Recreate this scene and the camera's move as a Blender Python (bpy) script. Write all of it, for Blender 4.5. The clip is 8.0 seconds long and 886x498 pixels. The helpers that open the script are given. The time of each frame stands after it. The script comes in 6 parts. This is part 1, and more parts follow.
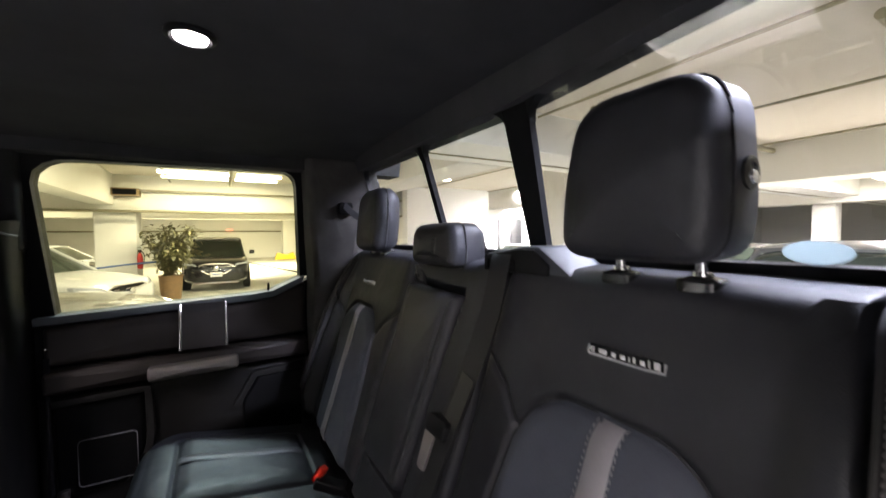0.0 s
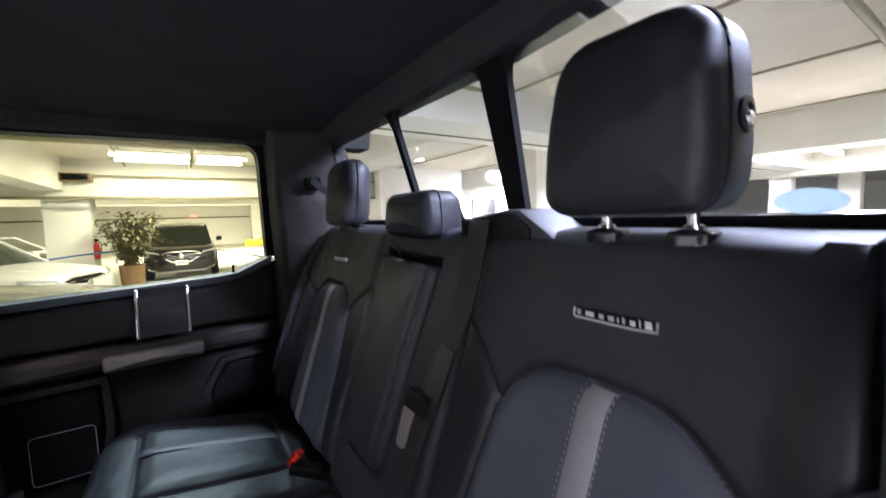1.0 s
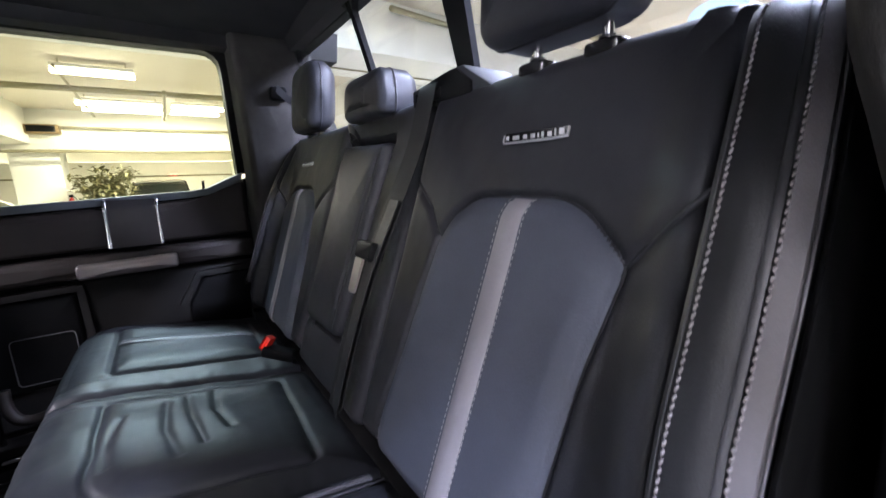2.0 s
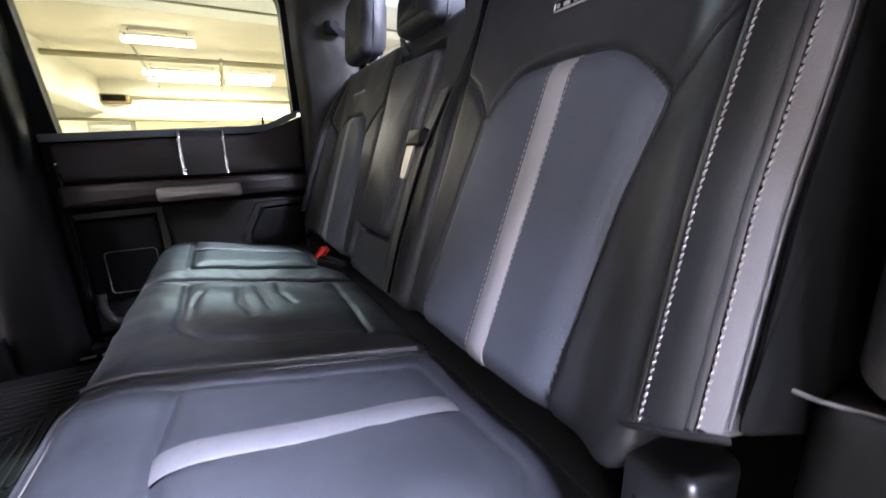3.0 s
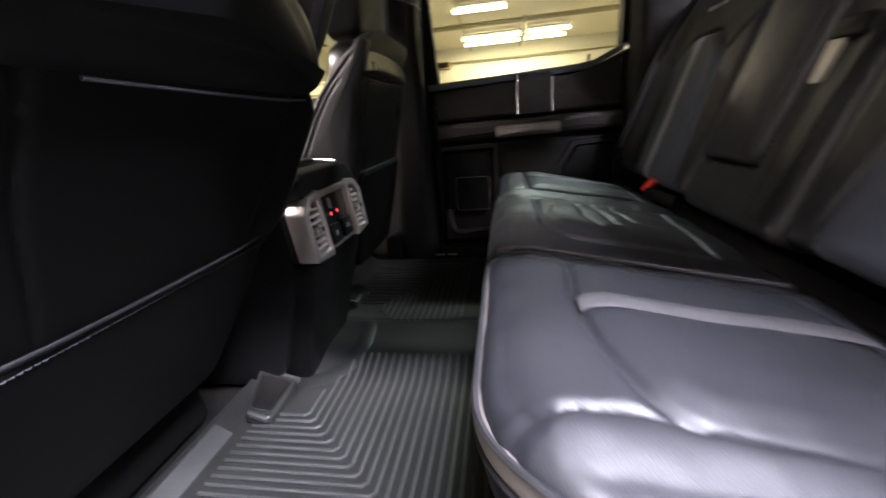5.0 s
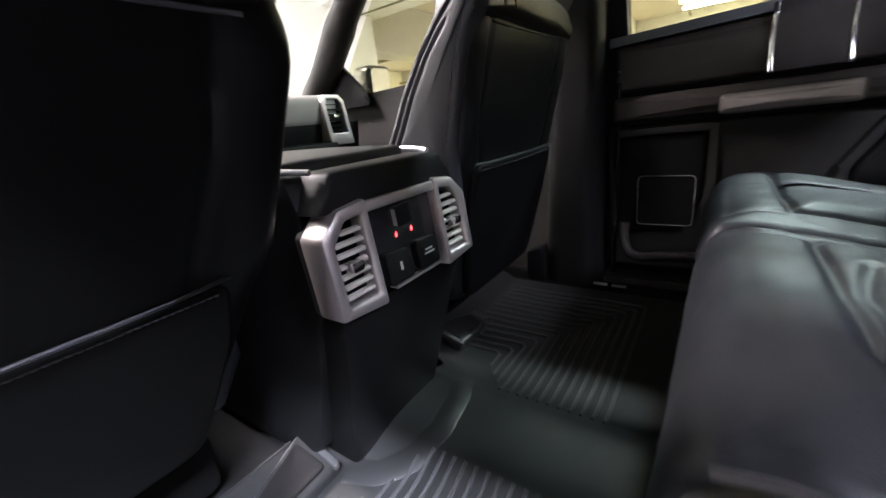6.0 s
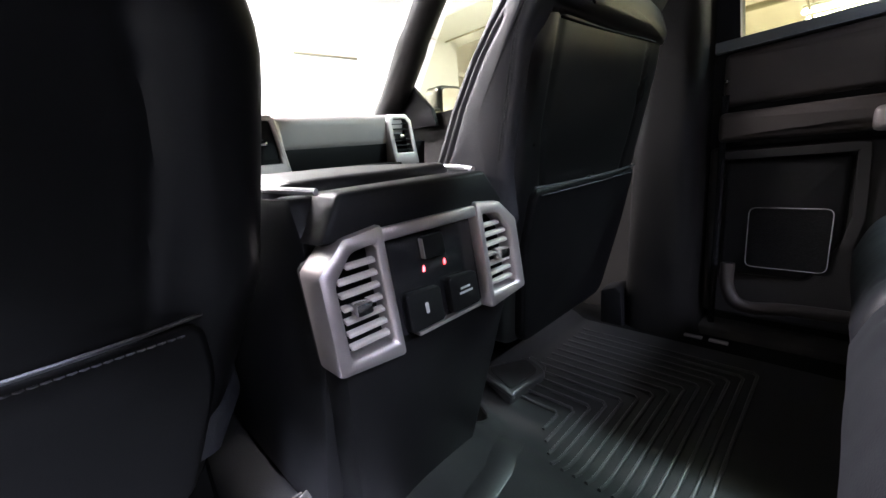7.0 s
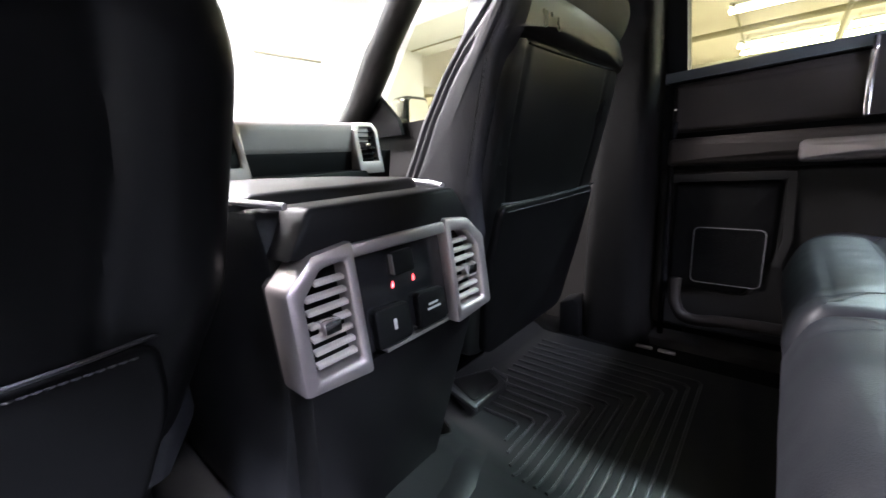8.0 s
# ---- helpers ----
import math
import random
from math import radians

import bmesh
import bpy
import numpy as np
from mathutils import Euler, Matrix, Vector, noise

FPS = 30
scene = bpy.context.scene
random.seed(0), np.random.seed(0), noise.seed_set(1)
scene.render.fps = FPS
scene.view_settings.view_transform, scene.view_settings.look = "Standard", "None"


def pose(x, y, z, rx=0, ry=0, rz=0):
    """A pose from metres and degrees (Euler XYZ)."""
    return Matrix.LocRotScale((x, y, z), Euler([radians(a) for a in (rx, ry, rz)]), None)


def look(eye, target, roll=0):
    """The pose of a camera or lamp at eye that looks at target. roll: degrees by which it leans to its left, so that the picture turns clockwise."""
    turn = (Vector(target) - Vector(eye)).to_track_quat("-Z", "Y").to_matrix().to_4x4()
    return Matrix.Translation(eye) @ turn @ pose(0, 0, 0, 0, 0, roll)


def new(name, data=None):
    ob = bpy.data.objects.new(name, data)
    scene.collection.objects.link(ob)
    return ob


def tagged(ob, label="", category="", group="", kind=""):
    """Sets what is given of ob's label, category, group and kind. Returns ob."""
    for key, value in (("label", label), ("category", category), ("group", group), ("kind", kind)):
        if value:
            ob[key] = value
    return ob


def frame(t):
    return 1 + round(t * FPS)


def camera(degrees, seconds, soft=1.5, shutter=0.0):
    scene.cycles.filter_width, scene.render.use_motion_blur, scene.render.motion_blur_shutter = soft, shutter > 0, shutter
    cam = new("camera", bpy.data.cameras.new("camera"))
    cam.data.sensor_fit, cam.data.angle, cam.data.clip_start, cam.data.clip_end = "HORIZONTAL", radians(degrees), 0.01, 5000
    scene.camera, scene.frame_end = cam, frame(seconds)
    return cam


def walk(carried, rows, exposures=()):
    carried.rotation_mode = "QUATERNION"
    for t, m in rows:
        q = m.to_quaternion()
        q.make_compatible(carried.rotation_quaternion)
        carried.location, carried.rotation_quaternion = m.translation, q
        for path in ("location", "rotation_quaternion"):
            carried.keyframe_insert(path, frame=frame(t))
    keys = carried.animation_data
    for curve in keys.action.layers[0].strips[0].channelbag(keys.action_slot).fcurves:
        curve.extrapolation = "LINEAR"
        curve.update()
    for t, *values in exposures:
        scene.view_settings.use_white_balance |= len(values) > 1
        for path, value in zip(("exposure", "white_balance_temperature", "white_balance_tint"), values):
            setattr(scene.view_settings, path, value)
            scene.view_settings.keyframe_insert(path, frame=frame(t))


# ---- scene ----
cam = camera(97.2, 8.0, shutter=0.4)
PATH = [
    (0, (-0.029, -0.655, 0.871), (0.976, 1.072, 0.795), -0.4),
    (0.3, (-0.034, -0.618, 0.9), (0.983, 1.104, 0.868), -1.1),
    (0.5, (-0.028, -0.607, 0.894), (1.041, 1.082, 0.815), -1.0),
    (1, (-0.01, -0.622, 0.847), (1.099, 1.033, 0.674), -1.7),
    (1.5, (0.021, -0.653, 0.768), (1.194, 0.933, 0.438), -1.8),
    (1.7, (0.018, -0.67, 0.742), (1.182, 0.916, 0.385), -1.8),
    (2.8, (-0.023, -0.729, 0.599), (0.963, 0.952, 0.148), -1.6),
    (3, (-0.034, -0.738, 0.579), (0.909, 0.955, 0.086), -1.5),
    (3.5, (-0.073, -0.785, 0.536), (0.682, 0.99, 0.006), -1.5),
    (4, (-0.122, -0.845, 0.508), (0.321, 1.018, -0.069), -2.2),
    (4.5, (-0.156, -0.863, 0.512), (-0.017, 1.023, -0.139), -3.0),
    (5, (-0.185, -0.778, 0.532), (-0.504, 1.09, -0.105), -4.7),
    (5.2, (-0.168, -0.702, 0.532), (-0.741, 1.109, -0.093), -5.7),
    (6.3, (-0.217, -0.325, 0.484), (-1.489, 1.109, -0.089), -6.9),
    (6.5, (-0.219, -0.311, 0.485), (-1.591, 1.045, -0.043), -7.1),
    (7, (-0.233, -0.28, 0.478), (-1.647, 1.054, 0.006), -5.8),
    (7.5, (-0.234, -0.283, 0.48), (-1.644, 1.064, 0.033), -4.8),
    (8, (-0.238, -0.286, 0.489), (-1.512, 1.189, 0.039), -3.4),
]
walk(cam, [(t, look(eye, target, roll)) for t, eye, target, roll in PATH], exposures=((0,.25,6600,18),(.5,.24,6150,19),(1.7,.70,5950,20),(3,1.08,6250,20),(3.5,.86,6550,20),(4,.18,7250,19),(4.5,.08,7350,19),(5,.10,7250,18),(6.3,.80,6600,17),(8,1.14,6400,17)))

# ---- world and lights ----
GROUND = -0.92
SLAB = 2.50
world = bpy.data.worlds.new("garage_air")
scene.world = world
world.use_nodes = True
world.node_tree.nodes["Background"].inputs[0].default_value = (0.9, 0.95, 1.0, 1)
world.node_tree.nodes["Background"].inputs[1].default_value = 0.02


def lamp(name, at, target, watts, size, size_y, colour):
    data = bpy.data.lights.new(name, "AREA")
    data.shape, data.size, data.size_y, data.energy, data.color = "RECTANGLE", size, size_y, watts, colour
    ob = new(name, data)
    ob.matrix_world = look(at, target)
    return ob


COOL, WARM, WHITE, TEAL = (0.72, 0.79, 1.0), (1.0, 0.95, 0.78), (1.0, 0.965, 0.99), (0.66, 0.92, 0.95)


# ---- materials ----
def material(name, base, rough=0.5, metal=0.0, vary=0.25, big=6.0, fine=260.0, bump=0.15, cells=0.0, coat=0.0, dist=0.002, spec=0.5):
    """A surface with large soft variation, fine grain and relief; cells: leather-like pebble size per metre."""
    m = bpy.data.materials.new(name)
    m.use_nodes = True
    nt = m.node_tree
    bsdf = nt.nodes["Principled BSDF"]
    coord = nt.nodes.new("ShaderNodeTexCoord")
    n1 = nt.nodes.new("ShaderNodeTexNoise")
    n1.inputs["Scale"].default_value, n1.inputs["Detail"].default_value = big, 4
    n2 = nt.nodes.new("ShaderNodeTexNoise")
    n2.inputs["Scale"].default_value, n2.inputs["Detail"].default_value = fine, 3
    nt.links.new(coord.outputs["Object"], n1.inputs["Vector"])
    nt.links.new(coord.outputs["Object"], n2.inputs["Vector"])
    add = nt.nodes.new("ShaderNodeMath")
    add.operation = "ADD"
    nt.links.new(n1.outputs["Fac"], add.inputs[0])
    half = nt.nodes.new("ShaderNodeMath")
    half.operation = "MULTIPLY"
    half.inputs[1].default_value = 0.4
    nt.links.new(n2.outputs["Fac"], half.inputs[0])
    nt.links.new(half.outputs[0], add.inputs[1])
    ramp = nt.nodes.new("ShaderNodeMapRange")
    ramp.inputs["From Min"].default_value, ramp.inputs["From Max"].default_value = 0.35, 1.05
    nt.links.new(add.outputs[0], ramp.inputs["Value"])
    mix = nt.nodes.new("ShaderNodeMix")
    mix.data_type = "RGBA"
    nt.links.new(ramp.outputs["Result"], mix.inputs["Factor"])
    mix.inputs[6].default_value = (*[c * (1 - vary) for c in base], 1)
    mix.inputs[7].default_value = (*[min(1, c * (1 + vary)) for c in base], 1)
    nt.links.new(mix.outputs[2], bsdf.inputs["Base Color"])
    rr = nt.nodes.new("ShaderNodeMapRange")
    rr.inputs["To Min"].default_value, rr.inputs["To Max"].default_value = max(0.02, rough - 0.08), min(1, rough + 0.08)
    nt.links.new(n1.outputs["Fac"], rr.inputs["Value"])
    nt.links.new(rr.outputs["Result"], bsdf.inputs["Roughness"])
    bsdf.inputs["Metallic"].default_value = metal
    bsdf.inputs["Coat Weight"].default_value = coat
    bsdf.inputs["Specular IOR Level"].default_value = spec
    if bump:
        b = nt.nodes.new("ShaderNodeBump")
        b.inputs["Strength"].default_value, b.inputs["Distance"].default_value = bump, dist
        if cells:
            v = nt.nodes.new("ShaderNodeTexVoronoi")
            v.inputs["Scale"].default_value = cells
            nt.links.new(coord.outputs["Object"], v.inputs["Vector"])
            nt.links.new(v.outputs["Distance"], b.inputs["Height"])
        else:
            nt.links.new(n2.outputs["Fac"], b.inputs["Height"])
        nt.links.new(b.outputs["Normal"], bsdf.inputs["Normal"])
    return m


def glowing(name, colour, strength):
    m = bpy.data.materials.new(name)
    m.use_nodes = True
    bsdf = m.node_tree.nodes["Principled BSDF"]
    bsdf.inputs["Base Color"].default_value = (0.8, 0.8, 0.8, 1)
    bsdf.inputs["Emission Color"].default_value = (*colour, 1)
    bsdf.inputs["Emission Strength"].default_value = strength
    return m


def glazing(name, tint, least=0.02):
    m = bpy.data.materials.new(name)
    m.use_nodes = True
    nt = m.node_tree
    nt.nodes.remove(nt.nodes["Principled BSDF"])
    out = nt.nodes["Material Output"]
    clear, gloss = nt.nodes.new("ShaderNodeBsdfTransparent"), nt.nodes.new("ShaderNodeBsdfGlossy")
    clear.inputs[0].default_value = (*tint, 1)
    gloss.inputs["Roughness"].default_value = 0.02
    facing = nt.nodes.new("ShaderNodeLayerWeight")
    facing.inputs[0].default_value = 0.5
    power = nt.nodes.new("ShaderNodeMath")
    power.operation, power.inputs[1].default_value = "POWER", 4.0
    nt.links.new(facing.outputs["Facing"], power.inputs[0])
    scale = nt.nodes.new("ShaderNodeMath")
    scale.operation, scale.inputs[1].default_value, scale.inputs[2].default_value = "MULTIPLY_ADD", 0.35, least
    nt.links.new(power.outputs[0], scale.inputs[0])
    mixer = nt.nodes.new("ShaderNodeMixShader")
    nt.links.new(scale.outputs[0], mixer.inputs[0])
    nt.links.new(clear.outputs[0], mixer.inputs[1])
    nt.links.new(gloss.outputs[0], mixer.inputs[2])
    nt.links.new(mixer.outputs[0], out.inputs["Surface"])
    return m


LEATHER = material("black_leather", (0.0165, 0.0175, 0.0212), 0.48, vary=0.25, big=9, fine=120, bump=0.22, cells=700, dist=0.0006, spec=0.46)
# Darker copy of the black leather for the shaded outer bolsters.
SHADED_LEATHER = material("shaded_black_leather", (0.0095, 0.0097, 0.0105), 0.50, vary=0.25, big=9, fine=120, bump=0.22, cells=700, dist=0.0006, spec=0.28)
BACK_LEATHER = material("matt_black_leather", (0.0198, 0.0202, 0.0234), 0.48, vary=0.25, big=9, fine=120, bump=0.22, cells=700, dist=0.0006, spec=0.30)
# Insert leather is paler and bluer to carry cool light on the backrest.
INSERT = material("lit_perforated_leather", (0.058, 0.064, 0.082), 0.60, vary=0.16, big=11, fine=400, bump=0.35, cells=420, dist=0.0006, spec=0.24)
GREY_LEATHER = material("grey_leather", (0.150, 0.137, 0.130), 0.46, vary=0.12, big=14, fine=300, bump=0.25, cells=700, dist=0.0005)
THREAD = material("pale_thread", (0.40, 0.385, 0.38), 0.7, vary=0.15, fine=900, bump=0.0)
PIPING = material("dark_piping", (0.02, 0.02, 0.022), 0.45, vary=0.1, bump=0.0)
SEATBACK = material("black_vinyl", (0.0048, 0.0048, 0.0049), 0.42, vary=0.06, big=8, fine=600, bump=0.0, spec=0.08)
PLASTIC = material("black_plastic", (0.0072, 0.0072, 0.0075), 0.47, vary=0.2, big=12, fine=700, bump=0.3, dist=0.0005, spec=0.10)
TRIM = material("charcoal_trim", (0.0175, 0.0165, 0.0155), 0.55, vary=0.2, big=7, fine=600, bump=0.3, dist=0.0006, spec=0.25)
BROWN_TRIM = material("brown_black_trim", (0.037, 0.0310, 0.0275), 0.46, vary=0.2, big=7, fine=500, bump=0.25, dist=0.0006, spec=0.3)
GLOSS_BLACK = material("gloss_black", (0.012, 0.012, 0.013), 0.2, vary=0.1, bump=0.0)
HEADLINER = material("black_headliner", (0.031, 0.031, 0.0315), 0.95, vary=0.3, big=10, fine=900, bump=0.4, dist=0.001, spec=0.08)
CARPET = material("black_carpet", (0.012, 0.012, 0.012), 0.98, vary=0.4, big=20, fine=900, bump=0.7, dist=0.003, spec=0.05)
RUBBER = material("grey_rubber", (0.0175, 0.0180, 0.0175), 0.40, vary=0.4, big=9, fine=300, bump=0.25, dist=0.0006, spec=0.4)
# Paler copy of the liner rubber, for light caught on raised edges.
LIT_RUBBER = material("lit_rib_rubber", (0.048, 0.049, 0.048), 0.34, vary=0.3, big=12, fine=300, bump=0.2, dist=0.0005)
TWIST = material("grey_pink_twist", (0.20, 0.184, 0.184), 0.75, vary=0.2, fine=900, bump=0.0, spec=0.2)
WEBBING = material("seat_belt_webbing", (0.013, 0.013, 0.0137), 0.6, vary=0.15, big=20, fine=900, bump=0.4, dist=0.0005, spec=0.3)
PALE_WEBBING = material("pale_grey_webbing", (0.042, 0.042, 0.048), 0.6, vary=0.15, big=20, fine=900, bump=0.4, dist=0.0005)
SILVER = material("satin_silver", (0.48, 0.437, 0.427), 0.43, metal=0.85, vary=0.08, big=30, fine=900, bump=0.05, dist=0.0003)
CHROME = material("chrome", (0.88, 0.88, 0.90), 0.16, metal=1.0, vary=0.04, bump=0.0)
# One light grey leather in several tones, each set for its part's light.
STRIPE = material("lit_stripe_leather", (0.225, 0.212, 0.228), 0.46, vary=0.12, big=14, fine=300, bump=0.25, cells=700, dist=0.0005, spec=0.4)
BAND = material("grey_side_leather", (0.095, 0.089, 0.092), 0.62, vary=0.12, big=14, fine=300, bump=0.2, cells=700, dist=0.0004, spec=0.2)
SLAT = material("pale_slat", (0.50, 0.46, 0.42), 0.4, metal=0.3, vary=0.06, bump=0.0)
BRIGHT = material("bright_trim", (0.80, 0.79, 0.80), 0.22, metal=0.6, vary=0.04, bump=0.0)
DIMMED_STRIPE = material("dimmed_grey_leather", (0.064, 0.062, 0.066), 0.46, vary=0.15, big=14, fine=300, bump=0.25, cells=700, dist=0.0005, spec=0.36)
RED = material("red_plastic", (0.75, 0.035, 0.015), 0.35, vary=0.1, bump=0.0)
RED_GLOW = glowing("red_indicator", (1.0, 0.012, 0.018), 2.6)
DOME_GLOW = glowing("dome_lens", (1.0, 0.93, 0.95), 25.0)
TUBE_GLOW = glowing("fluorescent_tube", (1.0, 0.97, 0.80), 14.0)
COOL_GLOW = glowing("cool_tube", (0.88, 0.94, 1.0), 14.0)
GLASS = glazing("clear_glass", (0.93, 0.95, 0.93))
TINTED = glazing("tinted_glass", (0.85, 0.86, 0.74))
REAR_GLASS = glazing("rear_glass", (0.90, 0.91, 0.88), 0.10)
def frosted(name, colour):
    """A thin film that lets light from behind glow through."""
    m = bpy.data.materials.new(name)
    m.use_nodes = True
    nt = m.node_tree
    mixer, back_lit = nt.nodes.new("ShaderNodeMixShader"), nt.nodes.new("ShaderNodeBsdfTranslucent")
    back_lit.inputs[0].default_value = (*colour, 1)
    nt.nodes["Principled BSDF"].inputs["Base Color"].default_value = (*colour, 1)
    nt.links.new(nt.nodes["Principled BSDF"].outputs[0], mixer.inputs[1])
    nt.links.new(back_lit.outputs[0], mixer.inputs[2])
    mixer.inputs[0].default_value = 0.8
    nt.links.new(mixer.outputs[0], nt.nodes["Material Output"].inputs["Surface"])
    return m


FROST = frosted("frosted_sticker", (0.42, 0.48, 0.48))
SHADED_SIDE = material("shaded_cushion_side", (0.0070, 0.0072, 0.0070), 0.55, vary=0.4, big=9, fine=500, bump=0.4, dist=0.0006, spec=0.10)
SMOOTH_VINYL = material("smooth_black_vinyl", (0.0040, 0.0040, 0.0038), 0.30, vary=0.06, big=8, fine=600, bump=0.0, spec=0.8)
DARK_TRIM = material("dark_pillar_trim", (0.042, 0.0395, 0.037), 0.8, vary=0.45, big=14, fine=600, bump=0.35, dist=0.0008, spec=0.12)
PILLAR = material("charcoal_pillar_plastic", (0.0085, 0.0082, 0.0078), 0.46, vary=0.2, big=7, fine=700, bump=0.25, dist=0.0005, spec=0.16)
INLAY = material("satin_dark_inlay", (0.062, 0.058, 0.057), 0.40, metal=0.7, vary=0.1, big=20, fine=700, bump=0.0)
CONCRETE = material("painted_concrete", (0.74, 0.73, 0.67), 0.8, vary=0.12, big=0.7, fine=30, bump=0.3, dist=0.01)
CEILING = material("ceiling_concrete", (0.62, 0.575, 0.49), 0.85, vary=0.15, big=0.5, fine=18, bump=0.4, dist=0.01)
FLOOR = material("garage_floor", (0.46, 0.45, 0.40), 0.45, vary=0.2, big=0.6, fine=40, bump=0.15, dist=0.004)
WALL = material("white_wall", (0.80, 0.80, 0.76), 0.8, vary=0.08, big=0.5, fine=25, bump=0.2, dist=0.006)
DARK = material("dark_gap", (0.008, 0.008, 0.008), 0.9, vary=0.2, bump=0.0, spec=0.05)
PIPE = material("cream_pipe", (0.26, 0.235, 0.15), 0.5, vary=0.15, big=3, bump=0.1)
WHITE_PAINT = material("white_car_paint", (0.64, 0.65, 0.64), 0.25, vary=0.04, big=2, bump=0.0, coat=0.6)
BLACK_PAINT = material("black_car_paint", (0.015, 0.015, 0.017), 0.2, vary=0.1, big=2, bump=0.0, coat=0.7)
CAR_GLASS = material("dark_car_glass", (0.030, 0.042, 0.034), 0.08, vary=0.1, bump=0.0, coat=0.25)
TYRE = material("tyre_rubber", (0.02, 0.02, 0.02), 0.85, vary=0.2, fine=200, bump=0.3)
LAMP_LENS = material("headlamp_lens", (0.45, 0.47, 0.5), 0.12, vary=0.3, big=30, bump=0.0, coat=0.8)
PLATE = material("number_plate", (0.72, 0.73, 0.76), 0.5, vary=0.05, bump=0.0)
LEAF = material("green_leaves", (0.125, 0.118, 0.050), 0.5, vary=0.5, big=9, fine=60, bump=0.2)
TERRACOTTA = material("brown_planter", (0.21, 0.125, 0.06), 0.7, vary=0.25, big=8, fine=60, bump=0.3)
BARK = material("stem_bark", (0.14, 0.10, 0.06), 0.8, vary=0.3, big=20, fine=90, bump=0.4)
FIRE_RED = material("extinguisher_red", (0.60, 0.03, 0.02), 0.35, vary=0.1, bump=0.0)
YELLOW = material("safety_yellow", (0.80, 0.55, 0.03), 0.5, vary=0.15, bump=0.05)
BLUE = material("blue_stripe", (0.10, 0.18, 0.42), 0.6, vary=0.15, bump=0.05)
BRASS = material("brown_metal_box", (0.22, 0.15, 0.07), 0.5, vary=0.2, bump=0.1)


# ---- mesh helpers ----
def thing(name, at, label, category, group="", kind=""):
    ob = new(name)
    ob.location = at
    ob.empty_display_size = 0.05
    return tagged(ob, label, category, group, kind)


def origin(ob):
    v = Vector((0, 0, 0))
    while ob:
        v, ob = v + ob.location, ob.parent
    return v


def part(name, bm, mat, parent=None, label="", smooth=True):
    """Links a bmesh, given in world metres, as one mesh object, under a thing where one is given."""
    me = bpy.data.meshes.new(name)
    if parent:
        bmesh.ops.translate(bm, verts=bm.verts, vec=-origin(parent))
    bmesh.ops.recalc_face_normals(bm, faces=bm.faces)
    bm.to_mesh(me)
    bm.free()
    me.materials.append(mat)
    if smooth:
        me.shade_smooth()
        me.set_sharp_from_angle(angle=radians(38))
    ob = new(name, me)
    ob.parent = parent
    return tagged(ob, label)


def zone(ob, mat, inside):
    """Gives the faces of a part whose world centres pass a test another material."""
    ob.data.materials.append(mat)
    c = np.empty(len(ob.data.polygons) * 3)
    ob.data.polygons.foreach_get("center", c)
    hit = inside(*(c.reshape(-1, 3) + np.array(origin(ob))).T)
    index = np.empty(len(hit), dtype=np.int32)
    ob.data.polygons.foreach_get("material_index", index)
    index[hit] = len(ob.data.materials) - 1
    ob.data.polygons.foreach_set("material_index", index)


def structure(name, bm, mat, label, category):
    return tagged(part(name, bm, mat), label, category, kind="structure")


def solid(verts, faces):
    bm = bmesh.new()
    vs = [bm.verts.new(v) for v in verts]
    for f in faces:
        try:
            bm.faces.new([vs[i] for i in f])
        except ValueError:
            pass
    return bm


def add_box(bm, x0, x1, y0, y1, z0, z1, bevel=0.0, seg=2, turn=None):
    m = Matrix.Translation(((x0 + x1) / 2, (y0 + y1) / 2, (z0 + z1) / 2))
    if turn:
        m = m @ turn
    m = m @ Matrix.Diagonal((abs(x1 - x0), abs(y1 - y0), abs(z1 - z0), 1))
    made = bmesh.ops.create_cube(bm, size=1, matrix=m)["verts"]
    if bevel:
        edges = {e for v in made for e in v.link_edges}
        bmesh.ops.bevel(bm, geom=list(edges), offset=bevel, segments=seg, profile=0.5, affect="EDGES")
    return bm


def box(*a, **k):
    return add_box(bmesh.new(), *a, **k)


def add_tube(bm, pts, r, n=8, closed=False):
    pts = [Vector(p) for p in pts]
    rings = []
    for i, p in enumerate(pts):
        a = pts[(i - 1) % len(pts)] if closed or i else pts[0]
        b = pts[(i + 1) % len(pts)] if closed or i < len(pts) - 1 else pts[-1]
        d = (b - a).normalized()
        side = d.cross(Vector((0.13, 0.21, 0.97))).normalized()
        up = side.cross(d)
        rr = r[i] if isinstance(r, (list, tuple)) else r
        rings.append([bm.verts.new(p + rr * (math.cos(q) * side + math.sin(q) * up)) for q in (2 * math.pi * k / n for k in range(n))])
    pairs = list(zip(rings, rings[1:])) + ([(rings[-1], rings[0])] if closed else [])
    for a, b in pairs:
        for k in range(n):
            bm.faces.new((a[k], a[(k + 1) % n], b[(k + 1) % n], b[k]))
    if not closed:
        bm.faces.new(rings[0]), bm.faces.new(rings[-1])
    return bm


def tube(*a, **k):
    return add_tube(bmesh.new(), *a, **k)


def add_prism(bm, outline, place, a, b):
    """A prism of a 2D outline; place(u, v, w) gives the world point, w running from a to b."""
    lo = [bm.verts.new(place(u, v, a)) for u, v in outline]
    hi = [bm.verts.new(place(u, v, b)) for u, v in outline]
    n = len(lo)
    for i in range(n):
        bm.faces.new((lo[i], lo[(i + 1) % n], hi[(i + 1) % n], hi[i]))
    bm.faces.new(lo), bm.faces.new(hi)
    return bm


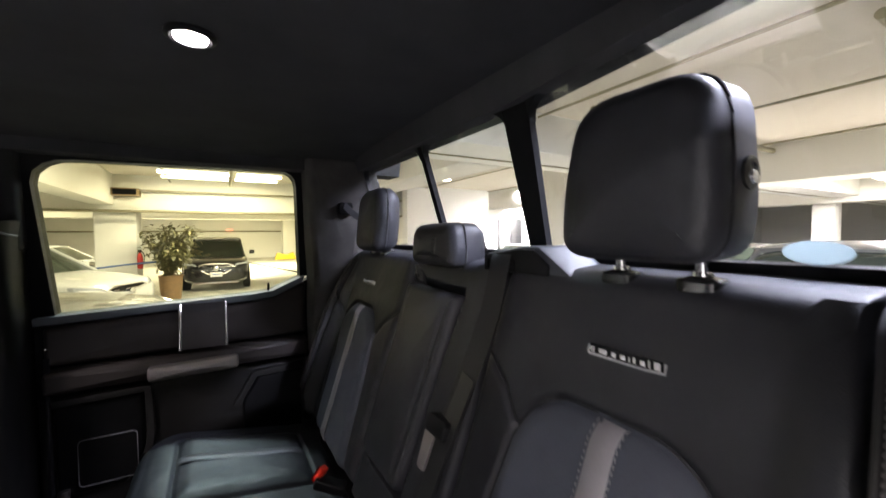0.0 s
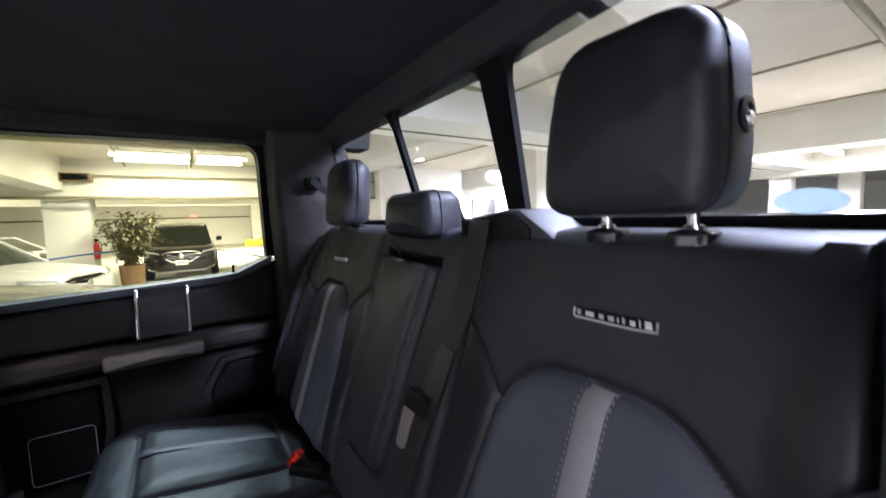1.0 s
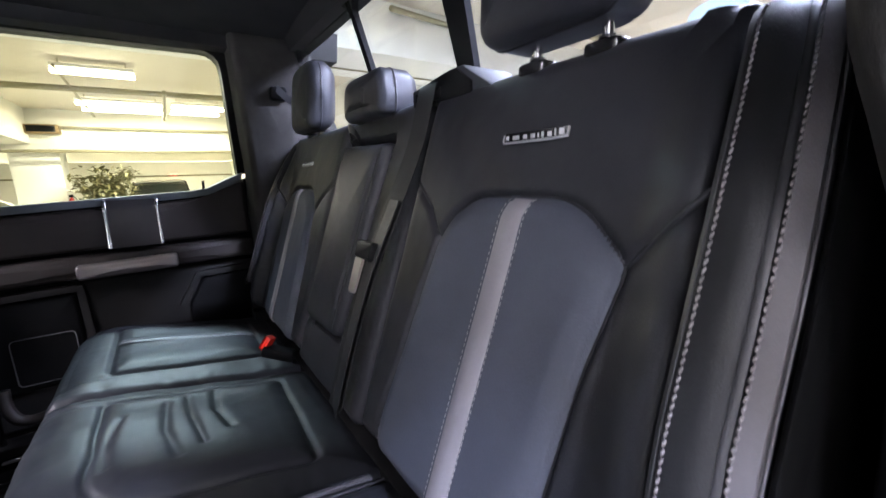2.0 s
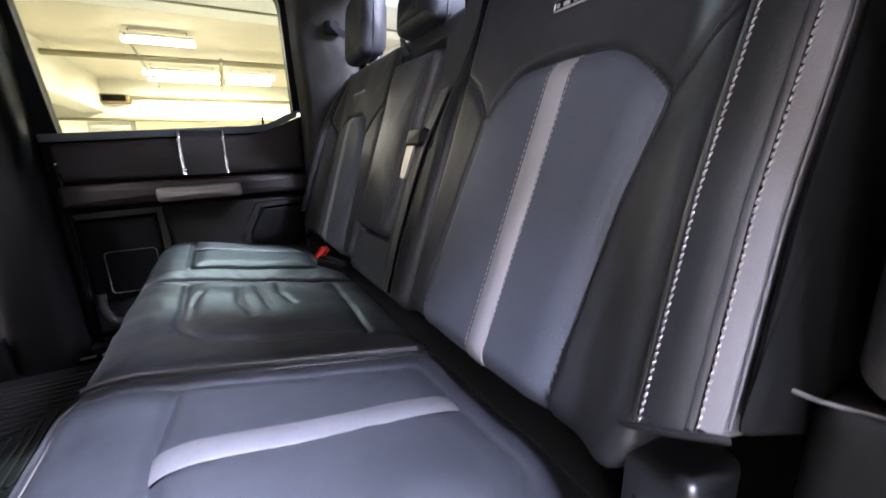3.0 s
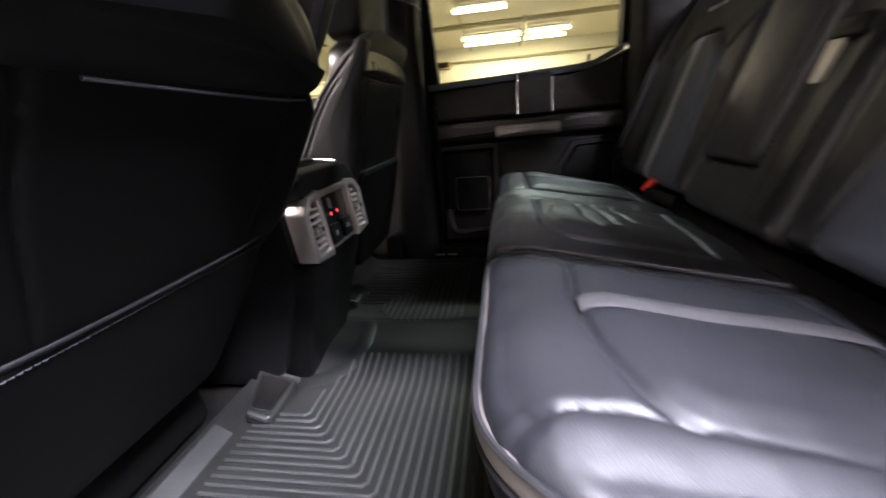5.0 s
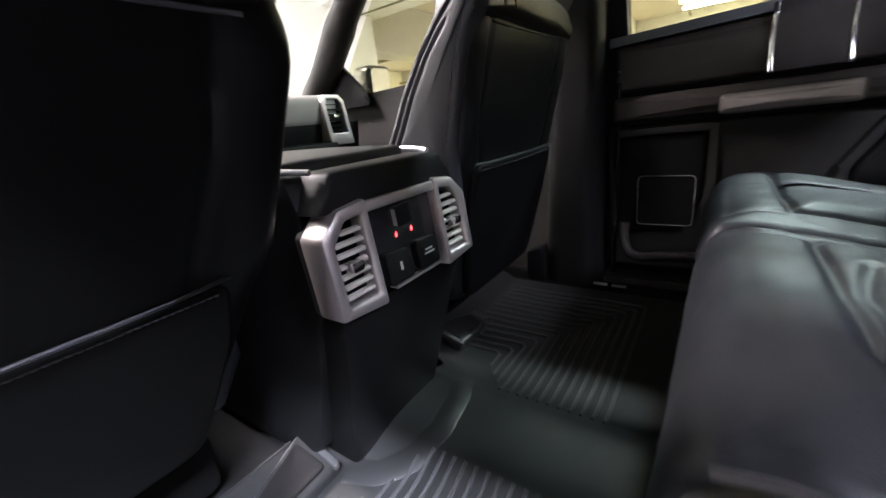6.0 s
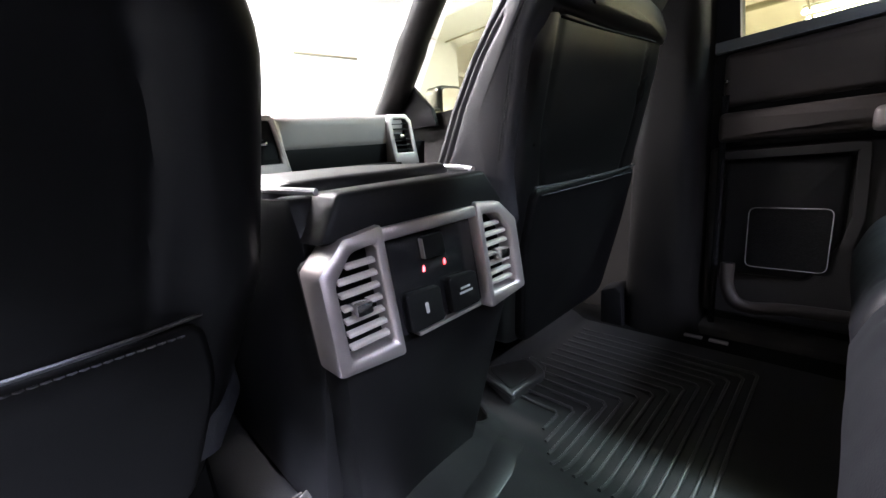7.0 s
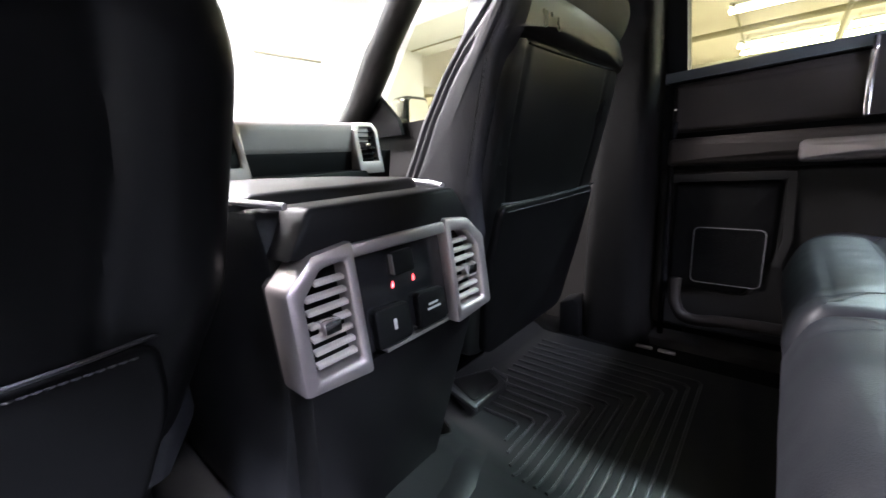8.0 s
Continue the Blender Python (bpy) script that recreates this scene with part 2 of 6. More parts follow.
def prism(outline, place, a, b, bevel=0.0):
    bm = add_prism(bmesh.new(), outline, place, a, b)
    if bevel:
        bmesh.ops.recalc_face_normals(bm, faces=bm.faces)
        edges = [e for e in bm.edges if len(e.link_faces) == 2 and e.calc_face_angle(0) > 0.3]
        bmesh.ops.bevel(bm, geom=edges, offset=bevel, segments=2, profile=0.5, affect="EDGES")
    return bm


def add_lathe(bm, profile, at, n=20, axis="z"):
    at = Vector(at)
    rings = []
    for r, h in profile:
        ring = []
        for k in range(n):
            c, s = r * math.cos(2 * math.pi * k / n), r * math.sin(2 * math.pi * k / n)
            ring.append(bm.verts.new(at + Vector({"z": (c, s, h), "y": (c, h, s), "x": (h, c, s)}[axis])))
        rings.append(ring)
    for a, b in zip(rings, rings[1:]):
        for k in range(n):
            bm.faces.new((a[k], a[(k + 1) % n], b[(k + 1) % n], b[k]))
    bm.faces.new(rings[0]), bm.faces.new(rings[-1])
    return bm


def lathe(*a, **k):
    return add_lathe(bmesh.new(), *a, **k)


def rounded(pts, r, n=6, step=0.0):
    """A polygon with its corners rounded by radius r (one number or one a corner), edges cut to steps."""
    out = []
    k = len(pts)
    for i in range(k):
        p, a, b = Vector(pts[i]), Vector(pts[i - 1]), Vector(pts[(i + 1) % k])
        rr = r[i] if isinstance(r, (list, tuple)) else r
        da, db = (a - p), (b - p)
        cut = min(rr, da.length * 0.49, db.length * 0.49)
        pa, pb = p + da.normalized() * cut, p + db.normalized() * cut
        for j in range(n + 1):
            t = j / n
            out.append((1 - t) ** 2 * pa + 2 * t * (1 - t) * p + t * t * pb)
    if step:
        fine = []
        for i, p in enumerate(out):
            q = out[(i + 1) % len(out)]
            c = max(1, int((q - p).length / step))
            fine += [p.lerp(q, j / c) for j in range(c)]
        out = fine
    return [(p.x, p.y) for p in out]


def poly_distance(pu, pv, line, closed=False):
    """Distance of points (arrays) to a polyline; with closed also whether inside."""
    best = np.full(pu.shape, 9.0)
    inside = np.zeros(pu.shape, bool)
    n = len(line)
    for i in range(n if closed else n - 1):
        (ax, ay), (bx, by) = line[i], line[(i + 1) % n]
        dx, dy = bx - ax, by - ay
        t = np.clip(((pu - ax) * dx + (pv - ay) * dy) / (dx * dx + dy * dy + 1e-12), 0, 1)
        best = np.minimum(best, np.hypot(pu - ax - t * dx, pv - ay - t * dy))
        if closed and ay != by:
            inside ^= ((ay > pv) != (by > pv)) & (pu < (bx - ax) * (pv - ay) / (by - ay) + ax)
    return (best, inside) if closed else best


def pillow(outline, place, skirt, edge, bulge, relief=None, rings=40, grain=0.0012):
    """A padded form: skirt = (inset, w) rings from the back to the front rim, then a rounded edge and a soft face with relief."""
    pts = np.array(outline)
    area = 0.5 * np.sum(pts[:, 0] * np.roll(pts[:, 1], -1) - np.roll(pts[:, 0], -1) * pts[:, 1])
    if area < 0:
        pts = pts[::-1]
    tang = np.roll(pts, -1, 0) - np.roll(pts, 1, 0)
    tang /= np.linalg.norm(tang, axis=1)[:, None] + 1e-9
    inward = np.stack([-tang[:, 1], tang[:, 0]], 1)
    centre = pts.mean(0)
    rows = [(pts + inward * i, np.full(len(pts), w)) for i, w in skirt]
    for k in range(1, 7):
        a = k / 6 * math.pi / 2
        rows.append((pts + inward * edge * (1 - math.cos(a)), np.full(len(pts), -edge + edge * math.sin(a))))
    rim = rows[-1][0]
    for k in range(1, rings):
        s = 1 - k / rings
        rows.append((centre + (rim - centre) * s, np.full(len(pts), bulge * (1 - s * s) ** 0.8)))
    uv = np.concatenate([q for q, _ in rows] + [centre[None]])
    w = np.concatenate([q for _, q in rows] + [np.array([bulge])])
    if relief is not None:
        fade = np.concatenate([np.full(len(pts), 0.0 if i < len(skirt) else 1.0) for i in range(len(rows))] + [np.ones(1)])
        w = w + relief(uv[:, 0], uv[:, 1]) * fade
    n = len(pts)
    verts = []
    for (u, v), d in zip(uv, w):
        p = Vector(place(u, v, d))
        if grain:
            p += noise.noise_vector(p * 14) * grain * 1.6 + noise.noise_vector(p * 45) * grain * 0.5
        verts.append(p)
    faces = []
    for r in range(len(rows) - 1):
        for k in range(n):
            faces.append((r * n + k, r * n + (k + 1) % n, (r + 1) * n + (k + 1) % n, (r + 1) * n + k))
    last = (len(rows) - 1) * n
    faces += [(last + k, last + (k + 1) % n, len(verts) - 1) for k in range(n)]
    faces.append(tuple(range(n)))
    return solid(verts, faces)


def strip(line, width, place, w0, w1, step=0.012, lift=None):
    """A flat band along a 2D line, from depth w0 to w1, with soft long edges."""
    pts = [Vector(p) for p in line]
    fine = []
    for a, b in zip(pts, pts[1:]):
        c = max(1, int((b - a).length / step))
        fine += [a.lerp(b, j / c) for j in range(c)]
    fine.append(pts[-1])
    verts, faces = [], []
    prof = [(-0.5, w0), (-0.5, w1 - 0.001), (-0.46, w1), (0, w1 + 0.0008), (0.46, w1), (0.5, w1 - 0.001), (0.5, w0)]
    for i, p in enumerate(fine):
        d = (fine[min(i + 1, len(fine) - 1)] - fine[max(i - 1, 0)]).normalized()
        nrm = Vector((-d.y, d.x))
        for o, w in prof:
            q = p + nrm * o * width
            verts.append(place(q.x, q.y, w + (lift(q.x, q.y) if lift else 0.0)))
    k = len(prof)
    for i in range(len(fine) - 1):
        for j in range(k):
            faces.append((i * k + j, i * k + (j + 1) % k, (i + 1) * k + (j + 1) % k, (i + 1) * k + j))
    faces += [tuple(range(k)), tuple(range(len(verts) - k, len(verts)))]
    return solid(verts, faces)


def stitches(line, place, w, length=0.006, gap=0.0035, r=0.0012, slant=0.0):
    """A row of thread stitches along a 2D line."""
    pts = [Vector(p) for p in line]
    bm = bmesh.new()
    for a, b in zip(pts, pts[1:]):
        d = (b - a)
        total = d.length
        d.normalize()
        nrm = Vector((-d.y, d.x))
        s = 0.0
        while s + length < total:
            p, q = a + d * s - nrm * slant, a + d * (s + length) + nrm * slant
            m = (p + q) / 2
            add_tube(bm, [place(p.x, p.y, w - r * 0.6), place(m.x, m.y, w + r * 0.5), place(q.x, q.y, w - r * 0.6)], [r * 0.7, r, r * 0.7], n=5)
            s += length + gap
    return bm


def ribbon(path, width_dirs, width, thick=0.0014):
    """A strap along 3D points, with the direction of its width at each."""
    verts, faces = [], []
    path = [Vector(p) for p in path]
    for i, p in enumerate(path):
        d = (path[min(i + 1, len(path) - 1)] - path[max(i - 1, 0)]).normalized()
        s = Vector(width_dirs[i]).normalized() * width / 2
        n = d.cross(s).normalized() * thick / 2
        verts += [p - s - n, p + s - n, p + s + n, p - s + n]
    for i in range(len(path) - 1):
        for j in range(4):
            faces.append((i * 4 + j, i * 4 + (j + 1) % 4, (i + 1) * 4 + (j + 1) % 4, (i + 1) * 4 + j))
    faces += [(0, 1, 2, 3), tuple(range(len(verts) - 4, len(verts)))]
    return solid(verts, faces)


def smooth_path(pts, n=8):
    pts = [Vector(p) for p in pts]
    out = []
    for i in range(len(pts) - 1):
        p0, p1, p2, p3 = pts[max(i - 1, 0)], pts[i], pts[i + 1], pts[min(i + 2, len(pts) - 1)]
        for j in range(n):
            t = j / n
            out.append(0.5 * (2 * p1 + (p2 - p0) * t + (2 * p0 - 5 * p1 + 4 * p2 - p3) * t * t + (3 * p1 - p0 - 3 * p2 + p3) * t ** 3))
    return out + [pts[-1]]


# ---- garage shell ----
def slab(name, a, b, mat, label, category):
    return structure(name, box(a[0], b[0], a[1], b[1], a[2], b[2]), mat, label, category)


slab("ground", (-30, -30, GROUND - 0.3), (45, 45, GROUND), FLOOR, "smooth grey-beige concrete garage floor", "floor")
slab("ceiling", (-30, -30, SLAB), (45, 45, SLAB + 0.3), CEILING, "pale painted concrete garage ceiling slab", "ceiling")
slab("wall_front", (-4.6, -30, GROUND), (-4.3, 4.2, SLAB), WALL, "bright white painted wall ahead of the truck", "wall")
slab("wall_right", (-30, 34, GROUND), (9.3, 34.4, SLAB), WALL, "far white painted garage wall", "wall")
slab("wall_block", (5.6, 11.4, GROUND), (45, 11.8, SLAB), WALL, "bright white painted side wall", "wall")
slab("wall_block_end", (9.0, 11.8, GROUND), (9.3, 34, SLAB), WALL, "white painted wall return", "wall")
slab("wall_back", (32, -30, GROUND), (32.4, 11.4, SLAB), WALL, "far white painted back wall", "wall")
slab("wall_left", (-30, -12.4, GROUND), (32, -12, SLAB), WALL, "white painted side wall", "wall")
slab("wall_far_front", (-26.4, -30, GROUND), (-26, 34, SLAB), WALL, "far white painted end wall", "wall")

# ---- garage beams, columns, lamps ----
def beam(x0, x1, y0, y1, drop, mat=CONCRETE):
    ob = part("ceiling_beam", box(x0, x1, y0, y1, SLAB - drop, SLAB + 0.01, bevel=0.02), mat)
    return tagged(ob, "cream painted concrete ceiling beam", "beam", "ceiling beams", "structure")


beam(-26, 9.0, 12.5, 13.4, 0.93)
beam(-26, 30, 3.3, 4.4, 0.53, WALL)
beam(-26, 9.0, 22.0, 22.8, 0.80)
beam(-2.80, -2.30, 4.4, 12.5, 0.80)
beam(-5.5, -5.0, 4.4, 12.5, 0.80)
beam(-11.4, -10.6, -12, 34, 0.80)
beam(3.2, 4.0, 4.4, 12.5, 0.55)
beam(9.0, 9.8, -12, 11.4, 0.70)
beam(17.0, 17.8, -12, 11.4, 0.70)
beam(4.0, 32, -3.9, -3.2, 0.45)


def column(x, y, w, d):
    t = thing("column", (x, y, GROUND), "white painted square concrete column", "column", "garage columns", "structure")
    part("shaft", box(x - w / 2, x + w / 2, y - d / 2, y + d / 2, GROUND, SLAB, bevel=0.03), WALL, t)
    part("skirting", box(x - w / 2 - 0.01, x + w / 2 + 0.01, y - d / 2 - 0.01, y + d / 2 + 0.01, GROUND, GROUND + 0.12, bevel=0.01), CONCRETE, t, "low grey skirting")
    return t


column(-2.35, 13.3, 0.9, 0.9)
column(5.0, 32.6, 0.9, 0.9)
column(7.6, 6.4, 0.7, 0.7)
column(18.0, 4.3, 0.6, 0.6)
column(20.5, 3.0, 0.6, 0.6)
column(-9.6, 20.5, 1.0, 1.0)
column(-8.2, 14.0, 0.8, 0.8)


def strip_light(x, y, z, length, along, glow=TUBE_GLOW, label="white twin-tube fluorescent ceiling light, lit"):
    """A twin-tube fitting that hangs under the slab."""
    t = thing("ceiling_light", (x, y, z), label, "ceiling light", "garage ceiling lights")
    lx, ly = (length / 2, 0.11) if along == "x" else (0.11, length / 2)
    part("housing", box(x - lx, x + lx, y - ly, y + ly, z + 0.05, z + 0.10, bevel=0.012), WALL, t)
    for s in (-0.06, 0.06):
        a = (x - lx, y + s, z) if along == "x" else (x + s, y - ly, z)
        b = (x + lx, y + s, z) if along == "x" else (x + s, y + ly, z)
        part("tube", tube([a, b], 0.022, n=10), glow, t, "glowing fluorescent tube")
    for s in (-0.4, 0.4):
        hx, hy = (x + s * length, y) if along == "x" else (x, y + s * length)
        part("hanger", tube([(hx, hy, z + 0.1), (hx, hy, SLAB)], 0.008, n=6), PIPE, t)
    return t


for lx, ly, n, d in ((-0.40, 11.0, 1.45, "x"), (0.95, 10.9, 1.0, "x"), (-0.55, 7.3, 0.95, "x"), (4.8, 8.4, 1.3, "x"), (-0.40, 10.15, 1.45, "x"), (0.95, 10.05, 1.0, "x"), (-6.5, 9.6, 1.4, "x"), (-7, 18, 1.4, "x"), (1.5, 24, 1.4, "x"),
                     (9.9, 9.8, 1.3, "x"), (12.5, 7.0, 1.3, "x"), (12.5, 0.6, 1.3, "x"), (16, 2.6, 1.3, "x"), (26.5, 4.0, 1.3, "x"), (22, 1.0, 1.3, "x"), (13, -6, 1.3, "x")):
    strip_light(lx, ly, SLAB - 0.18, n, d)
COOL_FIT = "cool white twin-tube fluorescent ceiling light, lit"
strip_light(0.70, -1.50, SLAB - 0.18, 1.2, "x", COOL_GLOW, COOL_FIT)
# Unseen fitting at the front left, added with its lamp as fill.
strip_light(-2.2, -3.4, SLAB - 0.18, 1.2, "x", COOL_GLOW, COOL_FIT)
strip_light(0.50, 2.10, SLAB - 0.18, 1.2, "x", COOL_GLOW, COOL_FIT)
strip_light(-3.0, -0.2, SLAB - 0.18, 2.4, "y", COOL_GLOW, COOL_FIT)
strip_light(2.0, -0.5, SLAB - 0.18, 1.2, "y", COOL_GLOW, COOL_FIT)

# The 115 W lamp is added fill for backrests and rear pillar.
for at, to, w, sx, sy, c in (((0.70, -1.50, SLAB - 0.22), (0.70, -1.49, 0), 600, 1.2, 0.10, COOL), ((-2.2, -3.4, SLAB - 0.22), (-2.2, -3.39, 0), 115, 1.2, 0.2, WHITE), ((0.50, 2.10, SLAB - 0.22), (0.50, 2.09, 0), 62, 1.0, 0.10, TEAL), ((-3.0, -0.2, SLAB - 0.22), (-3.8, -0.2, 0.6), 560, 0.3, 2.4, WHITE),
                             ((2.0, -0.5, SLAB - 0.22), (1.9, -0.5, 0), 210, 0.25, 1.2, COOL),
                             ((0.1, 11.0, SLAB - 0.22), (0.1, 11.2, 0), 255, 2.4, 0.3, WARM), ((-0.55, 7.3, SLAB - 0.22), (-0.55, 7.3, 0), 112, 1.0, 0.25, WARM),
                             ((9.9, 9.6, SLAB - 0.22), (9.9, 9.9, 0), 3800, 2.0, 0.3, WHITE), ((12.5, 1.5, SLAB - 0.22), (12.5, 1.5, 0), 2600, 4.0, 0.6, WHITE),
                             ((26.5, 4.0, SLAB - 0.22), (26.5, 4.0, 0), 4200, 4.0, 0.6, WHITE), ((-6.5, 10, SLAB - 0.22), (-6.5, 10, 0), 500, 2.0, 0.6, WARM), ((1.5, 24, SLAB - 0.22), (1.5, 24, 0), 2400, 3.0, 0.5, WARM), ((-7, 18, SLAB - 0.22), (-7, 18, 0), 1100, 2.0, 0.5, WARM)):
    lamp("fluorescent_light", at, to, w, sx, sy, c)


def pipe(a, b, r, label="cream painted pipe under the garage ceiling"):
    return tagged(part("pipe", tube([a, b], r, n=10), PIPE), label, "pipe", "ceiling pipes", "structure")


pipe((-26, 9.6, SLAB - 0.20), (3.2, 8.3, SLAB - 0.20), 0.05)
pipe((-26, 12.35, SLAB - 0.42), (9.0, 12.35, SLAB - 0.42), 0.03)
pipe((-26, 12.40, SLAB - 0.97), (9.0, 12.40, SLAB - 0.97), 0.035)
pipe((-26, 4.0, SLAB - 0.54), (30, 4.0, SLAB - 0.54), 0.012, "thin dark conduit under the ceiling beam")
pipe((-0.95, 7.0, SLAB - 0.17), (-1.05, 12.2, SLAB - 0.17), 0.02)
pipe((0.30, 8.2, SLAB - 0.20), (0.32, 11.0, SLAB - 0.32), 0.035)
pipe((4, 2.6, SLAB - 0.12), (32, 2.6, SLAB - 0.12), 0.05)
pipe((4, 0.2, SLAB - 0.12), (32, 0.2, SLAB - 0.12), 0.04)
pipe((2.2, 3.2, SLAB - 0.10), (32, 6.4, SLAB - 0.10), 0.03)
for px_ in (3.4, 5.6, 8.2, 11.5, 15.0):
    pipe((px_, -10, SLAB - 0.06), (px_ + 0.6, 11.2, SLAB - 0.06), 0.018, "thin dark conduit under the garage ceiling")
pipe((-26, 33.8, 1.2), (9, 33.8, 1.2), 0.05)

pipe((-4.28, 1.75, 1.62), (-4.28, 2.5, 1.62), 0.012, "short dark conduit on the bright wall")

# ---- cab shell ----
ROOF = 1.13
FRONT_X = -1.85
structure("floor", box(FRONT_X, 0.55, -0.80, 0.80, -0.06, -0.012), CARPET, "black carpeted cab floor", "floor")


def roof_z(y):
    return ROOF - 0.035 * (abs(y) / 0.72) ** 4


bm = bmesh.new()
prof = [(-0.74 + 1.48 * k / 24) for k in range(25)]
lo = [(y, roof_z(y)) for y in prof]
add_prism(bm, lo + [(y, z + 0.045) for y, z in reversed(lo)], lambda u, v, w: (w, u, v), -1.05, 0.44)
structure("ceiling", bm, HEADLINER, "black fabric headliner under the truck roof", "headliner")

# rear wall of the cab with its three-pane window
WZ0, WZ1 = 0.832, 1.080


def rear(u, v, w):
    """u across, v up, w towards the rear; the glass leans forwards at the top."""
    return (0.478 - (v - 0.842) * 0.315 + w, u, v)


structure("wall_rear", prism([(-0.74, 0.0), (0.74, 0.0), (0.74, WZ0), (-0.74, WZ0)], lambda u, v, w: (0.48 + w, u, v), 0.0, 0.05), TRIM, "black trim on the cab's rear wall", "wall")
for a, b in ((-0.74, -0.62), (0.605, 0.74)):
    structure("wall_rear_side", prism([(a, WZ0), (b, WZ0), (b, 1.14), (a, 1.14)], rear, -0.004, 0.04), TRIM, "black trim beside the rear window", "wall")
structure("wall_rear_header", prism([(-0.74, WZ1 + 0.030), (-0.50, WZ1 + 0.020), (-0.17, WZ1), (0.74, WZ1), (0.74, 1.17), (-0.74, 1.17)], rear, -0.021, 0.04), HEADLINER, "black headliner edge over the rear window", "wall")

win = thing("window_1", (0.5, 0, WZ0), "sliding three-pane rear window in a black frame", "window", kind="structure")
for y0, y1 in ((-0.62, -0.152), (-0.116, 0.182), (0.198, 0.605)):
    ob = part("pane", prism([(y0, WZ0), (y1, WZ0), (y1, WZ1), (y0, WZ1 + (0.025 if y0 < -0.5 else 0.0))], rear, 0.010, 0.014), REAR_GLASS, win, "clear glass pane")
    ob.visible_shadow = False
part("mullion", prism([(-0.153, WZ0 - 0.005), (-0.113, WZ0 - 0.005), (-0.122, WZ1 + 0.005), (-0.184, WZ1 + 0.005)], rear, -0.004, 0.0095), DARK, win, "black upright window bar")
part("mullion", prism(rounded([(0.181, WZ0 - 0.005), (0.199, WZ0 - 0.005), (0.199, WZ1 + 0.005), (0.181, WZ1 + 0.005)], 0.003), rear, -0.004, 0.0095), DARK, win, "black upright window bar")
part("window_sill", prism([(-0.62, WZ0 - 0.012), (0.605, WZ0 - 0.012), (0.605, WZ0 + 0.006), (-0.62, WZ0 + 0.006)], rear, -0.02, 0.03), PLASTIC, win)
for y0, y1 in ((-0.62, -0.182), (-0.124, 0.18), (0.20, 0.605)):
    for s in (0, 1) if y0 > -0.5 else (1,):
        a = y0 if s == 0 else y1
        d = 0.03 if s == 0 else -0.03
        fil = [(a, WZ1 + 0.002), (a + d, WZ1 + 0.002)] + [(a + d * (1 - math.sin(q)), WZ1 - abs(d) * (1 - math.cos(q))) for q in (0.4, 0.8, 1.2, 1.5)] + [(a, WZ1 - 0.03)]
        part("corner_fillet", prism(fil, rear, -0.006, 0.0092), PLASTIC, win)
st = thing("window_sticker", (0.475, -0.502, 0.848), "pale blue frosted oval sticker on the rear glass", "sticker")
part("sticker_disc", prism([(-0.508 + 0.027 * math.cos(a), 0.850 + 0.012 * math.sin(a)) for a in (2 * math.pi * k / 28 for k in range(28))], rear, 0.006, 0.0095), FROST, st)

# dome lamp in the headliner
dome = thing("dome_lamp", (-0.05, -0.05, ROOF), "small oval dome lamp in the headliner, lit", "lamp")
part("bezel", lathe([(0.030, 0.0), (0.030, -0.005), (0.024, -0.008), (0.022, -0.005)], (-0.05, -0.05, ROOF + 0.001), n=28), PLASTIC, dome)
part("lens", lathe([(0.021, -0.003), (0.019, -0.008), (0.011, -0.011), (0.001, -0.012)], (-0.05, -0.05, ROOF + 0.001), n=28), DOME_GLOW, dome, "glowing white lens")

# ---- side body: pillars and doors ----
def side_place(sign, inner):
    """A wall along the truck's side: u rearwards, v up, w outwards; it leans in above the belt line."""
    def f(u, v, w):
        lean = max(0.0, v - 0.66) * 0.28
        return (u + 0.028, sign * (inner - lean + w), v - 0.02)
    return f


R = side_place(1, 0.80)
L = side_place(-1, 0.80)

DX0, DX1 = -0.50, 0.20
structure("header_right", prism([(FRONT_X + 0.7, 1.098), (0.52, 1.098), (0.52, 1.18), (FRONT_X + 0.7, 1.18)], R, -0.03, 0.06), HEADLINER, "black headliner edge over the doors", "trim")
structure("header_left", prism([(FRONT_X + 0.7, 1.098), (0.52, 1.098), (0.52, 1.18), (FRONT_X + 0.7, 1.18)], L, -0.03, 0.06), HEADLINER, "black headliner edge over the open doorway", "trim")

door = thing("rear_door", (-0.15, 0.80, 0.06), "closed black rear door with chrome strips and a silver pull", "car door", kind="structure")
# lower shell, stepped belt line
belt = [(-0.50, 0.03), (0.24, 0.03), (0.24, 0.735), (0.205, 0.722), (0.165, 0.703), (0.11, 0.680), (0.05, 0.673), (-0.50, 0.648)]
part("shell", prism(belt, R, 0.03, 0.10), PLASTIC, door)
up = [(-0.47, 0.535), (0.215, 0.545), (0.215, 0.722), (0.20, 0.720), (0.163, 0.700), (0.11, 0.674), (0.05, 0.667), (-0.47, 0.642)]


def panel(outline, place, a, b, edge=0.006, step=0.03, relief=None, bulge=0.0, rings=10):
    """A trim panel with rounded rim: faces inwards (towards w = a) from a back at w = b."""
    flip = lambda u, v, w: place(u, v, a - w)
    return pillow(rounded(outline, 0.012, 4, step), flip, [(0, a - b), (0, -edge)], edge, bulge, relief, rings, grain=0.0004)


